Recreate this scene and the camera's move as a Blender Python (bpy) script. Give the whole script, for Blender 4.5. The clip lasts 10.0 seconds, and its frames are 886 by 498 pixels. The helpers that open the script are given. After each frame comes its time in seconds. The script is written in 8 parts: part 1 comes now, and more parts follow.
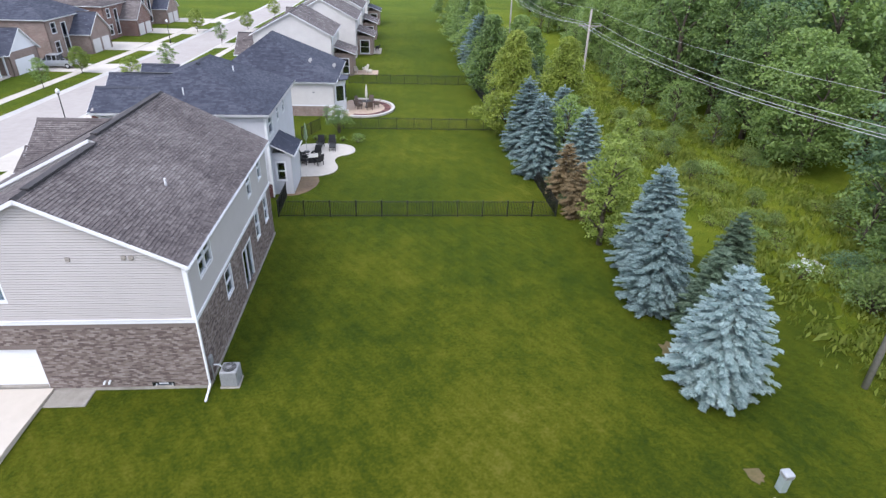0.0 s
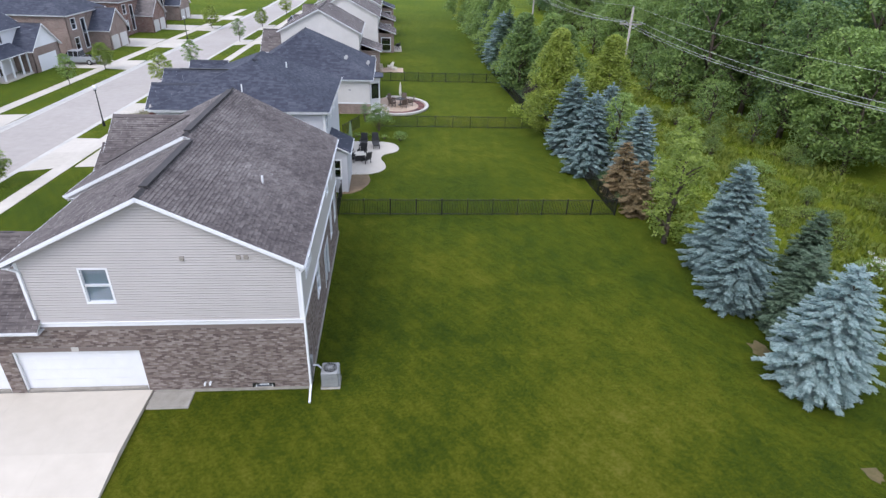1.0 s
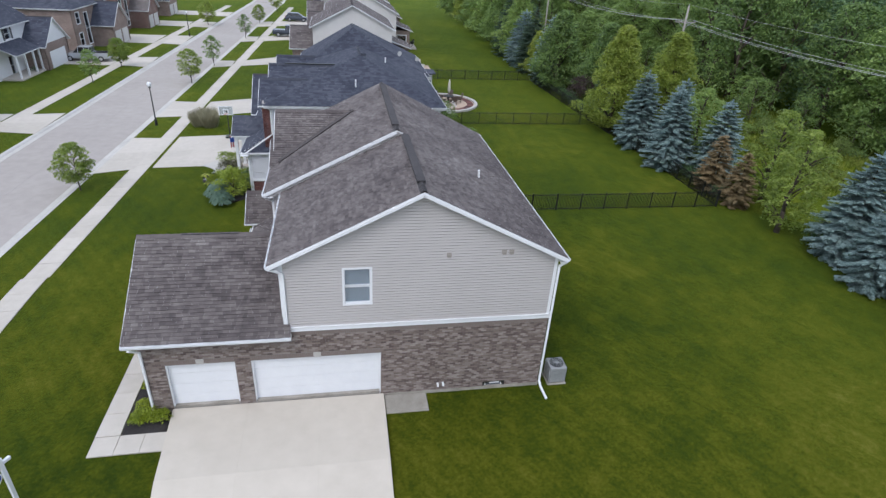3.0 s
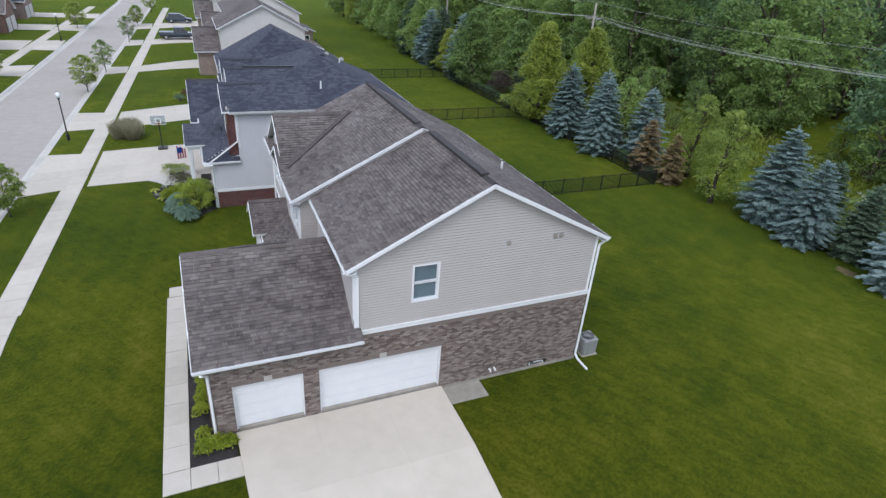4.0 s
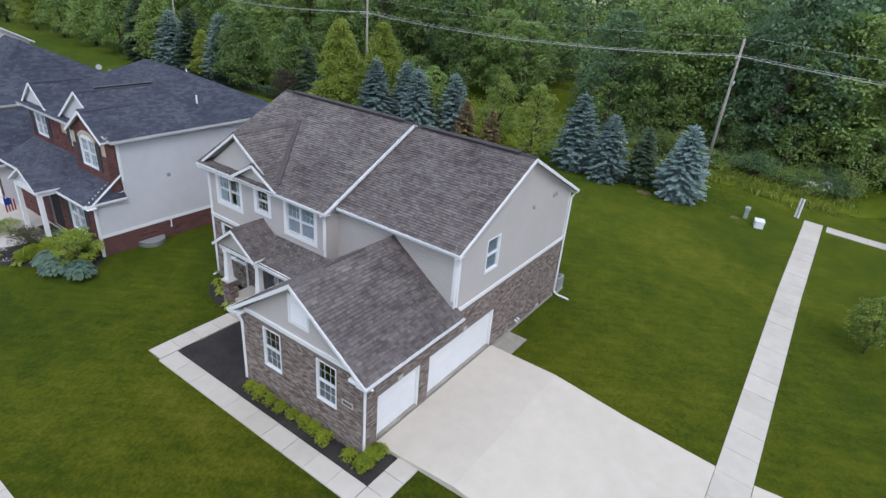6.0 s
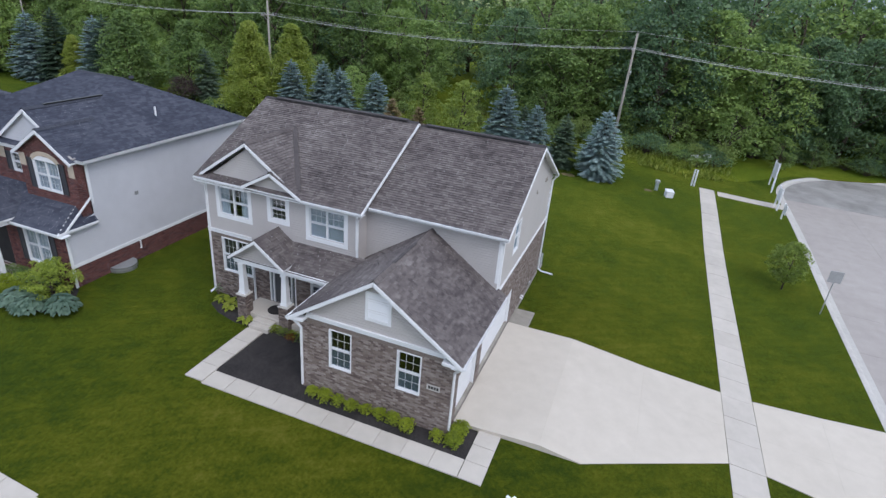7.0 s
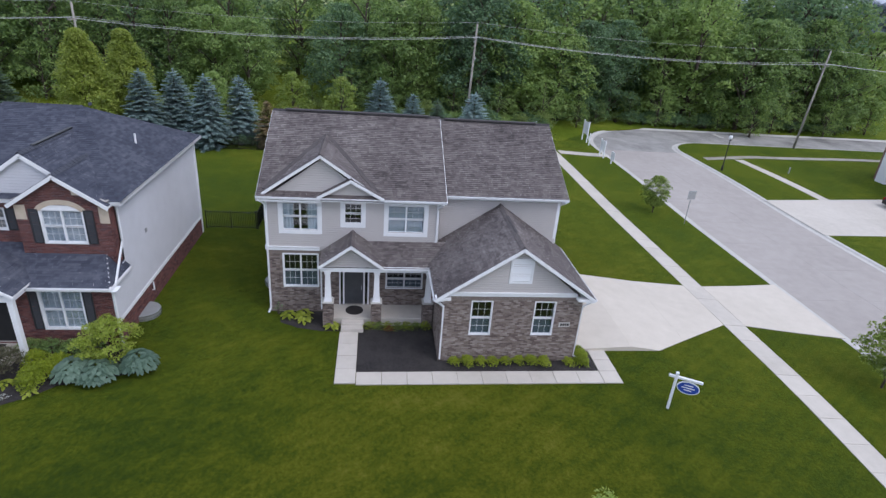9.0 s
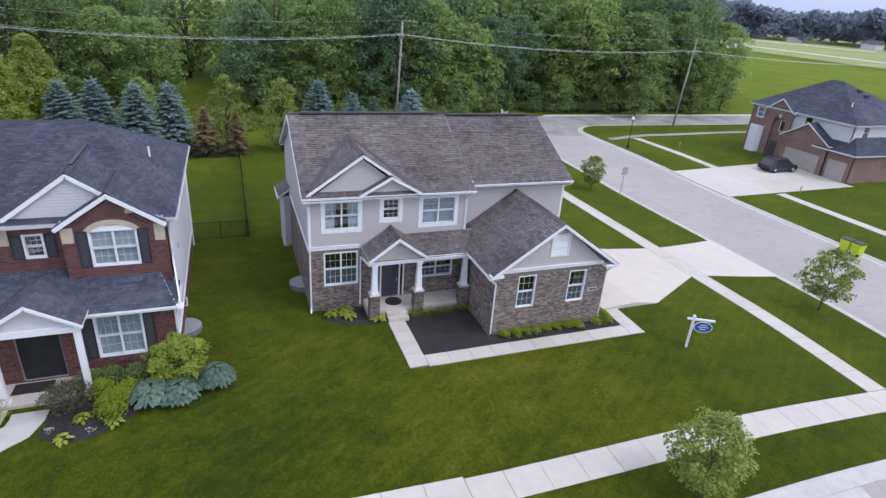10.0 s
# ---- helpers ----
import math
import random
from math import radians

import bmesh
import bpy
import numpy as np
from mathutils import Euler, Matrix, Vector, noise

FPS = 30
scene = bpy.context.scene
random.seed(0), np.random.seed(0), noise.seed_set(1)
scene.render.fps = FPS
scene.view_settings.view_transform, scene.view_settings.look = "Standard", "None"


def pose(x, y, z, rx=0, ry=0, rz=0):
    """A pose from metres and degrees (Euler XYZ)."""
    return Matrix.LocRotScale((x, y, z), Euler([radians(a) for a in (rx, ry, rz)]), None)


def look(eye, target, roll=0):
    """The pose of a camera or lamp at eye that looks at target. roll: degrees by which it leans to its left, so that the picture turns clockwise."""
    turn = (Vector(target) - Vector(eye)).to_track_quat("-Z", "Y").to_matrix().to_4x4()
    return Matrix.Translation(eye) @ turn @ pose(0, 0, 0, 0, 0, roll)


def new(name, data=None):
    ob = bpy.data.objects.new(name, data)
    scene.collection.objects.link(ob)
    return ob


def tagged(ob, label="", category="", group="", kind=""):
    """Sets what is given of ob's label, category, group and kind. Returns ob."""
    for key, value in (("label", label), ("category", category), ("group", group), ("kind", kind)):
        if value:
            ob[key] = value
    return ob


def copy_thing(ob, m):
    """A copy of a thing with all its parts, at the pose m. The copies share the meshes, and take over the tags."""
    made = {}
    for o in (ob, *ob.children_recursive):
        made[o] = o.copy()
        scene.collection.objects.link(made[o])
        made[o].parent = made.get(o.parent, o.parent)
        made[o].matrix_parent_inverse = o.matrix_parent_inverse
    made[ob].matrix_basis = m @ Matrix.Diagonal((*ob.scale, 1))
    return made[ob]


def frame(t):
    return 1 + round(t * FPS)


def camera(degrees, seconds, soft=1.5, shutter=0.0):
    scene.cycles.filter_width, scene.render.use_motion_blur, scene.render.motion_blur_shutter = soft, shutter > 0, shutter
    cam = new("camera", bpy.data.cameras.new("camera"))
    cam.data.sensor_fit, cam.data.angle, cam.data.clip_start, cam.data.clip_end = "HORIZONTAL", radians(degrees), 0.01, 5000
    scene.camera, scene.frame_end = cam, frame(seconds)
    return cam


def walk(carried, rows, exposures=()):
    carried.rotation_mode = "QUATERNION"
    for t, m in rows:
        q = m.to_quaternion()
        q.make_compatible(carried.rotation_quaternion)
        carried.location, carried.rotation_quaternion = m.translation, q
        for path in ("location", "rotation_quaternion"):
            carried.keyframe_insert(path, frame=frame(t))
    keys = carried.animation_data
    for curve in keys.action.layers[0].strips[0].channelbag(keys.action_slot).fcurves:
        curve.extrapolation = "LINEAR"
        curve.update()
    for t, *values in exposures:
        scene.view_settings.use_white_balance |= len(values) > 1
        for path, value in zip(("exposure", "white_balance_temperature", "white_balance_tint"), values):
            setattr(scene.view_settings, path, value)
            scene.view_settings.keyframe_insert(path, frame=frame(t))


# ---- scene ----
cam = camera(76.3, 10.0, 1.4)
PATH = [
    (0, (15.059, -19.543, 17.468), (15.21, -17.795, 16.507), 2.1),
    (0.5, (12.683, -19.276, 17.317), (12.855, -17.53, 16.357), 2.5),
    (1, (10.287, -18.94, 17.172), (10.463, -17.197, 16.208), 2.5),
    (1.5, (7.644, -18.582, 16.969), (7.829, -16.839, 16.005), 2.7),
    (2, (4.719, -18.263, 16.763), (4.928, -16.522, 15.8), 3.1),
    (3.5, (-4.448, -16.938, 16.104), (-3.942, -15.251, 15.155), 4.0),
    (4, (-7.693, -16.355, 15.986), (-6.962, -14.746, 15.05), 4.4),
    (4.5, (-10.815, -15.418, 15.888), (-9.866, -13.92, 14.964), 4.6),
    (5, (-13.952, -14.089, 15.783), (-12.789, -12.74, 14.873), 4.7),
    (5.5, (-16.894, -12.296, 15.703), (-15.554, -11.112, 14.806), 4.9),
    (6, (-19.682, -10.121, 15.641), (-18.192, -9.121, 14.759), 5.0),
    (7.5, (-26.503, -1.559, 15.456), (-24.733, -1.167, 14.613), 5.0),
    (8, (-28.18, 1.893, 15.463), (-26.374, 2.083, 14.626), 4.7),
    (8.5, (-29.412, 5.629, 15.493), (-27.595, 5.6, 14.659), 4.7),
    (9, (-30.251, 9.543, 15.485), (-28.447, 9.298, 14.657), 4.5),
    (9.5, (-30.663, 13.627, 15.428), (-28.897, 13.168, 14.609), 4.3),
    (10, (-30.537, 17.882, 15.416), (-28.837, 17.213, 14.601), 4.2),
]
EXPOSURES = [(0, 1.2, 6060, 15.5), (1, 0.98, 6040, 14.5), (2, 0.70, 6040, 12.5), (4, 0.57, 6030, 10.5), (6, 0.57, 5990, 11), (8, 0.43, 5910, 13.5), (9, 0.52, 5900, 15), (10, 0.72, 5900, 17)]
walk(cam, [(t, look(eye, target, roll)) for t, eye, target, roll in PATH], EXPOSURES)

# ==== light ====
world = bpy.data.worlds.new("overcast_sky")
scene.world = world
world.use_nodes = True
wn, wl = world.node_tree.nodes, world.node_tree.links
sky = wn.new("ShaderNodeTexSky")
sky.sky_type, sky.sun_disc = "NISHITA", False
sky.sun_elevation, sky.sun_rotation = radians(50), radians(218)
sky.air_density, sky.dust_density, sky.ozone_density = 1.0, 4.0, 1.0
cloud = wn.new("ShaderNodeMixRGB")
cloud.inputs[0].default_value = 0.72
cloud.inputs[2].default_value = (6.6, 7.1, 7.9, 1)
wl.new(sky.outputs[0], cloud.inputs[1])
# thick haze: the overcast sky is dimmer and bluer towards the horizon
where = wn.new("ShaderNodeTexCoord")
split = wn.new("ShaderNodeSeparateXYZ")
wl.new(where.outputs["Generated"], split.inputs[0])
haze = wn.new("ShaderNodeValToRGB")
haze.color_ramp.elements[0].position, haze.color_ramp.elements[0].color = 0.0, (0.50, 0.53, 0.64, 1)
haze.color_ramp.elements[1].position, haze.color_ramp.elements[1].color = 0.22, (1, 1, 1, 1)
wl.new(split.outputs[2], haze.inputs[0])
dim = wn.new("ShaderNodeMixRGB")
dim.blend_type = "MULTIPLY"
dim.inputs[0].default_value = 1.0
wl.new(cloud.outputs[0], dim.inputs[1])
wl.new(haze.outputs[0], dim.inputs[2])
wl.new(dim.outputs[0], wn["Background"].inputs[0])
wn["Background"].inputs[1].default_value = 0.13

sun = new("sun", bpy.data.lights.new("sun", "SUN"))
sun.data.energy, sun.data.angle, sun.data.color = 0.8, radians(24), (1.0, 0.97, 0.92)
# high and to the south-west, behind thin cloud
sun.matrix_world = look((-22, -28, 46), (0, 0, 0))


# ==== small helpers ====
def obj(name, mesh, mat=None, parent=None, label=""):
    ob = new(name, mesh)
    if mat is not None and not mesh.materials:
        mesh.materials.append(mat)
    if parent is not None:
        ob.parent = parent
    if label:
        ob["label"] = label
    return ob


def part(name, bm, mat, parent=None, label="", smooth=False):
    me = bpy.data.meshes.new(name)
    bm.normal_update()
    if smooth:
        for f in bm.faces:
            f.smooth = True
    bm.to_mesh(me)
    bm.free()
    return obj(name, me, mat, parent, label)


def raw(name, verts, faces, mat, parent=None, label="", smooth=False):
    me = bpy.data.meshes.new(name)
    me.from_pydata([tuple(v) for v in verts], [], [tuple(f) for f in faces])
    me.update()
    if smooth:
        me.polygons.foreach_set("use_smooth", [True] * len(me.polygons))
    return obj(name, me, mat, parent, label)


def thing(name, label, category, at=(0, 0, 0), rz=0, group="", kind="", size=1.0):
    ob = new(name)
    ob.empty_display_size = 0.2
    ob.matrix_world = pose(*at, 0, 0, rz) @ Matrix.Scale(size, 4)
    return tagged(ob, label, category, group, kind)


def B():
    return bmesh.new()


def box(bm, x0, y0, z0, x1, y1, z1, bevel=0.0):
    vs = [bm.verts.new((x, y, z)) for z in (z0, z1) for y in (y0, y1) for x in (x0, x1)]
    fs = [bm.faces.new([vs[i] for i in q]) for q in ((0, 2, 3, 1), (4, 5, 7, 6), (0, 1, 5, 4), (2, 6, 7, 3), (0, 4, 6, 2), (1, 3, 7, 5))]
    if bevel:
        bmesh.ops.bevel(bm, geom=list({e for f in fs for e in f.edges}), offset=bevel, segments=1, affect="EDGES", clamp_overlap=True)
    return bm


def bar(bm, p, q, w, h, up=(0, 0, 1)):
    """A squared bar from p to q, w wide and h deep along up."""
    p, q, up = Vector(p), Vector(q), Vector(up)
    d = (q - p).normalized()
    s = d.cross(up)
    s = s.normalized() if s.length > 1e-6 else Vector((1, 0, 0))
    u = s.cross(d).normalized()
    vs = [bm.verts.new(c + s * a * w / 2 + u * b * h / 2) for c in (p, q) for a, b in ((-1, -1), (1, -1), (1, 1), (-1, 1))]
    for i in ((3, 2, 1, 0), (4, 5, 6, 7), (0, 1, 5, 4), (1, 2, 6, 5), (2, 3, 7, 6), (3, 0, 4, 7)):
        bm.faces.new([vs[k] for k in i])
    return bm


def tube(bm, pts, radii, n=8, cap=True):
    pts = [Vector(p) for p in pts]
    rings = []
    for i, p in enumerate(pts):
        d = (pts[min(i + 1, len(pts) - 1)] - pts[max(i - 1, 0)]).normalized()
        s = d.cross((0, 0, 1)) if abs(d.z) < 0.95 else d.cross((1, 0, 0))
        s.normalize()
        u = s.cross(d)
        r = radii[i] if isinstance(radii, (list, tuple)) else radii
        rings.append([bm.verts.new(p + (s * math.cos(a) + u * math.sin(a)) * r) for a in (2 * math.pi * k / n for k in range(n))])
    for a, b in zip(rings, rings[1:]):
        for k in range(n):
            bm.faces.new((a[k], a[(k + 1) % n], b[(k + 1) % n], b[k]))
    if cap:
        bm.faces.new(rings[0][::-1])
        bm.faces.new(rings[-1])
    return bm


def prism(bm, outline, z0, z1):
    """A slab with the outline [(x, y)], counter-clockwise."""
    lo = [bm.verts.new((x, y, z0)) for x, y in outline]
    hi = [bm.verts.new((x, y, z1)) for x, y in outline]
    bm.faces.new(lo[::-1])
    bm.faces.new(hi)
    n = len(lo)
    for i in range(n):
        bm.faces.new((lo[i], lo[(i + 1) % n], hi[(i + 1) % n], hi[i]))
    return bm


def arc(cx, cy, r, a0, a1, n=16):
    return [(cx + r * math.cos(radians(a0 + (a1 - a0) * i / n)), cy + r * math.sin(radians(a0 + (a1 - a0) * i / n))) for i in range(n + 1)]


# ==== materials ====
def mat(name, rough=0.6, metal=0.0, spec=0.5):
    m = bpy.data.materials.new(name)
    m.use_nodes = True
    p = m.node_tree.nodes["Principled BSDF"]
    p.inputs["Roughness"].default_value = rough
    p.inputs["Metallic"].default_value = metal
    p.inputs["Specular IOR Level"].default_value = spec
    return m, m.node_tree.nodes, m.node_tree.links, p


def ramp(n, l, src, stops):
    r = n.new("ShaderNodeValToRGB")
    e = r.color_ramp.elements
    while len(e) < len(stops):
        e.new(0.5)
    for el, (pos, col) in zip(e, stops):
        el.position = pos
        el.color = (*col, 1) if len(col) == 3 else col
    l.new(src, r.inputs[0])
    return r.outputs[0]


def noise_tex(n, l, scale, detail=4.0, rough=0.55, coord="Object", stretch=None, turn=0.0):
    c = n.new("ShaderNodeTexCoord")
    t = n.new("ShaderNodeTexNoise")
    t.inputs["Scale"].default_value, t.inputs["Detail"].default_value, t.inputs["Roughness"].default_value = scale, detail, rough
    if stretch:
        mp = n.new("ShaderNodeMapping")
        mp.inputs["Scale"].default_value = stretch
        mp.inputs["Rotation"].default_value = (0, 0, radians(turn))
        l.new(c.outputs[coord], mp.inputs[0])
        l.new(mp.outputs[0], t.inputs[0])
    else:
        l.new(c.outputs[coord], t.inputs[0])
    return t.outputs["Fac"]


def mix(n, l, fac, a, b, mode="MIX"):
    m = n.new("ShaderNodeMixRGB")
    m.blend_type = mode
    for k, v in ((0, fac), (1, a), (2, b)):
        if isinstance(v, (int, float)):
            m.inputs[k].default_value = v
        elif isinstance(v, tuple):
            m.inputs[k].default_value = (*v, 1) if len(v) == 3 else v
        else:
            l.new(v, m.inputs[k])
    return m.outputs[0]


def bump(n, l, p, h, strength=0.3, dist=0.02):
    b = n.new("ShaderNodeBump")
    b.inputs["Strength"].default_value, b.inputs["Distance"].default_value = strength, dist
    l.new(h, b.inputs["Height"])
    l.new(b.outputs[0], p.inputs["Normal"])


def mottled(name, dark, light, scale=6.0, rough=0.7, fine=60.0, strength=0.25, dist=0.01, big=0.5, spec=0.4, metal=0.0, per="", own=0.55):
    """A surface with stains at a large scale and grain at a fine one; per: each island or object a tone of its own."""
    m, n, l, p = mat(name, rough, metal, spec)
    a = noise_tex(n, l, big, 3)
    b = noise_tex(n, l, scale, 5)
    f = noise_tex(n, l, fine, 2)
    s = mix(n, l, 0.5, a, b)
    s = mix(n, l, 0.3, s, f)
    if per:
        if per == "island":
            g = n.new("ShaderNodeNewGeometry").outputs["Random Per Island"]
        else:
            g = n.new("ShaderNodeObjectInfo").outputs["Random"]
        s = mix(n, l, own, s, g)
        lo, hi = (0.25, 0.78) if own > 0.4 else (0.33, 0.67)
    else:
        lo, hi = 0.36, 0.64
    l.new(ramp(n, l, s, [(lo, dark), (hi, light)]), p.inputs["Base Color"])
    bump(n, l, p, f, strength, dist)
    return m


def mower_bands(n, l, turn, period):
    """Soft uneven bands, as a mower leaves them, one period wide in metres."""
    c, mp, w = n.new("ShaderNodeTexCoord"), n.new("ShaderNodeMapping"), n.new("ShaderNodeTexWave")
    mp.inputs["Rotation"].default_value = (0, 0, radians(turn))
    l.new(c.outputs["Object"], mp.inputs[0])
    l.new(mp.outputs[0], w.inputs[0])
    w.inputs["Scale"].default_value = 0.314 / period
    w.inputs["Distortion"].default_value, w.inputs["Detail"].default_value, w.inputs["Detail Scale"].default_value = 1.6, 3.0, 0.45
    return w.outputs["Fac"]


def grass_mat(name, stops, stripe=0.0, turn=0.0, blade=38.0):
    """Turf: broad worn patches, tufts and blades; stripe: marks of the mower, laid in two ways."""
    m, n, l, p = mat(name, 0.9, 0, 0.03)
    p.inputs["Sheen Weight"].default_value, p.inputs["Sheen Roughness"].default_value = 0.24, 0.4
    p.inputs["Sheen Tint"].default_value = (0.46, 0.73, 0.10, 1)
    big = noise_tex(n, l, 0.075, 5, 0.6)
    mid = noise_tex(n, l, 0.75, 5, 0.65)
    tuft = noise_tex(n, l, 6.5, 4, 0.7)
    fine = noise_tex(n, l, blade, 3, 0.75)
    s = mix(n, l, 0.42, big, mid)
    s = mix(n, l, 0.46, s, mix(n, l, 0.45, tuft, fine))
    if stripe:
        a = mower_bands(n, l, turn, 1.15)
        b = mower_bands(n, l, turn - 38, 0.62)
        drift = noise_tex(n, l, 1.0, 3, 0.6, stretch=(0.9, 0.05, 1), turn=turn - 38)
        s = mix(n, l, stripe, s, mix(n, l, 0.5, mix(n, l, 0.6, a, b), drift))
    l.new(ramp(n, l, s, stops), p.inputs["Base Color"])
    bump(n, l, p, mix(n, l, 0.5, fine, tuft), 0.8, 0.05)
    return m


LAWN = grass_mat("mown_grass", [(0.38, (0.013, 0.023, 0.0040)), (0.44, (0.022, 0.034, 0.0040)), (0.50, (0.040, 0.051, 0.0040)), (0.555, (0.067, 0.072, 0.0060)), (0.62, (0.104, 0.100, 0.0160))], 0.06, 4)
# far field grass, with distance haze put into its paler, greyer colour
FIELD = grass_mat("haze_paled_meadow_grass", [(0.36, (0.155, 0.165, 0.075)), (0.5, (0.215, 0.218, 0.11)), (0.62, (0.33, 0.31, 0.19))], 0.3, 60, blade=12.0)
ROUGH = grass_mat("rough_grass", [(0.36, (0.030, 0.052, 0.005)), (0.46, (0.062, 0.082, 0.006)), (0.55, (0.105, 0.118, 0.010)), (0.64, (0.18, 0.165, 0.04))], blade=16.0)
CONCRETE = mottled("pale_concrete", (0.385, 0.352, 0.308), (0.51, 0.47, 0.42), 2.2, 0.85, 90, 0.2, 0.004, 0.25, per="object", own=0.12)
NEWCONCRETE = mottled("new_driveway_concrete", (0.455, 0.412, 0.352), (0.54, 0.49, 0.425), 1.6, 0.85, 90, 0.15, 0.004, 0.22)
STREET = mottled("street_concrete", (0.285, 0.258, 0.238), (0.365, 0.335, 0.312), 1.4, 0.88, 80, 0.25, 0.005, 0.12)
KERB = mottled("kerb_concrete", (0.36, 0.345, 0.325), (0.50, 0.48, 0.45), 2.5, 0.88, 80, 0.25, 0.005, 0.3)
STAINED = mottled("stained_concrete", (0.17, 0.155, 0.13), (0.37, 0.345, 0.305), 2.0, 0.9, 60, 0.3, 0.006, 0.7)
WHITE = mottled("white_trim_paint", (0.66, 0.67, 0.69), (0.73, 0.74, 0.755), 3, 0.5, 40, 0.05, 0.002)
MULCH = mottled("black_bark_mulch", (0.010, 0.009, 0.010), (0.055, 0.048, 0.046), 14, 0.95, 45, 1.0, 0.05, 1.0)
WORNTURF = mottled("worn_turf", (0.075, 0.070, 0.022), (0.17, 0.125, 0.065), 5, 0.95, 40, 0.6, 0.03)
SOIL = mottled("bare_soil", (0.10, 0.07, 0.045), (0.22, 0.16, 0.10), 6, 0.95, 40, 0.6, 0.03)
MORTAR = mottled("dark_mortar", (0.17, 0.158, 0.148), (0.25, 0.235, 0.22), 8, 0.9)
SIDING = mottled("taupe_vinyl_siding", (0.420, 0.396, 0.385), (0.465, 0.440, 0.430), 1.2, 0.55, 30, 0.06, 0.002, 0.4)
SIDING2 = mottled("pale_grey_vinyl_siding", (0.49, 0.495, 0.525), (0.56, 0.565, 0.60), 1.2, 0.55, 30, 0.06, 0.002, 0.4)
SIDING3 = mottled("beige_vinyl_siding", (0.52, 0.50, 0.485), (0.60, 0.58, 0.56), 1.2, 0.55, 30, 0.06, 0.002, 0.4)
# near-black; on the backings behind panes it paints in the rooms' darkness
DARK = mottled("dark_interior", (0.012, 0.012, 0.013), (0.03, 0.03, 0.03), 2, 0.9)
BLACK = mottled("black_powder_coat", (0.008, 0.009, 0.009), (0.02, 0.021, 0.021), 8, 0.45)
SHUTTER = mottled("black_shutter_vinyl", (0.018, 0.020, 0.024), (0.035, 0.037, 0.042), 6, 0.5)
METAL = mottled("galvanised_metal", (0.35, 0.36, 0.37), (0.5, 0.51, 0.52), 6, 0.45, metal=0.6)
GREYPLASTIC = mottled("grey_painted_metal", (0.20, 0.205, 0.21), (0.28, 0.285, 0.29), 5, 0.5)
POLEWOOD = mottled("weathered_pole_wood", (0.22, 0.20, 0.175), (0.36, 0.335, 0.30), 7, 0.9, 40, 0.5, 0.01)
BARK = mottled("bark", (0.045, 0.035, 0.026), (0.15, 0.12, 0.095), 5, 0.95, 30, 0.8, 0.03)
DOORGREY = mottled("dark_grey_door_paint", (0.045, 0.048, 0.055), (0.07, 0.073, 0.08), 4, 0.4)
WIRE = mottled("cable", (0.36, 0.36, 0.36), (0.55, 0.55, 0.55), 2, 0.6)
CURTAIN = mottled("white_curtain", (0.60, 0.61, 0.62), (0.72, 0.72, 0.72), 2, 0.9)

VEIL = mottled("grey_green_roller_blind", (0.30, 0.33, 0.36), (0.38, 0.41, 0.44), 3, 0.8)


def brick_mat(name, stops):
    m, n, l, p = mat(name, 0.88, 0, 0.25)
    g = n.new("ShaderNodeNewGeometry").outputs["Random Per Island"]
    o = n.new("ShaderNodeObjectInfo").outputs["Random"]
    s = mix(n, l, 0.12, g, noise_tex(n, l, 0.6, 3))
    s = mix(n, l, 0.10, s, o)
    c = ramp(n, l, s, stops)
    f = noise_tex(n, l, 55, 3)
    c = mix(n, l, 0.35, c, mix(n, l, 1.0, c, ramp(n, l, f, [(0.3, (0.5, 0.5, 0.5)), (0.7, (1.25, 1.25, 1.25))]), "MULTIPLY"))
    l.new(c, p.inputs["Base Color"])
    bump(n, l, p, f, 0.4, 0.006)
    return m


BRICK = brick_mat("grey_brown_brick", [(0.05, (0.078, 0.062, 0.058)), (0.22, (0.130, 0.100, 0.089)), (0.45, (0.184, 0.146, 0.129)), (0.70, (0.228, 0.190, 0.171)), (0.95, (0.315, 0.275, 0.250))])
REDBRICK = brick_mat("red_brick", [(0.08, (0.060, 0.030, 0.032)), (0.4, (0.125, 0.054, 0.050)), (0.7, (0.165, 0.074, 0.064)), (0.92, (0.095, 0.056, 0.060))])


def brick_wall_mat(name, c1, c2, mortar):
    """Brickwork for walls too far off for single bricks to show."""
    m, n, l, p = mat(name, 0.9, 0, 0.25)
    c = n.new("ShaderNodeTexCoord")
    sep = n.new("ShaderNodeSeparateXYZ")
    l.new(c.outputs["Object"], sep.inputs[0])
    add = n.new("ShaderNodeMath")
    l.new(sep.outputs[0], add.inputs[0])
    l.new(sep.outputs[1], add.inputs[1])
    cmb = n.new("ShaderNodeCombineXYZ")
    l.new(add.outputs[0], cmb.inputs[0])
    l.new(sep.outputs[2], cmb.inputs[1])
    b = n.new("ShaderNodeTexBrick")
    l.new(cmb.outputs[0], b.inputs[0])
    b.inputs["Color1"].default_value, b.inputs["Color2"].default_value, b.inputs["Mortar"].default_value = (*c1, 1), (*c2, 1), (*mortar, 1)
    b.inputs["Scale"].default_value, b.inputs["Brick Width"].default_value, b.inputs["Row Height"].default_value = 1.0, 0.21, 0.075
    b.inputs["Mortar Size"].default_value = 0.006
    col = mix(n, l, 0.5, b.outputs[0], mix(n, l, 1.0, b.outputs[0], ramp(n, l, noise_tex(n, l, 0.8, 4), [(0.3, (0.6, 0.6, 0.6)), (0.7, (1.3, 1.3, 1.3))]), "MULTIPLY"))
    l.new(col, p.inputs["Base Color"])
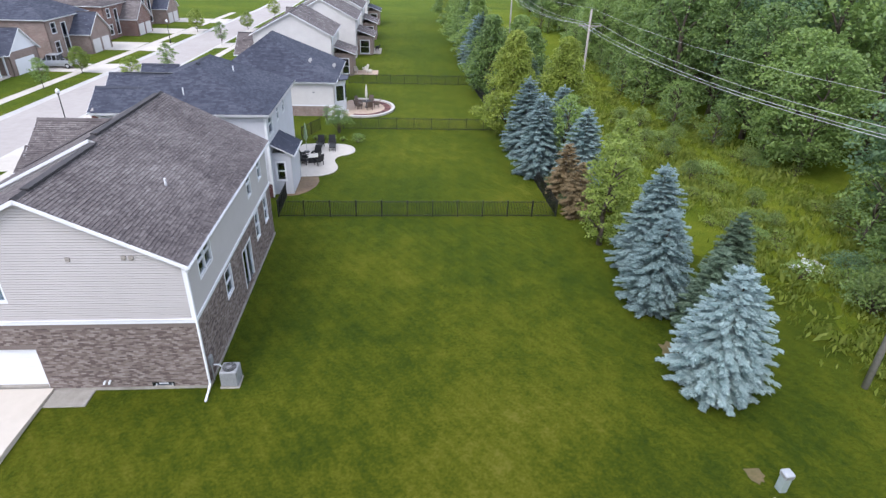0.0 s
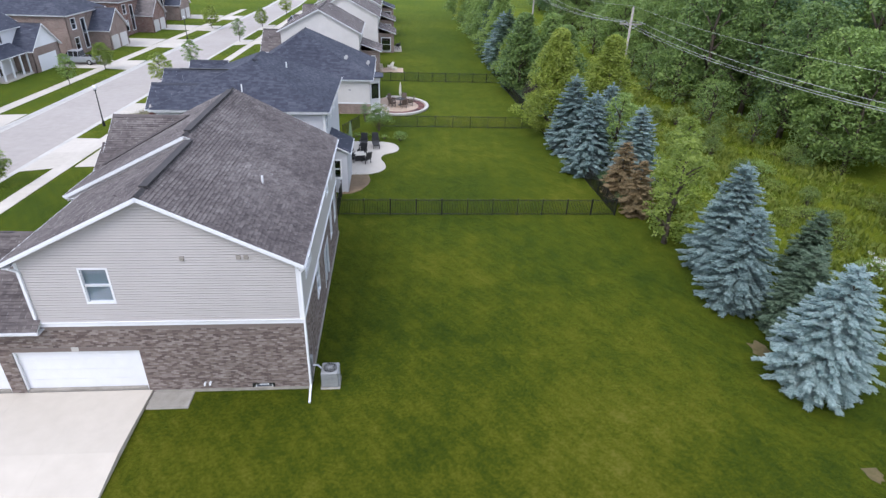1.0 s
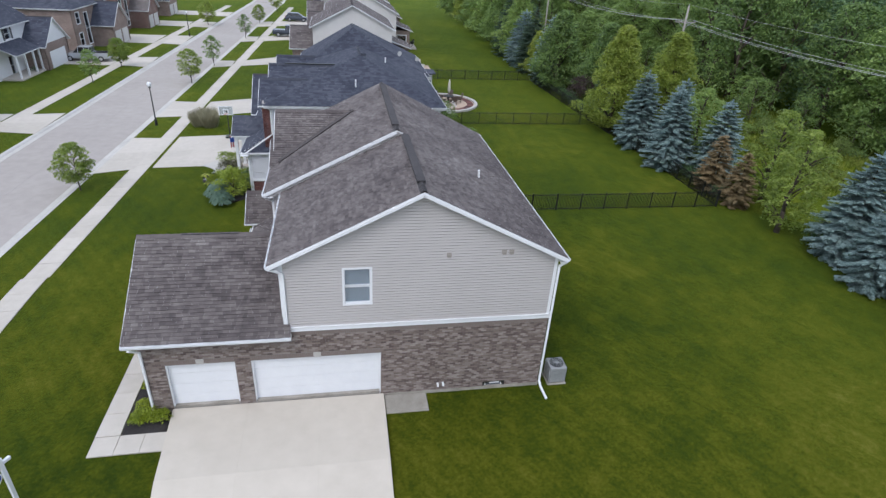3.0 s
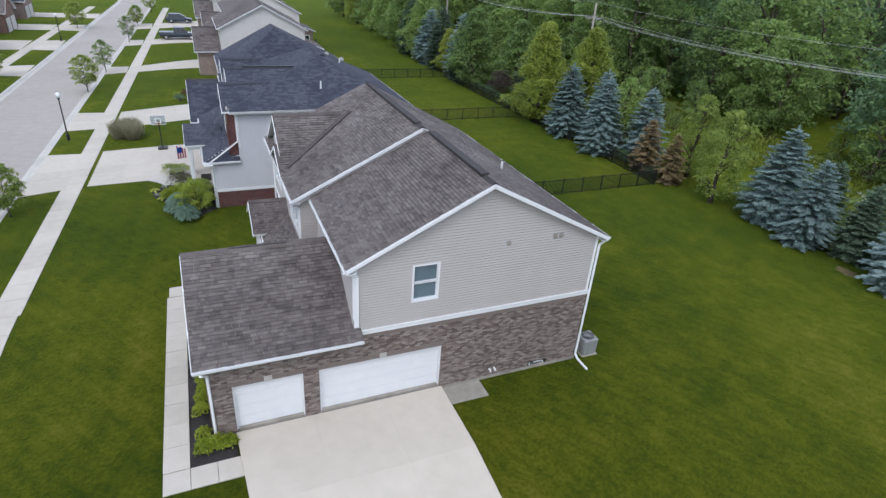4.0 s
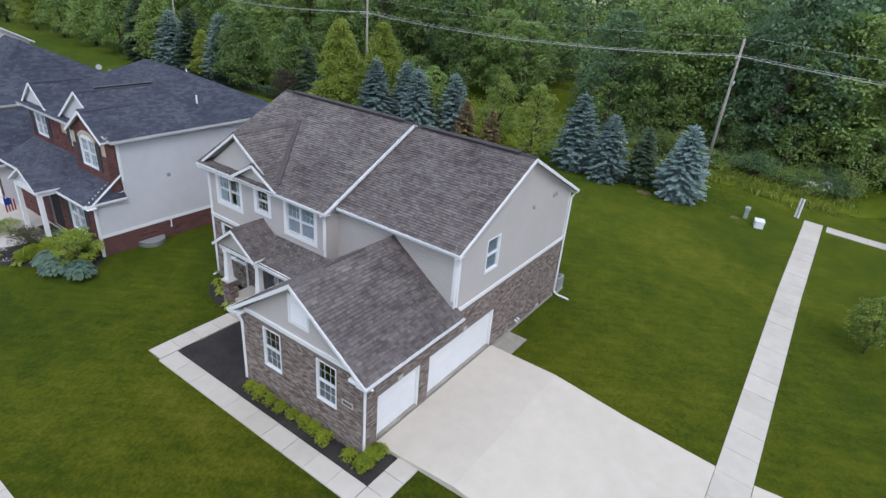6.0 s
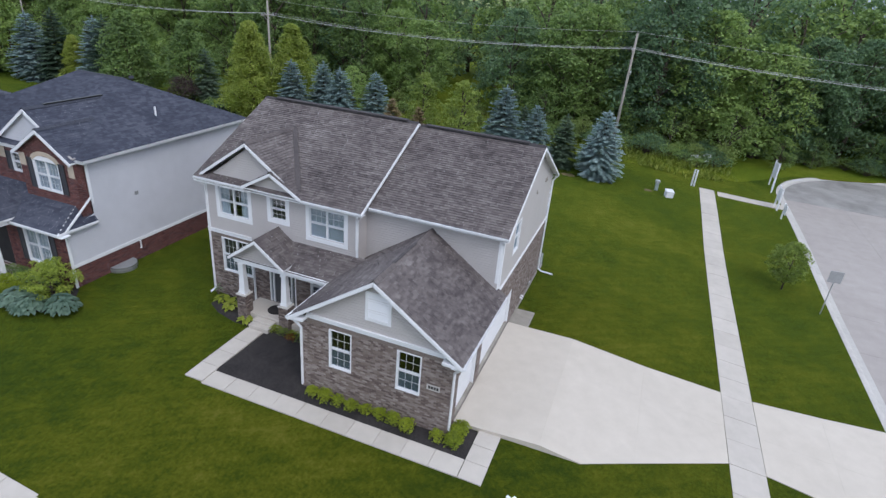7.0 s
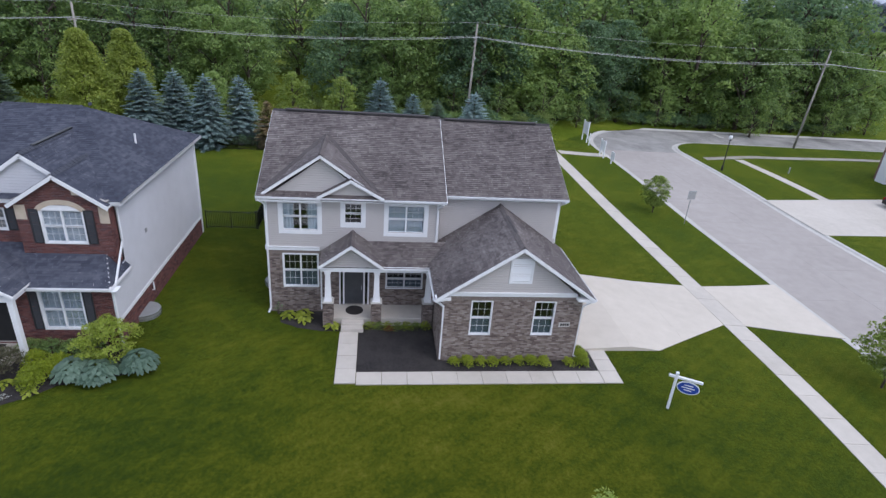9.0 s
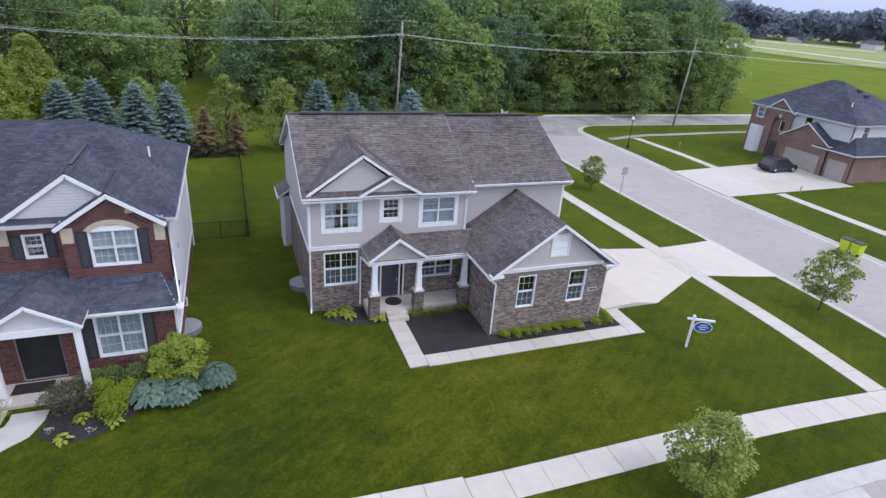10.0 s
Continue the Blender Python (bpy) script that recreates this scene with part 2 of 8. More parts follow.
    bump(n, l, p, b.outputs["Fac"], -0.3, 0.01)
    return m


FARRED = brick_wall_mat("far_red_brick", (0.150, 0.082, 0.070), (0.205, 0.122, 0.102), (0.33, 0.29, 0.26))
FARBROWN = brick_wall_mat("far_brown_brick", (0.20, 0.145, 0.125), (0.28, 0.21, 0.18), (0.30, 0.27, 0.24))


def shingle_mat(name, stops, blotch=0.3):
    m, n, l, p = mat(name, 0.92, 0, 0.2)
    g = n.new("ShaderNodeNewGeometry").outputs["Random Per Island"]
    worn = noise_tex(n, l, 0.22, 5, 0.62)
    band = noise_tex(n, l, 1.0, 4, 0.65, stretch=(0.9, 0.9, 7.0))
    grain = mix(n, l, 0.5, noise_tex(n, l, 3.2, 4, 0.7), noise_tex(n, l, 26, 3, 0.8))
    s = mix(n, l, 0.58, grain, band)
    s = mix(n, l, blotch, s, g)
    s = mix(n, l, 0.40, s, worn)
    l.new(ramp(n, l, s, stops), p.inputs["Base Color"])
    bump(n, l, p, noise_tex(n, l, 120, 2), 0.5, 0.005)
    return m


SHINGLE = shingle_mat("weathered_brown_shingle", [(0.35, (0.054, 0.046, 0.047)), (0.44, (0.092, 0.079, 0.079)), (0.51, (0.126, 0.110, 0.107)), (0.585, (0.165, 0.147, 0.142)), (0.67, (0.245, 0.224, 0.216))], 0.20)
SHINGLE2 = shingle_mat("charcoal_shingle", [(0.36, (0.032, 0.036, 0.052)), (0.49, (0.050, 0.055, 0.076)), (0.63, (0.092, 0.098, 0.122))], 0.2)
RIDGECAP2 = mottled("charcoal_ridge_cap", (0.030, 0.033, 0.045), (0.06, 0.065, 0.085), 8, 0.9)
PALEMORTAR = mottled("pale_mortar", (0.27, 0.25, 0.24), (0.36, 0.34, 0.32), 8, 0.9)
SLATE = mottled("slate_blue_blind", (0.10, 0.12, 0.14), (0.17, 0.20, 0.225), 2, 0.8)
RIDGECAP = mottled("dark_ridge_cap", (0.032, 0.030, 0.032), (0.062, 0.056, 0.058), 8, 0.9)


def glass_mat(name):
    m, n, l, p = mat(name, 0.03)
    out = n["Material Output"]
    gl = n.new("ShaderNodeBsdfGlossy")
    gl.inputs["Roughness"].default_value = 0.02
    tr = n.new("ShaderNodeBsdfTransparent")
    tr.inputs[0].default_value = (0.80, 0.85, 0.89, 1)
    ms = n.new("ShaderNodeMixShader")
    ms.inputs[0].default_value = 0.10
    l.new(tr.outputs[0], ms.inputs[1])
    l.new(gl.outputs[0], ms.inputs[2])
    l.new(ms.outputs[0], out.inputs["Surface"])
    return m


GLASS = glass_mat("window_glass")


def leaf_mat(name, dark, mid, light, rough=0.5):
    m, n, l, p = mat(name, rough, 0, 0.5)
    g = n.new("ShaderNodeNewGeometry").outputs["Random Per Island"]
    o = n.new("ShaderNodeObjectInfo").outputs["Random"]
    s = mix(n, l, 0.68, g, noise_tex(n, l, 0.8, 4, 0.6))
    s = mix(n, l, 0.2, s, o)
    c = ramp(n, l, s, [(0.28, dark), (0.5, mid), (0.74, light)])
    l.new(c, p.inputs["Base Color"])
    tl = n.new("ShaderNodeBsdfTranslucent")
    l.new(c, tl.inputs[0])
    ms = n.new("ShaderNodeMixShader")
    ms.inputs[0].default_value = 0.5
    l.new(p.outputs[0], ms.inputs[1])
    l.new(tl.outputs[0], ms.inputs[2])
    l.new(ms.outputs[0], n["Material Output"].inputs["Surface"])
    return m


LEAF = leaf_mat("green_leaves", (0.108, 0.176, 0.060), (0.208, 0.310, 0.088), (0.335, 0.445, 0.120))
LEAFDARK = leaf_mat("dark_green_leaves", (0.082, 0.144, 0.082), (0.151, 0.249, 0.115), (0.247, 0.362, 0.155))
LEAFYOUNG = leaf_mat("yellow_green_leaves", (0.140, 0.205, 0.040), (0.250, 0.330, 0.062), (0.385, 0.455, 0.105))
LEAFOLIVE = leaf_mat("olive_leaves", (0.110, 0.166, 0.045), (0.214, 0.287, 0.077), (0.330, 0.402, 0.125))
BLUESPRUCE = leaf_mat("blue_spruce_needles", (0.175, 0.250, 0.243), (0.322, 0.430, 0.425), (0.490, 0.600, 0.600), 0.7)
GREENSPRUCE = leaf_mat("green_spruce_needles", (0.070, 0.120, 0.078), (0.145, 0.215, 0.140), (0.240, 0.320, 0.220), 0.7)
DEADNEEDLE = leaf_mat("brown_dead_needles", (0.21, 0.175, 0.095), (0.32, 0.245, 0.135), (0.43, 0.325, 0.19), 0.8)
MAPLE = leaf_mat("bright_maple_leaves", (0.17, 0.24, 0.03), (0.30, 0.38, 0.05), (0.46, 0.52, 0.09))
LIME = leaf_mat("lime_shrub_leaves", (0.15, 0.21, 0.012), (0.29, 0.36, 0.022), (0.46, 0.52, 0.05))
HOSTA = leaf_mat("blue_hosta_leaves", (0.10, 0.17, 0.12), (0.17, 0.26, 0.19), (0.25, 0.35, 0.27))
GOLDHOSTA = leaf_mat("golden_hosta_leaves", (0.16, 0.22, 0.02), (0.36, 0.42, 0.05), (0.55, 0.58, 0.14))
REDLEAF = leaf_mat("dark_red_leaves", (0.03, 0.012, 0.014), (0.07, 0.028, 0.028), (0.13, 0.06, 0.05))
# ==== ground, streets and walks ====
def ease(t):
    t = min(1.0, max(0.0, t))
    return t * t * (3 - 2 * t)


def H(x, y):
    """The lie of the land: level round the houses, falling to both streets."""
    return -0.17 - 0.95 * ease((-y - 0.5) / 19.0) * (1.0 - 0.35 * ease((x - 10) / 18)) - 0.45 * ease((-8.5 - x) / 13.0)


def sx(y):
    """The front street veers a little as it runs north."""
    return 0.040 * max(0.0, min(y, 150.0) - 10.0)


G = H(0, 0)
KH = 0.13  # height of the kerb over the street


def structure(name, label, category):
    return tagged(new(name), label, category, kind="structure")


CUTX = [-30, -26, -24, -22, -20.5] + [-19 + i for i in range(12)] + [10 + 2 * i for i in range(11)]
CUTY = [-24, -22] + [-20.5 + i for i in range(22)] + [16, 22, 28, 34, 40, 46, 52, 58, 64, 72]


def spread(name, outline, mat_, dz, label, category, deep=0.5):
    """A slab of ground with the given outline, laid on the lie of the land."""
    bm = prism(B(), outline, 0.0, 1.0)
    bm.normal_update()
    bmesh.ops.triangulate(bm, faces=[f for f in bm.faces if len(f.verts) > 4])
    for axis, cuts in ((0, CUTX), (1, CUTY)):
        for v in cuts:
            co = Vector((v, 0, 0)) if axis == 0 else Vector((0, v, 0))
            no = Vector((1, 0, 0)) if axis == 0 else Vector((0, 1, 0))
            bmesh.ops.bisect_plane(bm, geom=bm.verts[:] + bm.edges[:] + bm.faces[:], plane_co=co, plane_no=no, dist=0.0005)
    for v in bm.verts:
        v.co.z = H(v.co.x, v.co.y) + dz - (0 if v.co.z > 0.5 else deep)
    return tagged(part(name, bm, mat_, smooth=False), label, category, kind="structure")


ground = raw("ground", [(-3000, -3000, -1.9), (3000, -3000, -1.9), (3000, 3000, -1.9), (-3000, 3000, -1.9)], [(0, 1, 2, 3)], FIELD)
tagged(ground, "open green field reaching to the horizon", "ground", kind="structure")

YN_, YS_ = -17.6, -28.9  # kerb lines of the side street
XE, XW = -20.55, -28.75  # kerb lines of the front street
FAR = [330, 150, 90, 71, 60, 50, 40, 30, 22, 16, 8, 0]
NE = [(XE + sx(y), y) for y in FAR] + arc(XE + 5, YN_ + 5, 5, 180, 270, 10) + [(36.5, YN_)] + arc(36.5, YN_ - 13.2, 13.2, 90, 0, 18)[1:] + [(49.8, -260), (420, -260), (420, 330)]
SE = [(XE, -66), (41.8, -66)] + arc(36.3, YS_ - 5.5, 5.5, 0, 90, 12) + arc(XE + 5, YS_ - 5, 5, 90, 180, 10)
WEST = [(XW, -260)] + [(XW + sx(y), y) for y in FAR[::-1]] + [(-160, 330), (-160, -260)]
spread("road", [(XW - 0.1, -250), (49.6, -250), (49.6, 0), (XE + 2, 0), (XE + 7.6, 320), (XW - 0.1, 320)], KERB, -KH - 0.02, "joint bed under the pale concrete street", "road", 0.3)
for name, outline, label in (("lawn_corner_block", NE, "mown green lawn of the row of houses with faint mowing stripes"), ("lawn_inner_block", SE, "mown green lawn inside the street bend"), ("lawn_west_block", WEST, "mown green lawn across the street")):
    spread(name, outline, LAWN, 0.0, label, "lawn", 0.7)

# rough meadow under the power line, its edge uneven
edge = [(32.3 + 1.0 * math.sin(0.31 * y) + 0.7 * math.sin(1.13 * y + 1) + 6.0 * (1 - ease((y - 6) / 9)), y) for y in range(160, -15, -1)]
spread("rough_ground", edge + [(45.8, YN_ - 2.6), (50.2, -31), (50.6, -240), (400, -240), (400, 160)], ROUGH, 0.02, "rough unmown grass along the wood's edge", "meadow", 0.4)


def kerb(name, pts, side, label="rolled concrete kerb and gutter along the lawn"):
    """A kerb along pts; side +1 if the street lies to the left of the way."""
    prof = [(-0.16, -0.3), (-0.16, 0.012), (0.0, 0.016), (0.10, -0.012), (0.22, 0.03 - KH), (0.55, 0.012 - KH), (0.55, -0.1 - KH)]
    fine = []
    for (xa, ya), (xb, yb) in zip(pts, pts[1:]):
        n = max(1, int(math.hypot(xb - xa, yb - ya) / 1.5)) if max(abs(ya), abs(yb)) < 100 else 8
        fine += [Vector((xa + (xb - xa) * i / n, ya + (yb - ya) * i / n, 0)) for i in range(n)]
    pts = fine + [Vector((*pts[-1], 0))]
    verts, faces = [], []
    for i, p in enumerate(pts):
        d = (pts[min(i + 1, len(pts) - 1)] - pts[max(i - 1, 0)]).normalized()
        nrm = Vector((-d.y, d.x, 0)) * side
        h = H(p.x, p.y)
        verts += [(p.x + nrm.x * a, p.y + nrm.y * a, h + z) for a, z in prof]
    k = len(prof)
    for i in range(len(pts) - 1):
        for j in range(k - 1):
            q = (i * k + j, i * k + j + 1, (i + 1) * k + j + 1, (i + 1) * k + j)
            faces.append(q if side > 0 else q[::-1])
    return tagged(raw(name, verts, faces, KERB), label, "kerb", kind="structure")


kerb("kerb_corner_block", NE[:-2], -1)
kerb("kerb_inner_block", SE[1:] + [(XE, -66)], -1)
kerb("kerb_west_block", WEST[:-2], -1)


def flag(name, corners, parent, mat_, dz, thick=0.12, level=None, inset=0.0):
    """One cast slab, its corners laid on the land; level gives its height instead."""
    c = Vector((sum(p[0] for p in corners) / len(corners), sum(p[1] for p in corners) / len(corners)))
    ps = [(p[0] + (c.x - p[0]) * inset, p[1] + (c.y - p[1]) * inset) for p in corners]
    bm = B()
    hi = [bm.verts.new((x, y, (level or H)(x, y) + dz)) for x, y in ps]
    lo = [bm.verts.new((x, y, (level or H)(x, y) + dz - thick)) for x, y in ps]
    bm.faces.new(hi)
    n = len(ps)
    sides = [bm.faces.new((lo[i], lo[(i + 1) % n], hi[(i + 1) % n], hi[i])) for i in range(n)]
    bmesh.ops.bevel(bm, geom=[e for e in bm.edges if e.verts[0] in hi and e.verts[1] in hi], offset=0.0015 if name == "panel" else 0.004, segments=1, affect="EDGES")
    return part(name, bm, mat_, parent)


street = structure("street", "pale concrete street cast in joined panels", "street")
J = 0.004
for i in range(46):
    y0, y1 = -60 + 4.6 * i + J, -60 + 4.6 * (i + 1) - J
    for a, b in ((XW + 0.5, (XW + XE) / 2 - J), ((XW + XE) / 2 + J, XE - 0.5)):
        if y1 > YS_ and y0 < YN_ and b > -23:
            b = XE + 1.5
        flag("street_panel", [(a + sx(y0), y0), (b + sx(y0), y0), (b + sx(y1), y1), (a + sx(y1), y1)], street, STREET, -KH)
flag("street_panel", [(XW + 5.6, 151.6), (XE + 5.6, 151.6), (XE + 5.6, 320), (XW + 5.6, 320)], street, STREET, -KH)
for i in range(12):
    x0, x1 = XE + 1.53 + 4.6 * i + J, XE + 1.53 + 4.6 * (i + 1) - J
    for y0, y1 in ((YS_ + 0.5, (YN_ + YS_) / 2 - J), ((YN_ + YS_) / 2 + J, YN_ - 0.5)):
        flag("street_panel", [(x0, y0), (x1, y0), (x1, y1), (x0, y1)], street, STREET, -KH)
bend = [(36.2, YN_ - 0.1)] + [(36.25, YS_ - 0.1)] + arc(36.3, YS_ - 5.5, 5.5, 80, 0, 8) + [(41.8, -260), (49.6, -260)] + arc(36.5, YN_ - 13.2, 13.2, 0, 85, 16)
WORN = mottled("worn_street_surface", (0.13, 0.125, 0.12), (0.37, 0.355, 0.335), 0.5, 0.9, 60, 0.3, 0.006, 0.16)
spread("street_bend", bend, WORN, -KH + 0.002, "worn grey street bend with dark patches along its outer kerb", "street", 0.2)


def walkway(name, label, x0, y0, x1, y1, pieces, dz=0.03, veer=False, level=None):
    """A row of slabs, cut along its longer side."""
    top = structure(name, label, "pavement")
    along = abs(y1 - y0) > abs(x1 - x0)
    for i in range(pieces):
        a, b = i / pieces, (i + 1) / pieces
        d = random.uniform(-0.006, 0.006)
        if along:
            ya, yb = y0 + (y1 - y0) * a + 0.008, y0 + (y1 - y0) * b - 0.008
            s, t = (sx(ya), sx(yb)) if veer else (0, 0)
            c = [(x0 + s, ya), (x1 + s, ya), (x1 + t, yb), (x0 + t, yb)]
        else:
            xa, xb = x0 + (x1 - x0) * a + 0.008, x0 + (x1 - x0) * b - 0.008
            c = [(xa, y0), (xb, y0), (xb, y1), (xa, y1)]
        flag("slab", c, top, CONCRETE, dz + d, level=level)
    return top


walkway("sidewalk_front", "pale concrete sidewalk along the front lawns", -18.1, -11.85, -16.82, 11, 15, veer=True)
walkway("sidewalk_front", "pale concrete sidewalk along the front lawns", -18.0, 11, -16.72, 138, 83, veer=True)
beside = structure("sidewalk_side", "pale concrete sidewalk beside the corner lawn", "pavement")
edge_y = lambda x: -10.39 + 0.014 * min(x, 18)
for i in range(33):
    xa, xb = -16.79 + 1.521 * i + 0.008, -16.79 + 1.521 * (i + 1) - 0.008
    flag("slab", [(xa, edge_y(xa) - 1.36), (xb, edge_y(xb) - 1.36), (xb, edge_y(xb)), (xa, edge_y(xa))], beside, CONCRETE, 0.03 + random.uniform(-0.006, 0.006))
walkway("sidewalk_link", "short pale concrete walk down to the street bend", 32.0, YN_ + 0.1, 33.4, -11.77, 4)
walkway("sidewalk_west", "pale concrete sidewalk across the street", -33.2, 8, -31.85, 140, 88, veer=True)
inner = structure("sidewalk_inner", "narrow pale concrete sidewalk of the inner lawn", "pavement")
for i in range(10):
    xa, xb = 18.9 + 1.46 * i + 0.008, 18.9 + 1.46 * (i + 1) - 0.008
    ya, yb = -35.2 + 0.05 * (xa - 18.9), -35.2 + 0.05 * (xb - 18.9)
    flag("slab", [(xa, ya - 1.15), (xb, yb - 1.15), (xb, yb), (xa, ya)], inner, CONCRETE, 0.03)
walkway("sidewalk_inner", "narrow pale concrete sidewalk of the inner lawn", -12.0, -36.4, 10.3, -35.2, 14)
bendwalk = structure("sidewalk_bend", "narrow grey concrete walk beside the street bend", "pavement")
way = [(36.2 - 1.0 * ease((y + 56) / 18) - 1.9 * ease((y + 39) / 10), y) for y in np.arange(-62, -29.2, 1.5).tolist()]
for (xa, ya), (xb, yb) in zip(way, way[1:]):
    flag("slab", [(xa - 0.55, ya + 0.008), (xa + 0.55, ya + 0.008), (xb + 0.55, yb - 0.008), (xb - 0.55, yb - 0.008)], bendwalk, STAINED, 0.03)


def clip(poly, axis, value, keep_below):
    out = []
    for a, b in zip(poly, poly[1:] + poly[:1]):
        ia, ib = ((a[axis] <= value) == keep_below), ((b[axis] <= value) == keep_below)
        if ia:
            out.append(a)
        if ia != ib:
            t = (value - a[axis]) / (b[axis] - a[axis])
            out.append((a[0] + t * (b[0] - a[0]), a[1] + t * (b[1] - a[1])))
    return out


def panels(name, label, outline, xs, ys, dz=0.03, level=None, gap=0.0008):
    """A cast slab outlined counter-clockwise, cut into panels by joints."""
    top = structure(name, label, "driveway")
    for xa, xb in zip(xs, xs[1:]):
        for ya, yb in zip(ys, ys[1:]):
            p = clip(clip(clip(clip(outline, 0, xa + gap, False), 0, xb - gap, True), 1, ya + gap, False), 1, yb - gap, True)
            if len(p) >= 3:
                flag("panel", p, top, NEWCONCRETE if name in ("driveway", "driveway_apron") else CONCRETE, dz, 0.5, level)
    return top


DRIVE = [(0.12, -0.02), (-7.95, -0.02), (-7.68, -5.0), (-4.62, -10.43), (0.07, -10.375)]
panels("driveway", "wide pale concrete driveway in front of the garage doors", DRIVE, (-9, -5.15, -2.4, 1), (-10.5, -6.9, -3.4, 0), 0.03, lambda x, y: max(-0.06 * (1 + y / 4), H(x, y)) if y > -4 else H(x, y))
panels("driveway_apron", "pale concrete driveway apron to the street", [(0.18, -11.77), (-4.55, -11.83), (-5.35, YN_ - 0.1), (1.2, YN_ - 0.1)], (-9, -2.4, 2), (-18, -14.7, -11))
panels("driveway_neighbour", "pale concrete driveway of the neighbouring house", [(-15.75, 27.1), (-6.4, 26.7), (-6.4, 34.8), (-15.45, 34.75)], (-17, -13.5, -10, -6), (26, 30.9, 38))
panels("driveway_neighbour_apron", "grey concrete apron of the neighbouring driveway", [(-19.7, 26.4), (-17.05, 27.0), (-16.75, 34.6), (-19.4, 35.0)], (-21, -16), (26, 30.9, 38))
panels("driveway_next", "pale concrete driveway further along the front street", [(-15.2, 41.1), (-5.2, 43.3), (-5.2, 49.3), (-15.0, 46.9)], (-16, -10, -5), (41, 45.2, 50))
panels("driveway_next_apron", "pale concrete driveway apron further along the street", [(-19.1, 41.6), (-16.5, 41.6), (-16.3, 47.1), (-18.9, 47.7)], (-21, -16), (41, 44.4, 52))
for y, w in ((66.3, 3.8), (87.2, 4.9), (105.1, 6.6)):
    panels("driveway_far", "pale concrete driveway across the front lawn", [(-16.7 + sx(y), y), (-4.5, y + 2), (-4.5, y + w + 5), (-16.7 + sx(y), y + w)], (-16, -10, -4), (y - 1, y + w / 2, y + w + 4))
    panels("driveway_far_apron", "pale concrete driveway apron", [(XE + 0.1 + sx(y), y - 0.4), (-18.02 + sx(y), y), (-18.02 + sx(y), y + w), (XE + 0.1 + sx(y), y + w + 0.4)], (-20, -12), (y - 1, y + w / 2, y + w + 1))
for y, w in ((36.7, 5.6), (66.0, 5.8), (83.7, 8.1), (103, 6.6), (120, 6.6)):
    panels("driveway_across", "pale concrete driveway across the street", [(-41.5, y), (-33.22 + sx(y), y), (-33.22 + sx(y), y + w), (-41.5, y + w)], (-44, -36, -26), (y - 1, y + w / 2, y + w + 1))
    panels("driveway_across_apron", "pale concrete driveway apron across the street", [(-31.83 + sx(y), y), (XW - 0.1 + sx(y), y - 0.5), (XW - 0.1 + sx(y), y + w + 0.5), (-31.83 + sx(y), y + w)], (-33.5, -20), (y - 1, y + w / 2, y + w + 1), 0.034)
panels("driveway_inner", "pale concrete driveway of the brick house across the side street", [(10.4, YS_ + 0.1), (11.0, -47.8), (20.6, -47.3), (18.8, YS_ + 0.1)], (8, 14.6, 21), (-48, -42, -36, -27))
# house walk round the front bed
walkway("front_walk_south", "pale concrete garden walk leading off the driveway", -10.38, -1.95, -7.8, -1.08, 3, 0.05)
walkway("front_walk_west", "pale concrete garden walk along the front bed", -10.38, -1.06, -9.53, 10.18, 10, 0.05)
walkway("front_walk_north", "pale concrete garden walk up to the porch steps", -10.3, 10.2, -6.34, 11.1, 4, 0.06)
# ==== building kit ====
class Face:
    """A wall plane: u runs to the right as seen from outside, d is out of the wall."""

    def __init__(self, origin, u):
        self.o, self.u = Vector(origin), Vector(u).normalized()
        self.n = self.u.cross(Vector((0, 0, 1)))

    def __call__(self, u, z, d=0.0):
        return self.o + self.u * u + Vector((0, 0, z)) + self.n * d


def quad(bm, a, b, c, d):
    return bm.faces.new([bm.verts.new(p) for p in (a, b, c, d)])


def block(bm, F, u0, u1, z0, z1, d0, d1):
    """A squared block on a wall plane, from depth d0 to d1."""
    a = [F(u, z, d) for d in (d0, d1) for u, z in ((u0, z0), (u1, z0), (u1, z1), (u0, z1))]
    vs = [bm.verts.new(p) for p in a]
    for i in ((3, 2, 1, 0), (4, 5, 6, 7), (0, 1, 5, 4), (1, 2, 6, 5), (2, 3, 7, 6), (3, 0, 4, 7)):
        bm.faces.new([vs[k] for k in i])
    return bm


def ring(bm, F, u0, u1, z0, z1, w, d0, d1):
    """A mitred frame on a wall plane, w wide."""
    out, inn = rect(u0, u1, z0, z1), rect(u0 + w, u1 - w, z0 + w, z1 - w)
    vs = [[bm.verts.new(F(u, z, d)) for u, z in o] for o, d in ((out, d0), (out, d1), (inn, d1), (inn, d0))]
    for a, b in zip(vs, vs[1:] + vs[:1]):
        for k in range(4):
            bm.faces.new((a[k], a[(k + 1) % 4], b[(k + 1) % 4], b[k]))
    return bm


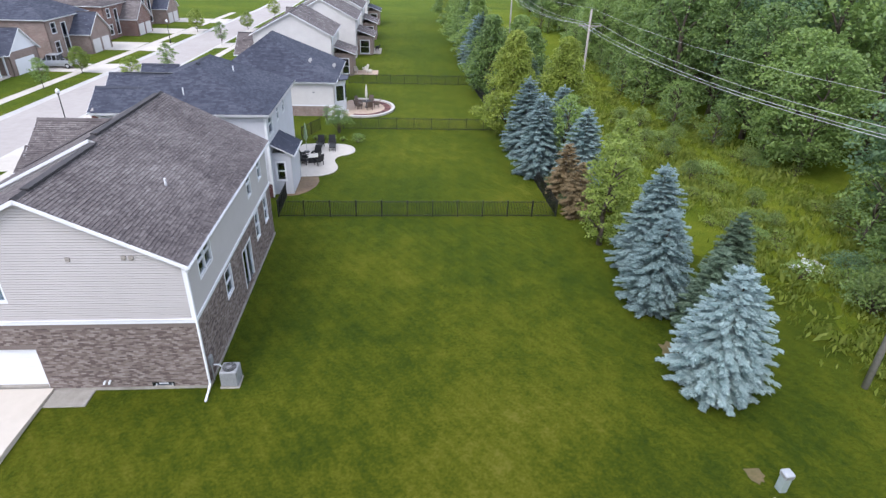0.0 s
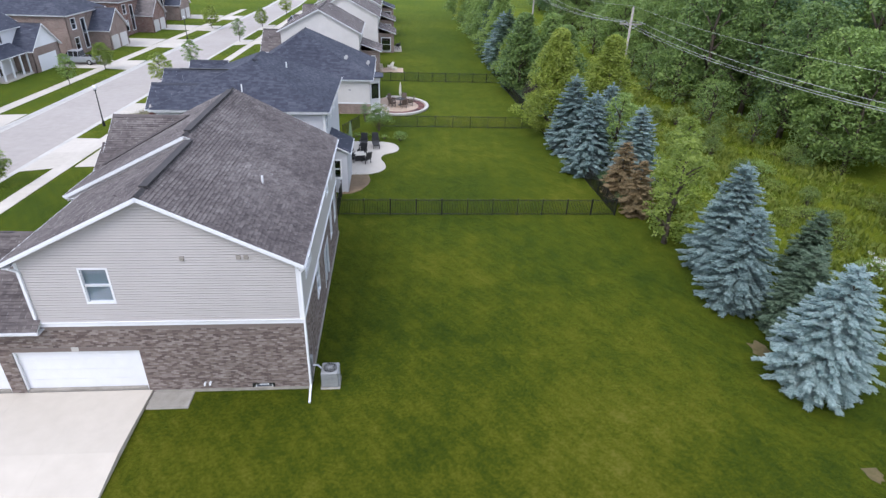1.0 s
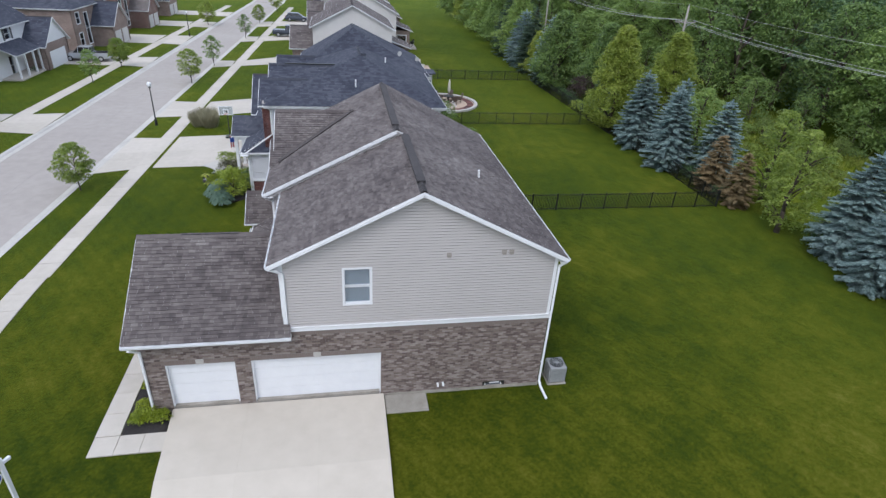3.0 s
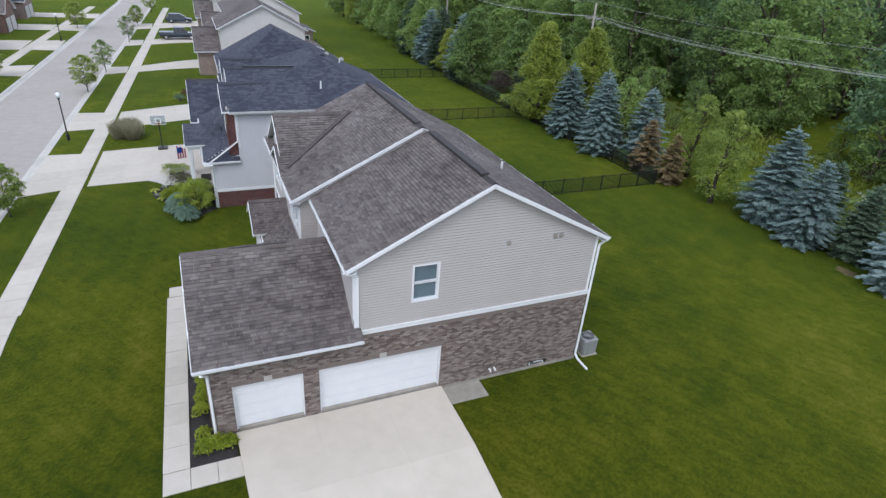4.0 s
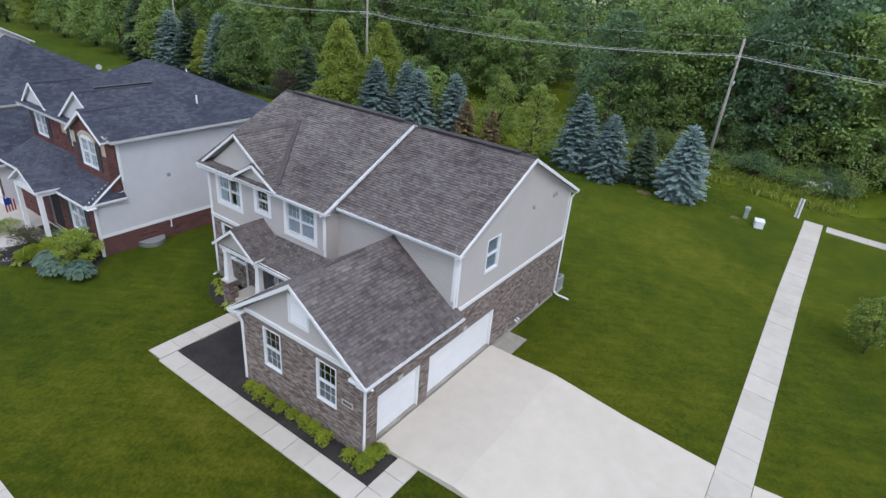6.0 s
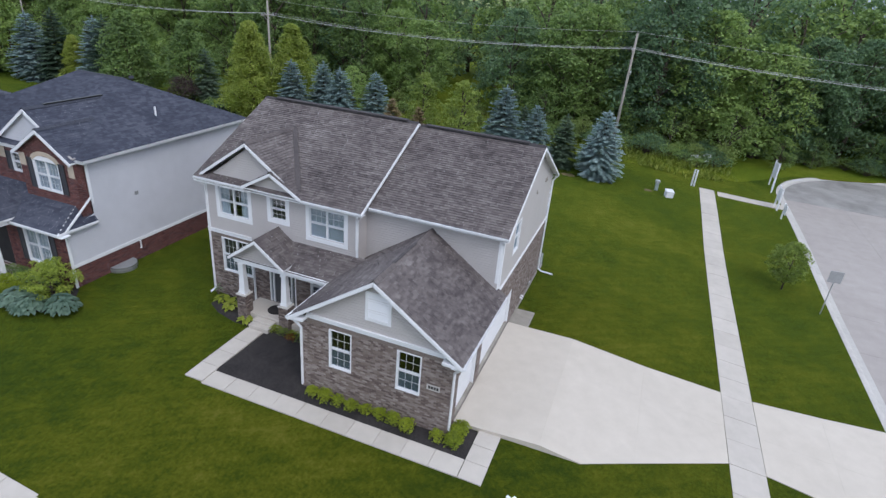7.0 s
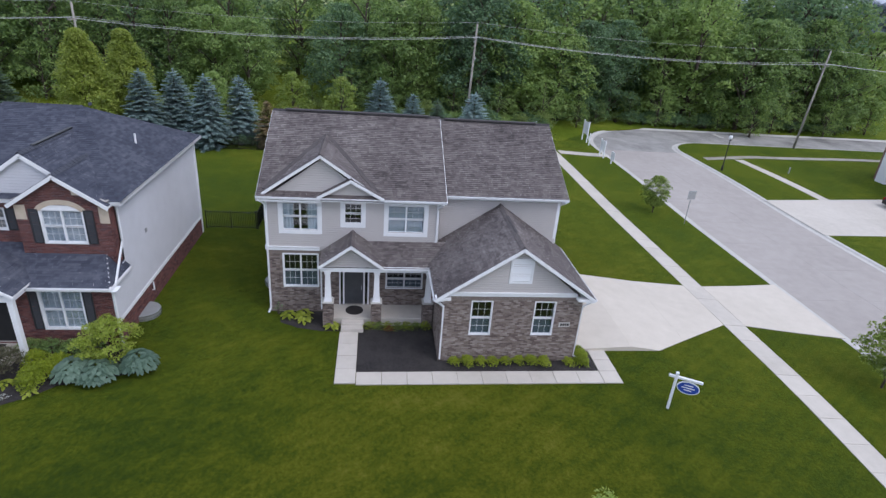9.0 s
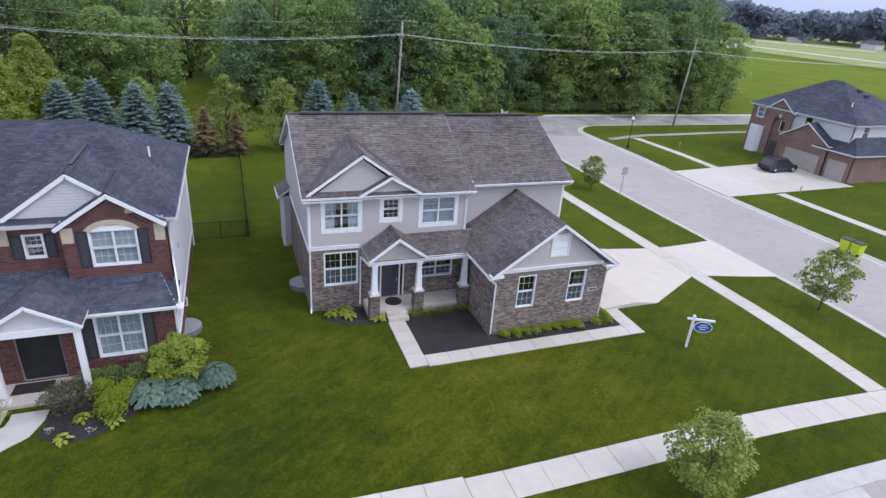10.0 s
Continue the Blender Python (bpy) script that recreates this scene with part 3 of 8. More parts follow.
def wall_core(bm, F, u0, u1, z0, z1, holes=(), t=0.22):
    """A wall with its openings cut right through."""
    us = sorted({u0, u1, *[v for h in holes for v in h[:2] if u0 < v < u1]})
    zs = sorted({z0, z1, *[v for h in holes for v in h[2:] if z0 < v < z1]})
    for ua, ub in zip(us, us[1:]):
        for za, zb in zip(zs, zs[1:]):
            um, zm = (ua + ub) / 2, (za + zb) / 2
            if any(h[0] < um < h[1] and h[2] < zm < h[3] for h in holes):
                continue
            quad(bm, F(ua, za), F(ub, za), F(ub, zb), F(ua, zb))
            quad(bm, F(ub, za, -t), F(ua, za, -t), F(ua, zb, -t), F(ub, zb, -t))
    for a, b, c, d in holes:
        a, b, c, d = max(a, u0), min(b, u1), max(c, z0), min(d, z1)
        if a < b and c < d:
            quad(bm, F(a, c), F(a, c, -t), F(a, d, -t), F(a, d))
            quad(bm, F(b, c, -t), F(b, c), F(b, d), F(b, d, -t))
            quad(bm, F(a, d), F(a, d, -t), F(b, d, -t), F(b, d))
            quad(bm, F(a, c, -t), F(a, c), F(b, c), F(b, c, -t))
    quad(bm, F(u0, z0, -t), F(u0, z0), F(u0, z1), F(u0, z1, -t))
    quad(bm, F(u1, z0), F(u1, z0, -t), F(u1, z1, -t), F(u1, z1))
    quad(bm, F(u0, z1), F(u1, z1), F(u1, z1, -t), F(u0, z1, -t))
    return bm


def gable_core(bm, F, pts, t=0.2):
    """A wall slab with the outline pts [(u, z)], counter-clockwise as seen from outside."""
    a, b = [bm.verts.new(F(u, z)) for u, z in pts], [bm.verts.new(F(u, z, -t)) for u, z in pts]
    bm.faces.new(a)
    bm.faces.new(b[::-1])
    n = len(a)
    for i in range(n):
        bm.faces.new((b[i], b[(i + 1) % n], a[(i + 1) % n], a[i]))
    return bm


def spans(poly, z, holes=(), eps=0.0):
    """The stretches of a level line inside an outline, less the openings."""
    cuts = []
    for (ua, za), (ub, zb) in zip(poly, poly[1:] + poly[:1]):
        if (za <= z) != (zb <= z):
            cuts.append(ua + (z - za) / (zb - za) * (ub - ua))
    cuts.sort()
    out = [(a + eps, b - eps) for a, b in zip(cuts[::2], cuts[1::2])]
    for h in holes:
        if h[2] < z < h[3]:
            nxt = []
            for a, b in out:
                if h[0] > a:
                    nxt.append((a, min(b, h[0])))
                if h[1] < b:
                    nxt.append((max(a, h[1]), b))
            out = [(a, b) for a, b in nxt if b - a > 0.01]
    return out


def rect(u0, u1, z0, z1):
    return [(u0, z0), (u1, z0), (u1, z1), (u0, z1)]


def siding(bm, F, poly, holes=(), course=0.115, proud=0.03, gap=0.021):
    """Lapped boards: each stands off the wall and leaves a shadow gap under the one above."""
    z0, z1 = min(p[1] for p in poly), max(p[1] for p in poly)
    z = z0
    while z < z1 - 0.01:
        zt = min(z + course - gap, z1)
        lower, upper = spans(poly, z + 0.004, holes), spans(poly, zt - 0.004, holes)
        if len(lower) != len(upper):
            lower = upper = spans(poly, (z + zt) / 2, holes)
        for (a, b), (c, d) in zip(lower, upper):
            quad(bm, F(a, z, proud), F(b, z, proud), F(d, zt, proud * 0.7), F(c, zt, proud * 0.7))
            quad(bm, F(a, z, 0.001), F(b, z, 0.001), F(b, z, proud), F(a, z, proud))
            quad(bm, F(c, zt, proud * 0.7), F(d, zt, proud * 0.7), F(d, zt, 0.001), F(c, zt, 0.001))
        z += course
    return bm


def bricks(name, F, poly, holes, parent, mat_, rnd, course=0.0755, length=0.208, proud=0.017):
    """Running-bond bricks, each with its own edges, standing proud of the mortar."""
    V, Fa = [], []
    z, row = min(p[1] for p in poly), 0
    z1 = max(p[1] for p in poly)
    while z + 0.04 < z1:
        zt = min(z + course - 0.010, z1)
        for a, b in spans(poly, (z + zt) / 2, holes):
            u = math.floor((a - (row % 2) * length / 2) / length) * length + (row % 2) * length / 2
            while u < b:
                ua, ub = max(u, a), min(u + length - 0.010, b)
                u += length
                if ub - ua < 0.03:
                    continue
                d = proud + rnd.uniform(-0.003, 0.003)
                k = len(V)
                V += [F(ua, z), F(ub, z), F(ub, zt), F(ua, zt), F(ua + 0.002, z + 0.002, d), F(ub - 0.002, z + 0.002, d), F(ub - 0.002, zt - 0.002, d), F(ua + 0.002, zt - 0.002, d)]
                Fa += [(k + 4, k + 5, k + 6, k + 7), (k, k + 1, k + 5, k + 4), (k + 1, k + 2, k + 6, k + 5), (k + 2, k + 3, k + 7, k + 6), (k + 3, k, k + 4, k + 7)]
        z += course
        row += 1
    return tagged(raw(name, V, Fa, mat_, parent), kind="stuff")


SOLDIER = None


def soldiers(F, u0, u1, z, parent, mat_, h=0.20, w=0.0755):
    """A course of bricks set on end, each a piece of its own."""
    global SOLDIER
    if SOLDIER is None:
        bm = box(B(), -0.0325, -0.05, 0, 0.0325, 0.014, 0.192, 0.003)
        SOLDIER = bpy.data.meshes.new("brick")
        bm.to_mesh(SOLDIER)
        bm.free()
    n = int((u1 - u0) / w)
    ang = math.atan2(F.n.y, F.n.x) - math.pi / 2
    for i in range(n):
        ob = obj("brick", SOLDIER, mat_, parent)
        ob.matrix_world = Matrix.Translation(F(u0 + (i + 0.5) * (u1 - u0) / n, z, random.uniform(-0.001, 0.005))) @ Matrix.Rotation(ang, 4, "Z")
    return n


def window(parent, F, u0, u1, z0, z1, lights=2, grille=True, casing=0.11, curtain="", sash=True, proud=0.035, trim=None):
    """A window in its opening: casing, sashes, glass, grilles and what hangs behind."""
    c = casing
    fr = part("window", ring(B(), F, u0 - c, u1 + c, z0 - c, z1 + c, c + 0.012, -0.10, proud), trim or WHITE, parent)
    w = (u1 - u0) / lights
    for i in range(1, lights):
        part("mullion", block(B(), F, u0 + i * w - 0.036, u0 + i * w + 0.036, z0 + 0.012, z1 - 0.012, -0.1, 0.02), trim or WHITE, fr)
    zm = (z0 + z1) / 2
    for i in range(lights):
        a, b = u0 + i * w + 0.034, u0 + (i + 1) * w - 0.034
        for za, zb in ((z0 + 0.02, zm - 0.02), (zm + 0.02, z1 - 0.02)) if sash else ((z0 + 0.02, z1 - 0.02),):
            part("sash", ring(B(), F, a - 0.02, b + 0.02, za, zb, 0.026, -0.085, -0.012), trim or WHITE, fr)
            p = part("pane", block(B(), F, a, b, za, zb, -0.062, -0.056), GLASS, fr)
            p.visible_shadow = False
            if grille is True or (grille and za > zm - 0.1):
                g = B()
                for k in (1, 2):
                    u = a + (b - a) * k / 3
                    block(g, F, u - 0.0055, u + 0.0055, za, zb, -0.056, -0.046)
                block(g, F, a, b, (za + zb) / 2 - 0.0055, (za + zb) / 2 + 0.0055, -0.056, -0.045)
                part("grille", g, trim or WHITE, fr)
    if curtain == "blind":
        g = B()
        z = z0 + 0.02
        while z < z1:
            block(g, F, u0 + 0.03, u1 - 0.03, z, z + 0.05, -0.105, -0.095)
            z += 0.065
        part("blind", g, CURTAIN, fr)
    elif curtain == "drape":
        V, Q = [], []
        for a, b in ((u0, u0 + (u1 - u0) * 0.3), (u1 - (u1 - u0) * 0.3, u1)):
            k0 = len(V)
            for k in range(13):
                u = a + (b - a) * k / 12
                d = -0.115 + 0.02 * math.sin(k * 1.9)
                V += [F(u, z0 - 0.05, d), F(u, z1 + 0.05, d)]
            Q += [(k0 + 2 * k, k0 + 2 * k + 2, k0 + 2 * k + 3, k0 + 2 * k + 1) for k in range(12)]
        part_ = raw("curtain", V, Q, CURTAIN, fr)
        so = part_.modifiers.new("thick", "SOLIDIFY")
        so.thickness = 0.006
    elif curtain == "slate":
        part("blind", block(B(), F, u0 + 0.03, u1 - 0.03, z0 + 0.02, zm + 0.02, -0.12, -0.112), SLATE, fr)
    elif curtain == "veil":
        part("blind", block(B(), F, u0 + 0.03, u1 - 0.03, z0 + 0.02, z1 - 0.02, -0.10, -0.092), VEIL, fr)
    elif curtain == "shade":
        part("blind", block(B(), F, u0 + 0.02, u1 - 0.02, zm - 0.1, z1, -0.17, -0.16), CURTAIN, fr)
    # near-black sheet behind the glass, the unlit room's darkness put into its colour
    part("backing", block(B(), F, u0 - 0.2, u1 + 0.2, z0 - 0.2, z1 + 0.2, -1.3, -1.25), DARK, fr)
    return fr


def roof_plane(parent, pts, deck_mat, shingle, t=0.07, tab=0.23, course=0.143, seed=1, jitter=1.0):
    """A roof slope: a deck slab with laid shingles, each with its own edges. pts counter-clockwise from above."""
    pts = [Vector(p) for p in pts]
    n = (pts[1] - pts[0]).cross(pts[2] - pts[0]).normalized()
    if n.z < 0:
        pts, n = pts[::-1], -n
    U = Vector((0, 0, 1)).cross(n).normalized()
    W = n.cross(U)
    bm = B()
    hi, lo = [bm.verts.new(p) for p in pts], [bm.verts.new(p - Vector((0, 0, t))) for p in pts]
    bm.faces.new(hi)
    bm.faces.new(lo[::-1])
    for i in range(len(pts)):
        j = (i + 1) % len(pts)
        bm.faces.new((lo[i], lo[j], hi[j], hi[i]))
    roof = part("roof", bm, deck_mat, parent)
    if shingle is None:
        return roof
    rnd = random.Random(seed)
    jitter *= 0.55 if shingle is SHINGLE2 else 1.0
    o = pts[0]
    poly = [((p - o).dot(U), (p - o).dot(W)) for p in pts]
    v, v1, row = min(p[1] for p in poly), max(p[1] for p in poly), 0
    V, Q = [], []
    P = lambda u, w, h: o + U * u + W * w + n * h
    while v < v1 - 0.02:
        vt = min(v + course, v1)
        for a, b in spans(poly, (v + vt) / 2):
            u = a - rnd.random() * tab
            while u < b:
                wd = tab * rnd.choice((0.5, 0.75, 1.0, 1.0))
                ua, ub = max(a, u), min(b, u + wd)
                u += wd
                if ub - ua < 0.02:
                    continue
                h = (0.016 + 0.018 * rnd.random()) * jitter
                s = rnd.uniform(0, 0.012) * jitter
                k = len(V)
                V += [P(ua, v - s, h), P(ub - 0.0005, v - s, h), P(ub - 0.0005, vt + 0.01, 0.003), P(ua, vt + 0.01, 0.003), P(ua, v - s, 0), P(ub - 0.0005, v - s, 0)]
                Q += [(k, k + 1, k + 2, k + 3), (k + 4, k + 5, k + 1, k)]
        v = vt
        row += 1
    tagged(raw("shingles", V, Q, shingle, roof), kind="stuff")
    return roof


def trim_board(parent, p, q, h=0.2, w=0.03, name="fascia", mat_=None):
    return part(name, bar(B(), p, q, w, h), mat_ or WHITE, parent)


def gutter(parent, p, q, out, size=0.09):
    """An open trough along an eave; out: the way it stands off the eave."""
    p, q, out = Vector(p), Vector(q), Vector(out).normalized()
    prof = [(0, 0), (0, -size), (size * 0.75, -size), (size, 0), (size - 0.015, 0), (size * 0.7, -size + 0.02), (0.015, -size + 0.02), (0.015, 0)]
    bm = B()
    ends = [[bm.verts.new(c + out * a + Vector((0, 0, b))) for a, b in prof] for c in (p, q)]
    k = len(prof)
    for i in range(k):
        bm.faces.new((ends[0][i], ends[0][(i + 1) % k], ends[1][(i + 1) % k], ends[1][i]))
    bm.faces.new(ends[0][::-1])
    bm.faces.new(ends[1])
    bmesh.ops.recalc_face_normals(bm, faces=bm.faces)
    return part("gutter", bm, WHITE, parent)


def downspout(parent, pts, w=0.085):
    bm = B()
    for a, b in zip(pts, pts[1:]):
        bar(bm, a, b, w, w * 0.75, (0.3, 0.9, 0.1) if abs(b[2] - a[2]) > 0.2 else (0, 0, 1))
    return part("downspout", bm, WHITE, parent)


def ridge_cap(parent, p, q, mat_=None, w=0.28, h=0.05):
    p, q = Vector(p), Vector(q)
    bm = B()
    n = max(2, int((q - p).length / 0.25))
    d = (q - p).normalized()
    s = d.cross((0, 0, 1)).normalized()
    last = None
    for i in range(n):
        for c, k in ((p.lerp(q, i / n), 0.018), (p.lerp(q, (i + 1) / n - 0.002), 0.0)):
            y = [bm.verts.new(v) for v in (c - s * w / 2 + Vector((0, 0, k - w * 0.26)), c + Vector((0, 0, k + h)), c + s * w / 2 + Vector((0, 0, k - w * 0.26)))]
            if last:
                bm.faces.new((last[0], last[1], y[1], y[0]))
                bm.faces.new((last[1], last[2], y[2], y[1]))
            last = y
    return part("ridge_cap", bm, mat_ or RIDGECAP, parent)
# ==== the corner house ====
X0, X1, XN, YN, YS = -3.55, 6.66, -4.28, 14.75, 6.34
GX, GY = -8.68, 6.45
BASE, BAND, TOP = -0.35, 3.34, 6.18
PITCH = 0.50
LOW = 3.2
GE0, GE1, GR, GZ, GP = -0.44, 6.82, 3.14, 5.83, 0.685
rnd = random.Random(7)
house = thing("house", "two-storey brick and taupe-sided house with weathered brown shingle roof", "house")

S = Face((0, 0, 0), (1, 0, 0))
E_ = Face((X1, 0, 0), (0, 1, 0))
N_ = Face((0, YN, 0), (-1, 0, 0))
WN = Face((XN, 0, 0), (0, -1, 0))
WS = Face((X0, 0, 0), (0, -1, 0))
WG = Face((GX, 0, 0), (0, -1, 0))
NG = Face((0, GY, 0), (-1, 0, 0))
RET = Face((0, YS, 0), (1, 0, 0))

S_LOW = [(-7.9, -5.45, -0.02, 2.07), (-4.87, 0.0, -0.02, 2.07), (4.25, 5.2, -0.2, 0.18)]
S_UP = [(-1.34, -0.38, 4.44, 5.92)]
E_LOW = [(4.1, 5.1, 1.75, 3.15), (7.2, 9.05, 0.3, 2.6), (10.5, 11.3, 1.6, 3.2), (12.8, 13.6, 1.6, 3.2)]
E_UP = [(1.3, 2.95, 4.65, 5.95), (9.75, 10.55, 4.6, 5.95), (12.3, 13.1, 4.6, 5.95)]
WN_LOW = [(-13.98, -12.30, 1.32, 3.12), (-11.25, -9.72, 0.28, 2.50), (-8.84, -7.0, 1.28, 2.32)]
WN_UP = [(-13.94, -12.25, 4.42, 5.84), (-10.98, -10.14, 4.82, 5.88), (-8.87, -7.06, 4.40, 5.84)]
WG_LOW = [(-5.11, -4.18, 1.33, 3.06), (-2.19, -1.25, 1.33, 3.06)]

# brick storey: mortar core with single bricks on it
for F, u0, u1, holes, top in ((S, GX, X1, S_LOW, BAND), (E_, 0.0, YN, E_LOW, BAND), (N_, -X1, -XN, [], BAND), (WN, -YN, -GY, WN_LOW, BAND), (WG, -GY, 0.0, WG_LOW, BAND)):
    inset = 0.0 if F is S else 0.003
    core = wall_core(B(), F, u0 + inset, u1 - inset, BASE, LOW if F in (S, WG) else top, holes)
    if F is S:
        block(core, F, X0, u1, LOW, top, -0.22, 0.0)
    w = part("brick_wall", core, MORTAR, house)
    cut = list(holes)
    if F is S:
        cut += [(h[0], h[1], 2.07, 2.28) for h in S_LOW[:2]]
    poly = rect(u0 - 0.008, u1 + 0.008, BASE + 0.16, top - 0.21)
    bricks("bricks", F, poly, cut, w, BRICK, rnd)
    if F is S:
        soldiers(F, X0 + 0.2, u1, top - 0.20, w, BRICK)
        for h in S_LOW[:2]:
            soldiers(F, h[0] - 0.12, h[1] + 0.12, 2.08, w, BRICK)
    elif F is WN:
        soldiers(F, u0, -12.2, top - 0.20, w, BRICK)
        bricks("bricks", F, rect(-12.2, u1, top - 0.20, top - 0.01), [], w, BRICK, rnd)
    elif F is not WG:
        soldiers(F, u0, u1, top - 0.20, w, BRICK)
    else:
        soldiers(F, u0 + 0.35, u1 - 0.35, top - 0.20, w, BRICK)
wn = part("brick_wall", wall_core(B(), NG, -XN + 0.01, -GX - 0.003, BASE, BAND - 0.15), MORTAR, house)
bricks("bricks", NG, rect(-XN + 0.02, -GX + 0.008, BASE + 0.16, BAND - 0.16), [], wn, BRICK, rnd)
# pale limestone key blocks over the garage doors
for u in (-6.67, -2.43):
    part("keystone", block(B(), S, u - 0.14, u + 0.14, 2.075, 2.30, 0.0, 0.03), KERB, house, "pale limestone keystone")

# upper storey
gS = [(X0, BAND + 0.2), (X1, BAND + 0.2), (X1, TOP + 0.04), (1.4, 8.86), (X0, TOP + 0.16)]
part("upper_wall", wall_core(B(), S, X0, X1, BAND, 5.95, S_UP, 0.12), SIDING, house)
part("gable_wall", gable_core(B(), S, [(X0, 5.95), (X1, 5.95), (X1, TOP), (1.4, 8.78), (X0, TOP + 0.1)], 0.12), SIDING, house)
for F, u0, u1, holes, z0 in ((E_, 0.0, YN, E_UP, BAND), (WN, -YN, -YS, WN_UP, BAND), (WS, -YS, 0.0, [], 2.9)):
    part("upper_wall", wall_core(B(), F, u0 + 0.004, u1 - 0.004, z0 + 0.002, TOP - 0.02, holes), SIDING, house)
part("upper_wall", wall_core(B(), RET, XN + 0.003, X0 + 0.05, BAND - 0.4, TOP), SIDING, house)
part("upper_wall", gable_core(B(), N_, [(-X1, BAND), (-XN, BAND), (-XN, TOP - 0.1), (-1.08, 8.95), (-X1, TOP - 0.1)], 0.12), SIDING, house)

sb = siding(B(), S, gS, S_UP)
part("siding", sb, SIDING, house)
part("siding", siding(B(), E_, rect(0, YN, BAND + 0.2, TOP), E_UP), SIDING, house)
part("siding", siding(B(), N_, [(-X1, BAND + 0.2), (-XN, BAND + 0.2), (-XN, TOP), (-1.08, 9.0), (-X1, TOP)], []), SIDING, house)
part("siding", siding(B(), WN, rect(-YN, -YS, BAND + 0.2, TOP), WN_UP), SIDING, house)
part("siding", siding(B(), WS, rect(-YS, 0, 3.0, TOP + 0.1), []), SIDING, house)
part("siding", siding(B(), RET, rect(XN, X0, BAND - 0.2, TOP), []), SIDING, house)
part("gable_wall", gable_core(B(), WG, [(-GY + 0.1, LOW), (-0.1, LOW), (-GR, GZ - 0.14)], 0.12), SIDING, house)
part("siding", siding(B(), WG, [(-GY + 0.42, BAND + 0.2), (-0.42, BAND + 0.2), (-GR, GZ - 0.06)], []), SIDING, house)

# white band between the storeys, corner boards
for F, u0, u1 in ((S, X0, X1 + 0.06), (E_, -0.06, YN + 0.06), (N_, -X1, -XN), (WN, -YN - 0.06, -12.2)):
    part("band", block(block(B(), F, u0, u1, BAND - 0.005, BAND + 0.17, 0.002, 0.05), F, u0, u1, BAND + 0.17, BAND + 0.2, 0.002, 0.085), WHITE, house)
part("band", block(block(B(), WG, -GY + 0.30, -0.30, BAND - 0.005, BAND + 0.13, 0.002, 0.06), WG, -GY + 0.36, -0.36, BAND + 0.13, BAND + 0.2, 0.002, 0.10), WHITE, house)
for F, u in ((S, X0 + 0.06), (S, X1 - 0.06), (E_, 0.06), (E_, YN - 0.06), (N_, -XN - 0.06), (WN, -YN + 0.06), (WN, -YS - 0.06), (WS, -0.06)):
    part("corner_board", block(B(), F, u - 0.06, u + 0.06, (BAND + 0.2) if F is not WS else 4.0, TOP + 0.02, 0.0, 0.03), WHITE, house)

part("foundation", block(B(), E_, -0.02, YN + 0.02, BASE, -0.04, -0.05, 0.07), STAINED, house, "pale concrete foundation ledge")
part("foundation", block(B(), S, 0.26, X1 + 0.02, BASE, -0.05, -0.05, 0.06), STAINED, house, "pale concrete foundation ledge")
# windows and doors
window(house, S, *S_UP[0], 1, False, 0.06, "veil")
window(house, E_, *E_UP[0], 2, False, 0.06)
for h in E_UP[1:] + E_LOW[:1] + E_LOW[2:]:
    window(house, E_, *h, 1, False, 0.06)
for h, n, cur in zip(WN_UP, (2, 1, 2), ("drape", "", "blind")):
    window(house, WN, *h, n, "upper" if n == 2 else True, 0.19, cur, proud=0.045)
window(house, WN, *WN_LOW[0], 2, True, 0.05, "slate")
window(house, WN, *WN_LOW[2], 2, True, 0.05, "slate")
for h in WG_LOW:
    window(house, WG, *h, 1, True, 0.035, "slate")

# sliding door at the back
sl = part("patio_door", block(block(block(block(B(), E_, 7.2, 7.3, 0.3, 2.6, -0.1, 0.03), E_, 8.95, 9.05, 0.3, 2.6, -0.1, 0.03), E_, 7.3, 8.95, 2.5, 2.6, -0.1, 0.03), E_, 8.08, 8.17, 0.3, 2.5, -0.08, 0.0), WHITE, house, "glazed sliding patio door")
part("pane", block(B(), E_, 7.3, 8.95, 0.32, 2.5, -0.06, -0.055), GLASS, sl).visible_shadow = False
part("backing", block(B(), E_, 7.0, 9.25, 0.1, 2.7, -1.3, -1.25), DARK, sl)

# entrance door with sidelights
WD = Face((XN, 0.2, 0), (0, -1, 0))
ed = part("front_door", block(B(), WD, -10.78, -9.82, 0.30, 2.40, -0.09, -0.04), DOORGREY, house, "dark grey panelled front door")
for ua, ub in ((-10.68, -10.36), (-10.24, -9.92)):
    for za, zb in ((0.45, 1.05), (1.15, 1.75), (1.85, 2.35)):
        part("door_panel", block(B(), WD, ua, ub, za, zb, -0.04, -0.028), DOORGREY, ed)
part("door_handle", block(B(), WD, -9.93, -9.89, 1.15, 1.35, -0.04, 0.02), METAL, ed)
fr = B()
for a in ((-11.05, -10.98), (-10.86, -10.78), (-9.82, -9.74), (-9.60, -9.52)):
    block(fr, WD, *a, 0.28, 2.50, -0.1, 0.025)
block(fr, WD, -11.05, -9.52, 2.40, 2.55, -0.1, 0.03)
part("door_frame", fr, WHITE, ed)
for a in ((-10.98, -10.86), (-9.74, -9.60)):
    part("sidelight", block(B(), WD, *a, 0.32, 2.40, -0.06, -0.055), GLASS, ed).visible_shadow = False
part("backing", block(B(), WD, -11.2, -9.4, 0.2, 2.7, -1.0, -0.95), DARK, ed)

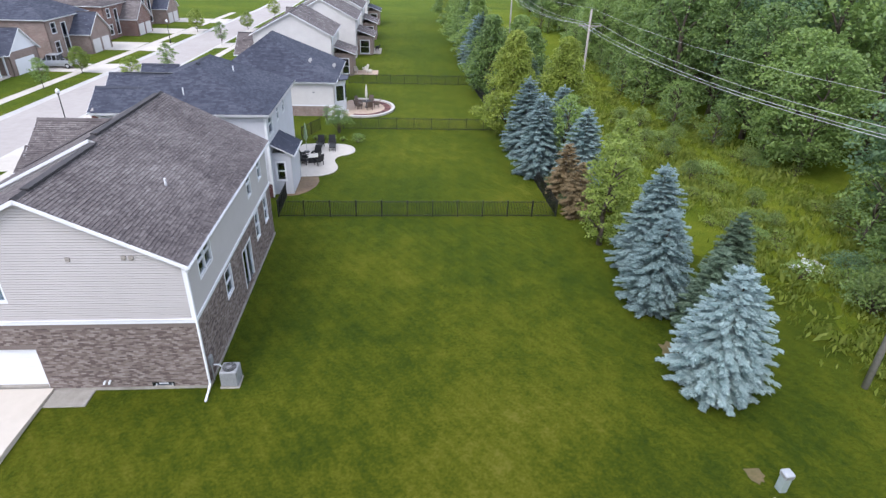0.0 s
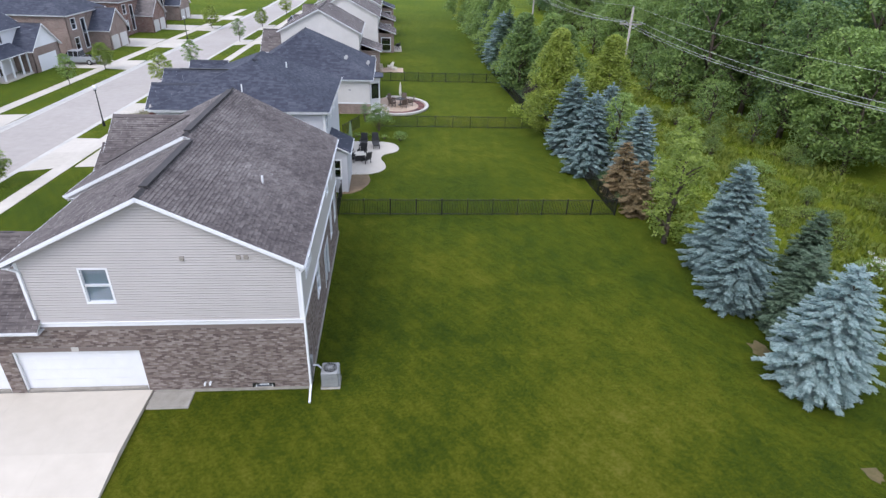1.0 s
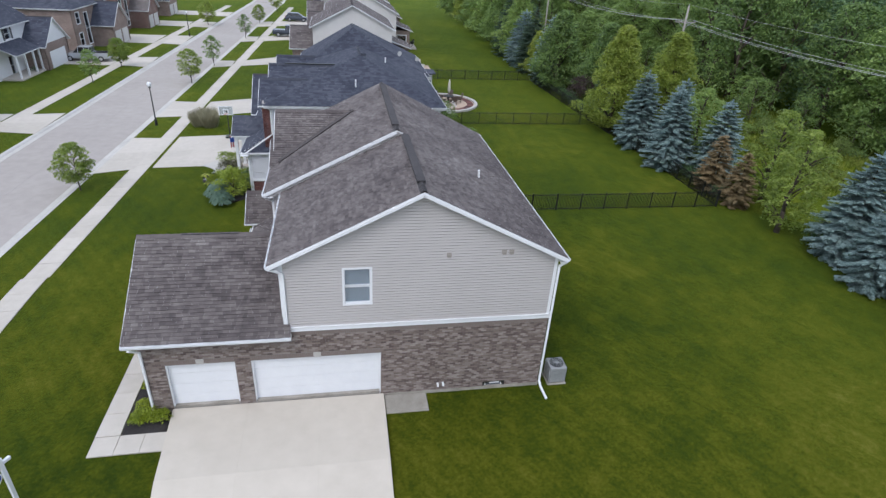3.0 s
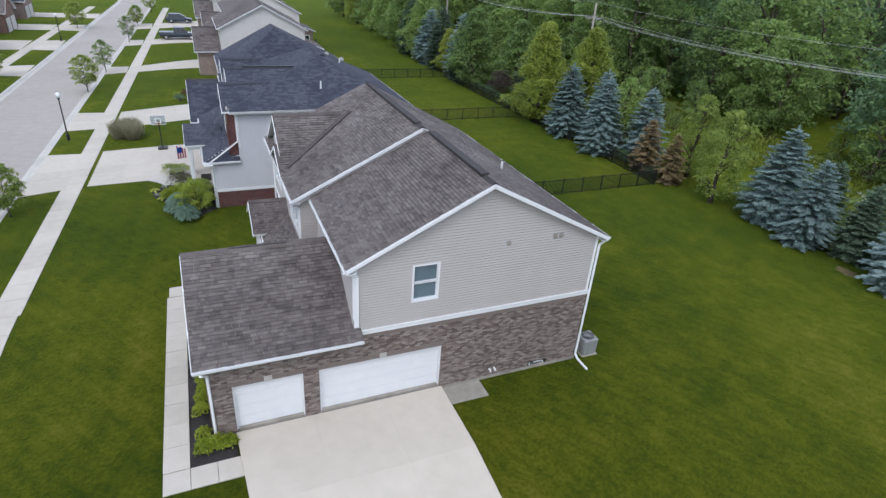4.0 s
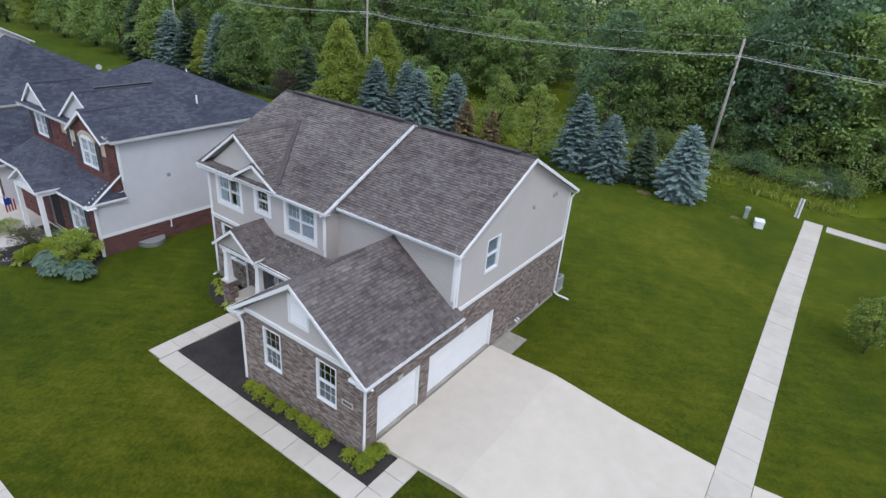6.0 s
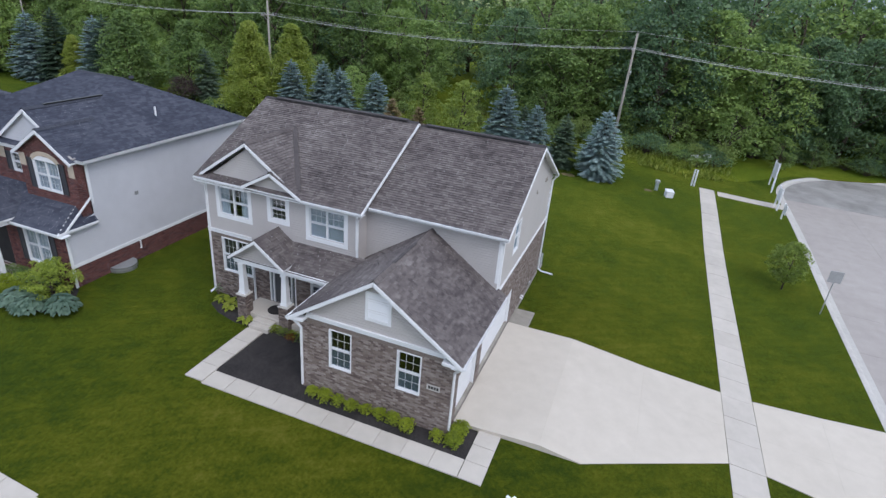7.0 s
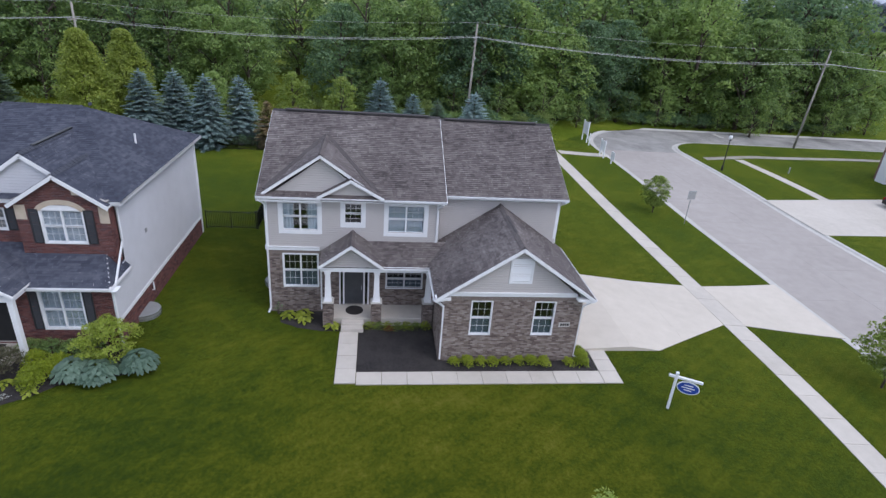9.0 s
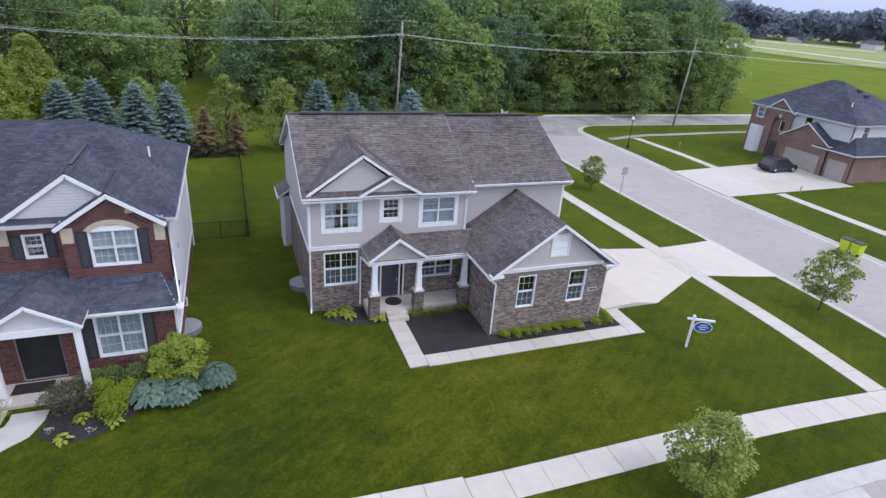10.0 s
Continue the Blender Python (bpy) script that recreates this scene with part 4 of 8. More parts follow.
# sectional garage doors set back in the brick
for u0, u1 in ((-7.9, -5.45), (-4.87, 0.0)):
    gd = part("garage_door", block(B(), S, u0, u1, 0.0, 2.07, -0.20, -0.165), WHITE, house, "white sectional garage door")
    cols = max(4, round((u1 - u0) / 0.6))
    for r in range(4):
        za = 0.02 + r * 0.512
        sec = block(B(), S, u0 + 0.01, u1 - 0.01, za, za + 0.5, -0.165, -0.15)
        for c in range(cols):
            w = (u1 - u0 - 0.1) / cols
            ua = u0 + 0.05 + c * w
            block(sec, S, ua + 0.06, ua + w - 0.06, za + 0.10, za + 0.40, -0.15, -0.147)
        part("door_section", sec, WHITE, gd)
    jb = block(block(block(B(), S, u0 - 0.002, u0 + 0.05, -0.02, 2.07, -0.14, -0.02), S, u1 - 0.05, u1 + 0.002, -0.02, 2.07, -0.14, -0.02), S, u0 + 0.05, u1 - 0.05, 2.02, 2.075, -0.14, -0.02)
    part("door_jamb", jb, WHITE, gd)
    part("threshold", block(B(), S, u0 + 0.004, u1 - 0.004, -0.3, 0.075, -0.25, -0.02), STAINED, gd, "grey concrete door sill")

# louvred gable vent
vt = B()
for a in ((-3.58, -3.48, 4.0, 5.22), (-2.62, -2.52, 4.0, 5.22), (-3.48, -2.62, 4.0, 4.1), (-3.48, -2.62, 5.12, 5.22)):
    block(vt, WG, *a, 0.0, 0.06)
vent = part("gable_vent", vt, WHITE, house, "white louvred gable vent")
for i in range(11):
    z = 4.12 + i * 0.092
    sl = B()
    quad(sl, WG(-3.48, z, 0.05), WG(-2.62, z, 0.05), WG(-2.62, z + 0.095, 0.018), WG(-3.48, z + 0.095, 0.018))
    quad(sl, WG(-3.48, z, 0.015), WG(-2.62, z, 0.015), WG(-2.62, z, 0.05), WG(-3.48, z, 0.05))
    part("slat", sl, WHITE, vent)

# --- roofs
FE, NE_ = X0 - 0.35, XN - 0.38
zr = lambda x: 8.95 - PITCH * (x - 1.4)
ZN = zr(1.08)
zn = lambda x: ZN - PITCH * (1.08 - x)
zs = lambda x: 8.95 - PITCH * (1.4 - x)
RE = X1 + 0.27
OS = -0.32
roof_plane(house, [(RE, OS, zr(RE)), (RE, YS, zr(RE)), (1.4, YS, 8.95), (1.4, OS, 8.95)], WHITE, SHINGLE, seed=1)
roof_plane(house, [(RE, YS, zr(RE)), (RE, YN + 0.3, zr(RE)), (1.08, YN + 0.3, ZN), (1.08, YS, ZN)], WHITE, SHINGLE, seed=2)
roof_plane(house, [(1.5, YS - 0.3, zr(1.5)), (1.5, YS - 0.002, zr(1.5)), (1.08, YS - 0.002, ZN), (1.08, YS - 0.3, ZN)], WHITE, SHINGLE, 0.05, seed=5)
roof_plane(house, [(FE, YS + 0.05, zs(FE)), (FE, OS, zs(FE)), (1.4, OS, 8.95), (1.4, YS + 0.05, 8.95)], WHITE, SHINGLE, seed=3)
roof_plane(house, [(NE_, YN + 0.3, zn(NE_)), (NE_, YS - 0.3, zn(NE_)), (1.08, YS - 0.3, ZN), (1.08, YN + 0.3, ZN)], WHITE, SHINGLE, seed=4)
ridge_cap(house, (1.4, OS, 8.96), (1.4, YS - 0.3, 8.96))
ridge_cap(house, (1.08, YS - 0.32, ZN + 0.01), (1.08, YN + 0.3, ZN + 0.01))
# rake and eave boards
for p, q in (((RE, OS - 0.012, zr(RE) - 0.1), (1.4, OS - 0.012, 8.85)), ((FE, OS - 0.012, zs(FE) - 0.1), (1.4, OS - 0.012, 8.85)), ((NE_, YS - 0.312, zn(NE_) - 0.09), (1.08, YS - 0.312, ZN - 0.09)), ((NE_, YN + 0.312, zn(NE_) - 0.1), (1.08, YN + 0.312, ZN - 0.1)), ((RE, YN + 0.312, zr(RE) - 0.1), (1.08, YN + 0.312, ZN - 0.1))):
    trim_board(house, p, q, 0.115, 0.03, "rake_board")
gutter(house, (RE, OS, zr(RE) - 0.02), (RE, YN + 0.3, zr(RE) - 0.02), (1, 0, 0))
gutter(house, (FE, OS, zs(FE) - 0.02), (FE, YS - 0.3, zs(FE) - 0.02), (-1, 0, 0))
gutter(house, (NE_, YS - 0.3, zn(NE_) - 0.02), (NE_, 9.1, zn(NE_) - 0.02), (-1, 0, 0))
gutter(house, (NE_, 12.1, zn(NE_) - 0.02), (NE_, YN + 0.3, zn(NE_) - 0.02), (-1, 0, 0))
for F_, x0_, x1_, y0_, y1_, z_ in ((0, RE, X1, OS, YN + 0.3, zr(RE) - 0.16), (0, X0, FE, OS, YS, zs(FE) - 0.16), (0, XN, NE_, YS - 0.3, YN + 0.3, zn(NE_) - 0.16)):
    part("soffit", box(B(), min(x0_, x1_), y0_, z_ - 0.02, max(x0_, x1_), y1_, z_), WHITE, house)


# the step between the two slopes, sided
part("step_wall", gable_core(B(), Face((0, YS - 0.24, 0), (1, 0, 0)), [(NE_ + 0.05, zs(NE_) + 0.0), (1.42, zs(1.4) - 0.02), (1.08, ZN - 0.04), (NE_ + 0.05, zn(NE_) - 0.03)], 0.1), SIDING, house)


# cross gables on the front
def cross_gable(y, half, zt, zb, xf, xb, seed, cap=True):
    """A gable roof running back from the front into the main slope."""
    for s in (-1, 1):
        pts = [(xf, y + s * half, zb), (xb, y + s * half, zb), (xb, y, zt), (xf, y, zt)]
        roof_plane(house, pts if s < 0 else pts[::-1], WHITE, SHINGLE, 0.1, seed=seed + s)
        trim_board(house, (xf - 0.012, y + s * (half + 0.02), zb - 0.10), (xf - 0.012, y, zt - 0.08), 0.115, 0.03, "rake_board")
    if cap:
        ridge_cap(house, (xf, y, zt + 0.01), (xb, y, zt + 0.01), SHINGLE)


cross_gable(12.07, 2.72, 8.27, 6.38, -4.52, -0.45, 11)
# darker strips laid along both valleys of the large front gable
VALLEY = mottled("dark_valley_shingle", (0.045, 0.039, 0.040), (0.095, 0.083, 0.082), 9, 0.92)
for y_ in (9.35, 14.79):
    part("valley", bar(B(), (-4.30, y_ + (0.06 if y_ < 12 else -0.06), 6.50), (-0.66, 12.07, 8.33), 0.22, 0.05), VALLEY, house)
part("ridge_vent", bar(B(), (1.4, 0.5, 9.01), (1.4, YS - 0.6, 9.01), 0.30, 0.07), RIDGECAP, house)
part("ridge_vent", bar(B(), (1.08, YS + 0.3, ZN + 0.06), (1.08, YN - 0.4, ZN + 0.06), 0.30, 0.07), RIDGECAP, house)
part("gable_wall", gable_core(B(), WN, [(-14.5, 6.0), (-9.65, 6.0), (-12.07, 7.98)], 0.1), SIDING, house)
part("siding", siding(B(), Face((XN, 0, 0), (0, -1, 0)), [(-14.5, 6.2), (-9.65, 6.2), (-12.07, 8.02)], []), SIDING, house)
cross_gable(10.66, 1.58, 7.18, 6.30, -4.70, -2.6, 15)
sg = Face((XN - 0.18, 0, 0), (0, -1, 0))
part("gable_wall", gable_core(B(), sg, [(-12.1, 6.0), (-9.22, 6.0), (-9.22, 6.22), (-10.66, 7.02), (-12.1, 6.22)], 0.16), SIDING, house)
# small skirt roof below the large gable
roof_plane(house, [(NE_ - 0.02, YN + 0.3, 6.10), (NE_ - 0.02, 12.1, 6.10), (XN + 0.05, 12.1, 6.42), (XN + 0.05, YN + 0.3, 6.42)], WHITE, SHINGLE, 0.1, seed=21)

# garage roof
gz = lambda y: GZ - GP * abs(y - GR)
roof_plane(house, [(GX - 0.34, GE0, gz(GE0)), (X0 + 0.25, GE0, gz(GE0)), (X0 + 0.25, -0.02, gz(-0.02)), (X0 + 0.0, -0.02, gz(-0.02)), (X0, GR, GZ), (GX - 0.34, GR, GZ)], WHITE, SHINGLE, seed=31)
roof_plane(house, [(X0, GE1, gz(GE1)), (GX - 0.34, GE1, gz(GE1)), (GX - 0.34, GR, GZ), (X0, GR, GZ)], WHITE, SHINGLE, seed=32)
ridge_cap(house, (GX - 0.34, GR, GZ + 0.01), (X0, GR, GZ + 0.01), SHINGLE)
part("ridge_vent", bar(B(), (-7.4, GR, GZ + 0.05), (-5.3, GR, GZ + 0.05), 0.12, 0.02), RIDGECAP, house)
for y in (GE0, GE1):
    trim_board(house, (GX - 0.352, y, gz(y) - 0.1), (GX - 0.352, GR, GZ - 0.1), 0.115, 0.03, "rake_board")
gutter(house, (GX - 0.34, GE0, gz(GE0) - 0.02), (X0 + 0.25, GE0, gz(GE0) - 0.02), (0, -1, 0))
gutter(house, (GX - 0.34, GE1, gz(GE1) - 0.02), (-6.0, GE1, gz(GE1) - 0.02), (0, 1, 0))
part("soffit", box(B(), GX - 0.34, GE0, gz(GE0) - 0.17, X0 + 0.25, 0.0, gz(GE0) - 0.145), WHITE, house)
part("soffit", box(B(), GX - 0.34, GY, gz(GE0) - 0.17, X0, GE1, gz(GE0) - 0.145), WHITE, house)
for y0, y1 in ((GE0, 0.35), (GE1 - 0.7, GE1)):
    part("eave_return", box(B(), GX - 0.34, y0, gz(GE0) - 0.14, GX, y1, gz(GE0) - 0.0, 0.02), WHITE, house)

# porch roof and entrance gable
PX, PZ, PY = -5.8, 3.15, 10.57
roof_plane(house, [(PX, 12.1, PZ), (PX, 6.3, PZ), (XN + 0.02, 5.6, PZ + 0.52 * (XN - PX)), (XN + 0.02, 11.3, PZ + 0.52 * (XN - PX))], WHITE, SHINGLE, 0.1, seed=41)
roof_plane(house, [(XN, 12.1, PZ), (PX, 12.1, PZ), (XN, 11.3, PZ + 0.52 * (XN - PX))], WHITE, SHINGLE, 0.1, seed=42)
for s in (-1, 1):
    pts = [(PX - 0.32, PY + s * 1.5, 3.36), (XN, PY + s * 1.5, 3.36), (XN, PY, 4.45), (PX - 0.32, PY, 4.45)]
    roof_plane(house, pts if s < 0 else pts[::-1], WHITE, SHINGLE, 0.1, seed=44 + s)
    trim_board(house, (PX - 0.335, PY + s * 1.52, 3.26), (PX - 0.335, PY, 4.36), 0.115, 0.03, "rake_board")
ridge_cap(house, (PX - 0.32, PY, 4.46), (XN, PY, 4.46), SHINGLE)
PF = Face((PX + 0.02, 0, 0), (0, -1, 0))
part("gable_wall", gable_core(B(), PF, [(-11.98, 3.2), (-9.16, 3.2), (-PY, 4.29)], 0.1), SIDING, house)
part("siding", siding(B(), PF, [(-12.05, 3.22), (-9.2, 3.22), (-PY, 4.31)], []), SIDING, house)
part("porch_beam", box(box(B(), PX + 0.02, 6.46, 2.92, PX + 0.24, 12.05, 3.2), PX + 0.24, 11.83, 2.92, XN, 12.05, 3.2), WHITE, house)
part("porch_ceiling", box(B(), PX + 0.24, 6.46, 3.12, XN, 11.83, 3.16), WHITE, house)
gutter(house, (PX, 9.05, PZ - 0.02), (PX, 6.5, PZ - 0.02), (-1, 0, 0))

# porch floor, steps, piers and tapered columns
part("porch_floor", box(B(), PX + 0.15, 6.48, -0.3, XN - 0.02, 11.95, 0.27, 0.015), CONCRETE, house)
part("porch_step", box(B(), PX - 0.20, 9.95, -0.3, PX + 0.14, 11.05, 0.17, 0.012), CONCRETE, house)
part("porch_step", box(B(), PX - 0.52, 9.95, -0.3, PX - 0.21, 11.05, 0.06, 0.012), CONCRETE, house)
for y in (11.70, 9.34, 6.78):
    cx = PX + 0.13
    pier = part("pier", box(B(), cx - 0.24, y - 0.24, -0.3, cx + 0.24, y + 0.24, 1.25), MORTAR, house, "grey-brown brick column pier")
    for F in (Face((cx, y - 0.24, 0), (1, 0, 0)), Face((cx - 0.24, y, 0), (0, -1, 0)), Face((cx, y + 0.24, 0), (-1, 0, 0)), Face((cx + 0.24, y, 0), (0, 1, 0))):
        bricks("bricks", F, rect(-0.25, 0.25, -0.2, 1.23), [], pier, BRICK, rnd)
    part("cap_stone", box(B(), cx - 0.29, y - 0.29, 1.235, cx + 0.29, y + 0.29, 1.31, 0.02), KERB, pier)
    bm = B()
    lo, hi = [bm.verts.new((cx + a * 0.16, y + b * 0.16, 1.31)) for a, b in ((-1, -1), (1, -1), (1, 1), (-1, 1))], [bm.verts.new((cx + a * 0.105, y + b * 0.105, 2.92)) for a, b in ((-1, -1), (1, -1), (1, 1), (-1, 1))]
    for i in range(4):
        bm.faces.new((lo[i], lo[(i + 1) % 4], hi[(i + 1) % 4], hi[i]))
    bm.faces.new(hi)
    box(bm, cx - 0.19, y - 0.19, 1.31, cx + 0.19, y + 0.19, 1.41)
    box(bm, cx - 0.15, y - 0.15, 2.80, cx + 0.15, y + 0.15, 2.92)
    part("column", bm, WHITE, house, "white tapered porch column")

# downspouts
downspout(house, [(RE, OS + 0.1, zr(RE) - 0.16), (X1 + 0.06, -0.08, 5.75), (X1 + 0.06, -0.08, 0.1), (X1 + 0.06, -0.3, -0.02), (X1 + 0.1, -1.0, -0.08)])
downspout(house, [(FE - 0.05, OS + 0.15, zs(FE) - 0.16), (X0 + 0.12, -0.06, 5.85), (X0 + 0.12, -0.06, 3.72)])
downspout(house, [(NE_ - 0.06, YS - 0.15, zn(NE_) - 0.16), (XN - 0.05, YS + 0.08, 5.75), (XN - 0.05, YS + 0.08, 4.3)])
downspout(house, [(NE_ - 0.06, YN + 0.2, zn(NE_) - 0.16), (XN - 0.05, YN - 0.04, 5.75), (XN - 0.05, YN - 0.04, 0.05), (XN - 0.35, YN + 0.02, -0.05)])
downspout(house, [(GX - 0.1, GE0 - 0.08, gz(GE0) - 0.16), (GX + 0.06, -0.06, 2.8), (GX + 0.06, -0.06, 0.1), (GX + 0.06, -0.35, -0.02)])
downspout(house, [(GX - 0.1, GE1 + 0.08, gz(GE0) - 0.16), (GX - 0.05, GY - 0.06, 2.8), (GX - 0.05, GY - 0.06, 0.0)])
downspout(house, [(PX + 0.2, 12.08, PZ - 0.1), (XN - 0.06, 12.14, 2.8), (XN - 0.06, 12.14, 0.0)])

# plumbing vent, wall fittings
part("vent_pipe", tube(tube(B(), [(4.55, 4.88, 7.1), (4.55, 4.88, 7.72)], 0.05, 10), [(4.55, 4.88, 7.2), (4.55, 4.88, 7.32)], 0.09, 10), WHITE, house, "white roof vent pipe")
for u, z in ((2.44, 6.37), (4.5, 6.42), (4.78, 6.42)):
    part("wall_vent", block(block(B(), S, u - 0.09, u + 0.09, z - 0.08, z + 0.08, 0.0, 0.05), S, u - 0.07, u + 0.07, z - 0.09, z - 0.03, 0.05, 0.09), mottled("taupe_plastic", (0.25, 0.23, 0.2), (0.32, 0.29, 0.26)), house, "taupe siding vent hood")
bw = part("basement_window", block(block(block(block(B(), S, 4.25, 4.31, -0.2, 0.18, -0.1, 0.02), S, 5.14, 5.2, -0.2, 0.18, -0.1, 0.02), S, 4.31, 5.14, 0.12, 0.18, -0.1, 0.02), S, 4.31, 5.14, -0.2, -0.14, -0.1, 0.02), BLACK, house, "small black-framed basement window")
part("sash", ring(B(), S, 4.37, 5.08, -0.13, 0.11, 0.035, -0.09, -0.03), WHITE, bw, "white window sash")
part("latch", block(B(), S, 4.55, 4.95, 0.10, 0.15, -0.03, 0.03), WHITE, bw)
part("blind", block(B(), S, 4.40, 5.05, -0.10, 0.08, -0.085, -0.08), SLATE, bw)
part("pane", block(B(), S, 4.40, 5.05, -0.10, 0.08, -0.06, -0.055), GLASS, bw)
for u, z in ((2.33, 0.3), (2.55, 0.32)):
    part("pipe", tube(B(), [(u, -0.01, z), (u, -0.13, z), (u, -0.16, z - 0.07)], 0.045, 8), WHITE, house, "white plastic vent elbow")
part("number_plate", block(B(), WG, -0.95, -0.42, 1.75, 2.0, 0.012, 0.03), KERB, house, "pale stone plaque with dark bars")
for i in range(4):
    part("plaque_bar", block(B(), WG, -0.88 + i * 0.11, -0.80 + i * 0.11, 1.81, 1.94, 0.03, 0.034), DARK, house)
part("pad", box(B(), 0.14, -1.05, -0.4, 1.85, -0.02, G + 0.05, 0.02), STAINED, house, "small concrete pad beside the garage")
# ==== neighbouring houses ====
def side_face(side, x0, x1, y0, y1):
    """The outer face of a block and the span along it."""
    if side == "S":
        return Face((0, y0, 0), (1, 0, 0)), x0, x1
    if side == "N":
        return Face((0, y1, 0), (-1, 0, 0)), -x1, -x0
    if side == "E":
        return Face((x1, 0, 0), (0, 1, 0)), y0, y1
    return Face((x0, 0, 0), (0, -1, 0)), -y1, -y0


def walls(top, x0, x1, y0, y1, z0, z1, mats, holes=None, skin=None, course=0.16, glazed=None):
    """Four walls of a block. mats: a material, or one a side; holes and skins by side."""
    holes, skin, glazed = holes or {}, skin or {}, glazed or {}
    for s in "SENW":
        F, u0, u1 = side_face(s, x0, x1, y0, y1)
        m = mats[s] if isinstance(mats, dict) else mats
        inset = 0.0 if s in "SN" else 0.004
        hs = [h[:4] for h in holes.get(s, ())]
        w = part("wall", wall_core(B(), F, u0 + inset, u1 - inset, z0, z1, hs), m, top)
        if skin.get(s) == "siding":
            part("siding", siding(B(), F, rect(u0, u1, z0, z1), hs, course, 0.02), m, top)
        for h in holes.get(s, ()):
            o = h[4] if len(h) > 4 else {}
            window(top, F, *h[:4], **{"lights": 1, "grille": False, "casing": 0.09, **o})


def hip(top, x0, x1, y0, y1, z, apex, shingle, over=0.4, tab=0.45, course=0.2, seed=1, ridge=None):
    """A hip roof over a block; apex: its height over the eave; ridge: the two ridge ends, if not in the middle."""
    a, b, c, d = x0 - over, x1 + over, y0 - over, y1 + over
    if ridge:
        p, q = ridge
        along_y = abs(q[1] - p[1]) >= abs(q[0] - p[0])
    else:
        h = min(b - a, d - c) / 2
        along_y = (d - c) > (b - a)
        p, q = (((a + b) / 2, c + h), ((a + b) / 2, d - h)) if along_y else ((a + h, (c + d) / 2), (b - h, (c + d) / 2))
    p, q = (*p[:2], z + apex), (*q[:2], z + apex)
    if along_y:
        planes = [[(a, c, z), (b, c, z), p], [(b, c, z), (b, d, z), q, p], [(b, d, z), (a, d, z), q], [(a, d, z), (a, c, z), p, q]]
    else:
        planes = [[(a, c, z), (b, c, z), q, p], [(b, c, z), (b, d, z), q], [(b, d, z), (a, d, z), p, q], [(a, d, z), (a, c, z), p]]
    for i, pl in enumerate(planes):
        roof_plane(top, pl, shingle, shingle, 0.05, tab, course, seed + i)
    ridge_cap(top, p, q, RIDGECAP2)
    for e, f, g, o in (((a, c, z), (b, c, z), 0, (0, -1, 0)), ((b, c, z), (b, d, z), 0, (1, 0, 0)), ((b, d, z), (a, d, z), 0, (0, 1, 0)), ((a, d, z), (a, c, z), 0, (-1, 0, 0))):
        trim_board(top, (e[0], e[1], z - 0.1), (f[0], f[1], z - 0.09), 0.15, 0.03)
        gutter(top, (e[0], e[1], z - 0.03), (f[0], f[1], z - 0.03), o)
    part("soffit", box(B(), a, c, z - 0.2, b, d, z - 0.17), WHITE, top)


def gable(top, x0, x1, y0, y1, z, rise, axis, shingle, wall, over=0.35, tab=0.45, course=0.2, seed=1, ends=(True, True)):
    """A gable roof; axis: the way of the ridge."""
    a, b, c, d = x0 - over, x1 + over, y0 - over, y1 + over
    if axis == "y":
        m = (x0 + x1) / 2
        k = rise / ((x1 - x0) / 2)
        ze, t = z - k * over, z + rise
        planes = [[(b, c, ze), (b, d, ze), (m, d, t), (m, c, t)], [(a, d, ze), (a, c, ze), (m, c, t), (m, d, t)]]
        lines = [((a, y, ze - 0.07), (m, y, t - 0.07), (b, y, ze - 0.07)) for y in (c - 0.012, d + 0.012)]
        faces = [(Face((0, y0, 0), (1, 0, 0)), [(x0, z), (x1, z), (m, t - 0.12)]), (Face((0, y1, 0), (-1, 0, 0)), [(-x1, z), (-x0, z), (-m, t - 0.12)])]
        ridge_cap(top, (m, c, t), (m, d, t))
        guts = [((a, c, ze - 0.03), (a, d, ze - 0.03), (-1, 0, 0)), ((b, c, ze - 0.03), (b, d, ze - 0.03), (1, 0, 0))]
    else:
        m = (y0 + y1) / 2
        k = rise / ((y1 - y0) / 2)
        ze, t = z - k * over, z + rise
        planes = [[(a, c, ze), (b, c, ze), (b, m, t), (a, m, t)], [(b, d, ze), (a, d, ze), (a, m, t), (b, m, t)]]
        lines = [((x, c, ze - 0.07), (x, m, t - 0.07), (x, d, ze - 0.07)) for x in (a - 0.012, b + 0.012)]
        faces = [(Face((x0, 0, 0), (0, -1, 0)), [(-y1, z), (-y0, z), (-m, t - 0.12)]), (Face((x1, 0, 0), (0, 1, 0)), [(y0, z), (y1, z), (m, t - 0.12)])]
        ridge_cap(top, (a, m, t), (b, m, t))
        guts = [((a, c, ze - 0.03), (b, c, ze - 0.03), (0, -1, 0)), ((a, d, ze - 0.03), (b, d, ze - 0.03), (0, 1, 0))]
    for i, pl in enumerate(planes):
        roof_plane(top, pl, WHITE, shingle, 0.12, tab, course, seed + i)
    for keep, l, (F, tri) in zip(ends, lines, faces):
        if keep:
            trim_board(top, l[0], l[1], 0.12, 0.03, "rake_board")
            trim_board(top, l[2], l[1], 0.12, 0.03, "rake_board")
            part("gable_wall", gable_core(B(), F, tri, 0.1), wall, top)
            if wall in (SIDING, SIDING2, SIDING3, WHITE):
                part("siding", siding(B(), F, tri, [], 0.16, 0.02), wall, top)
    for p, q, o in guts:
        gutter(top, p, q, o)


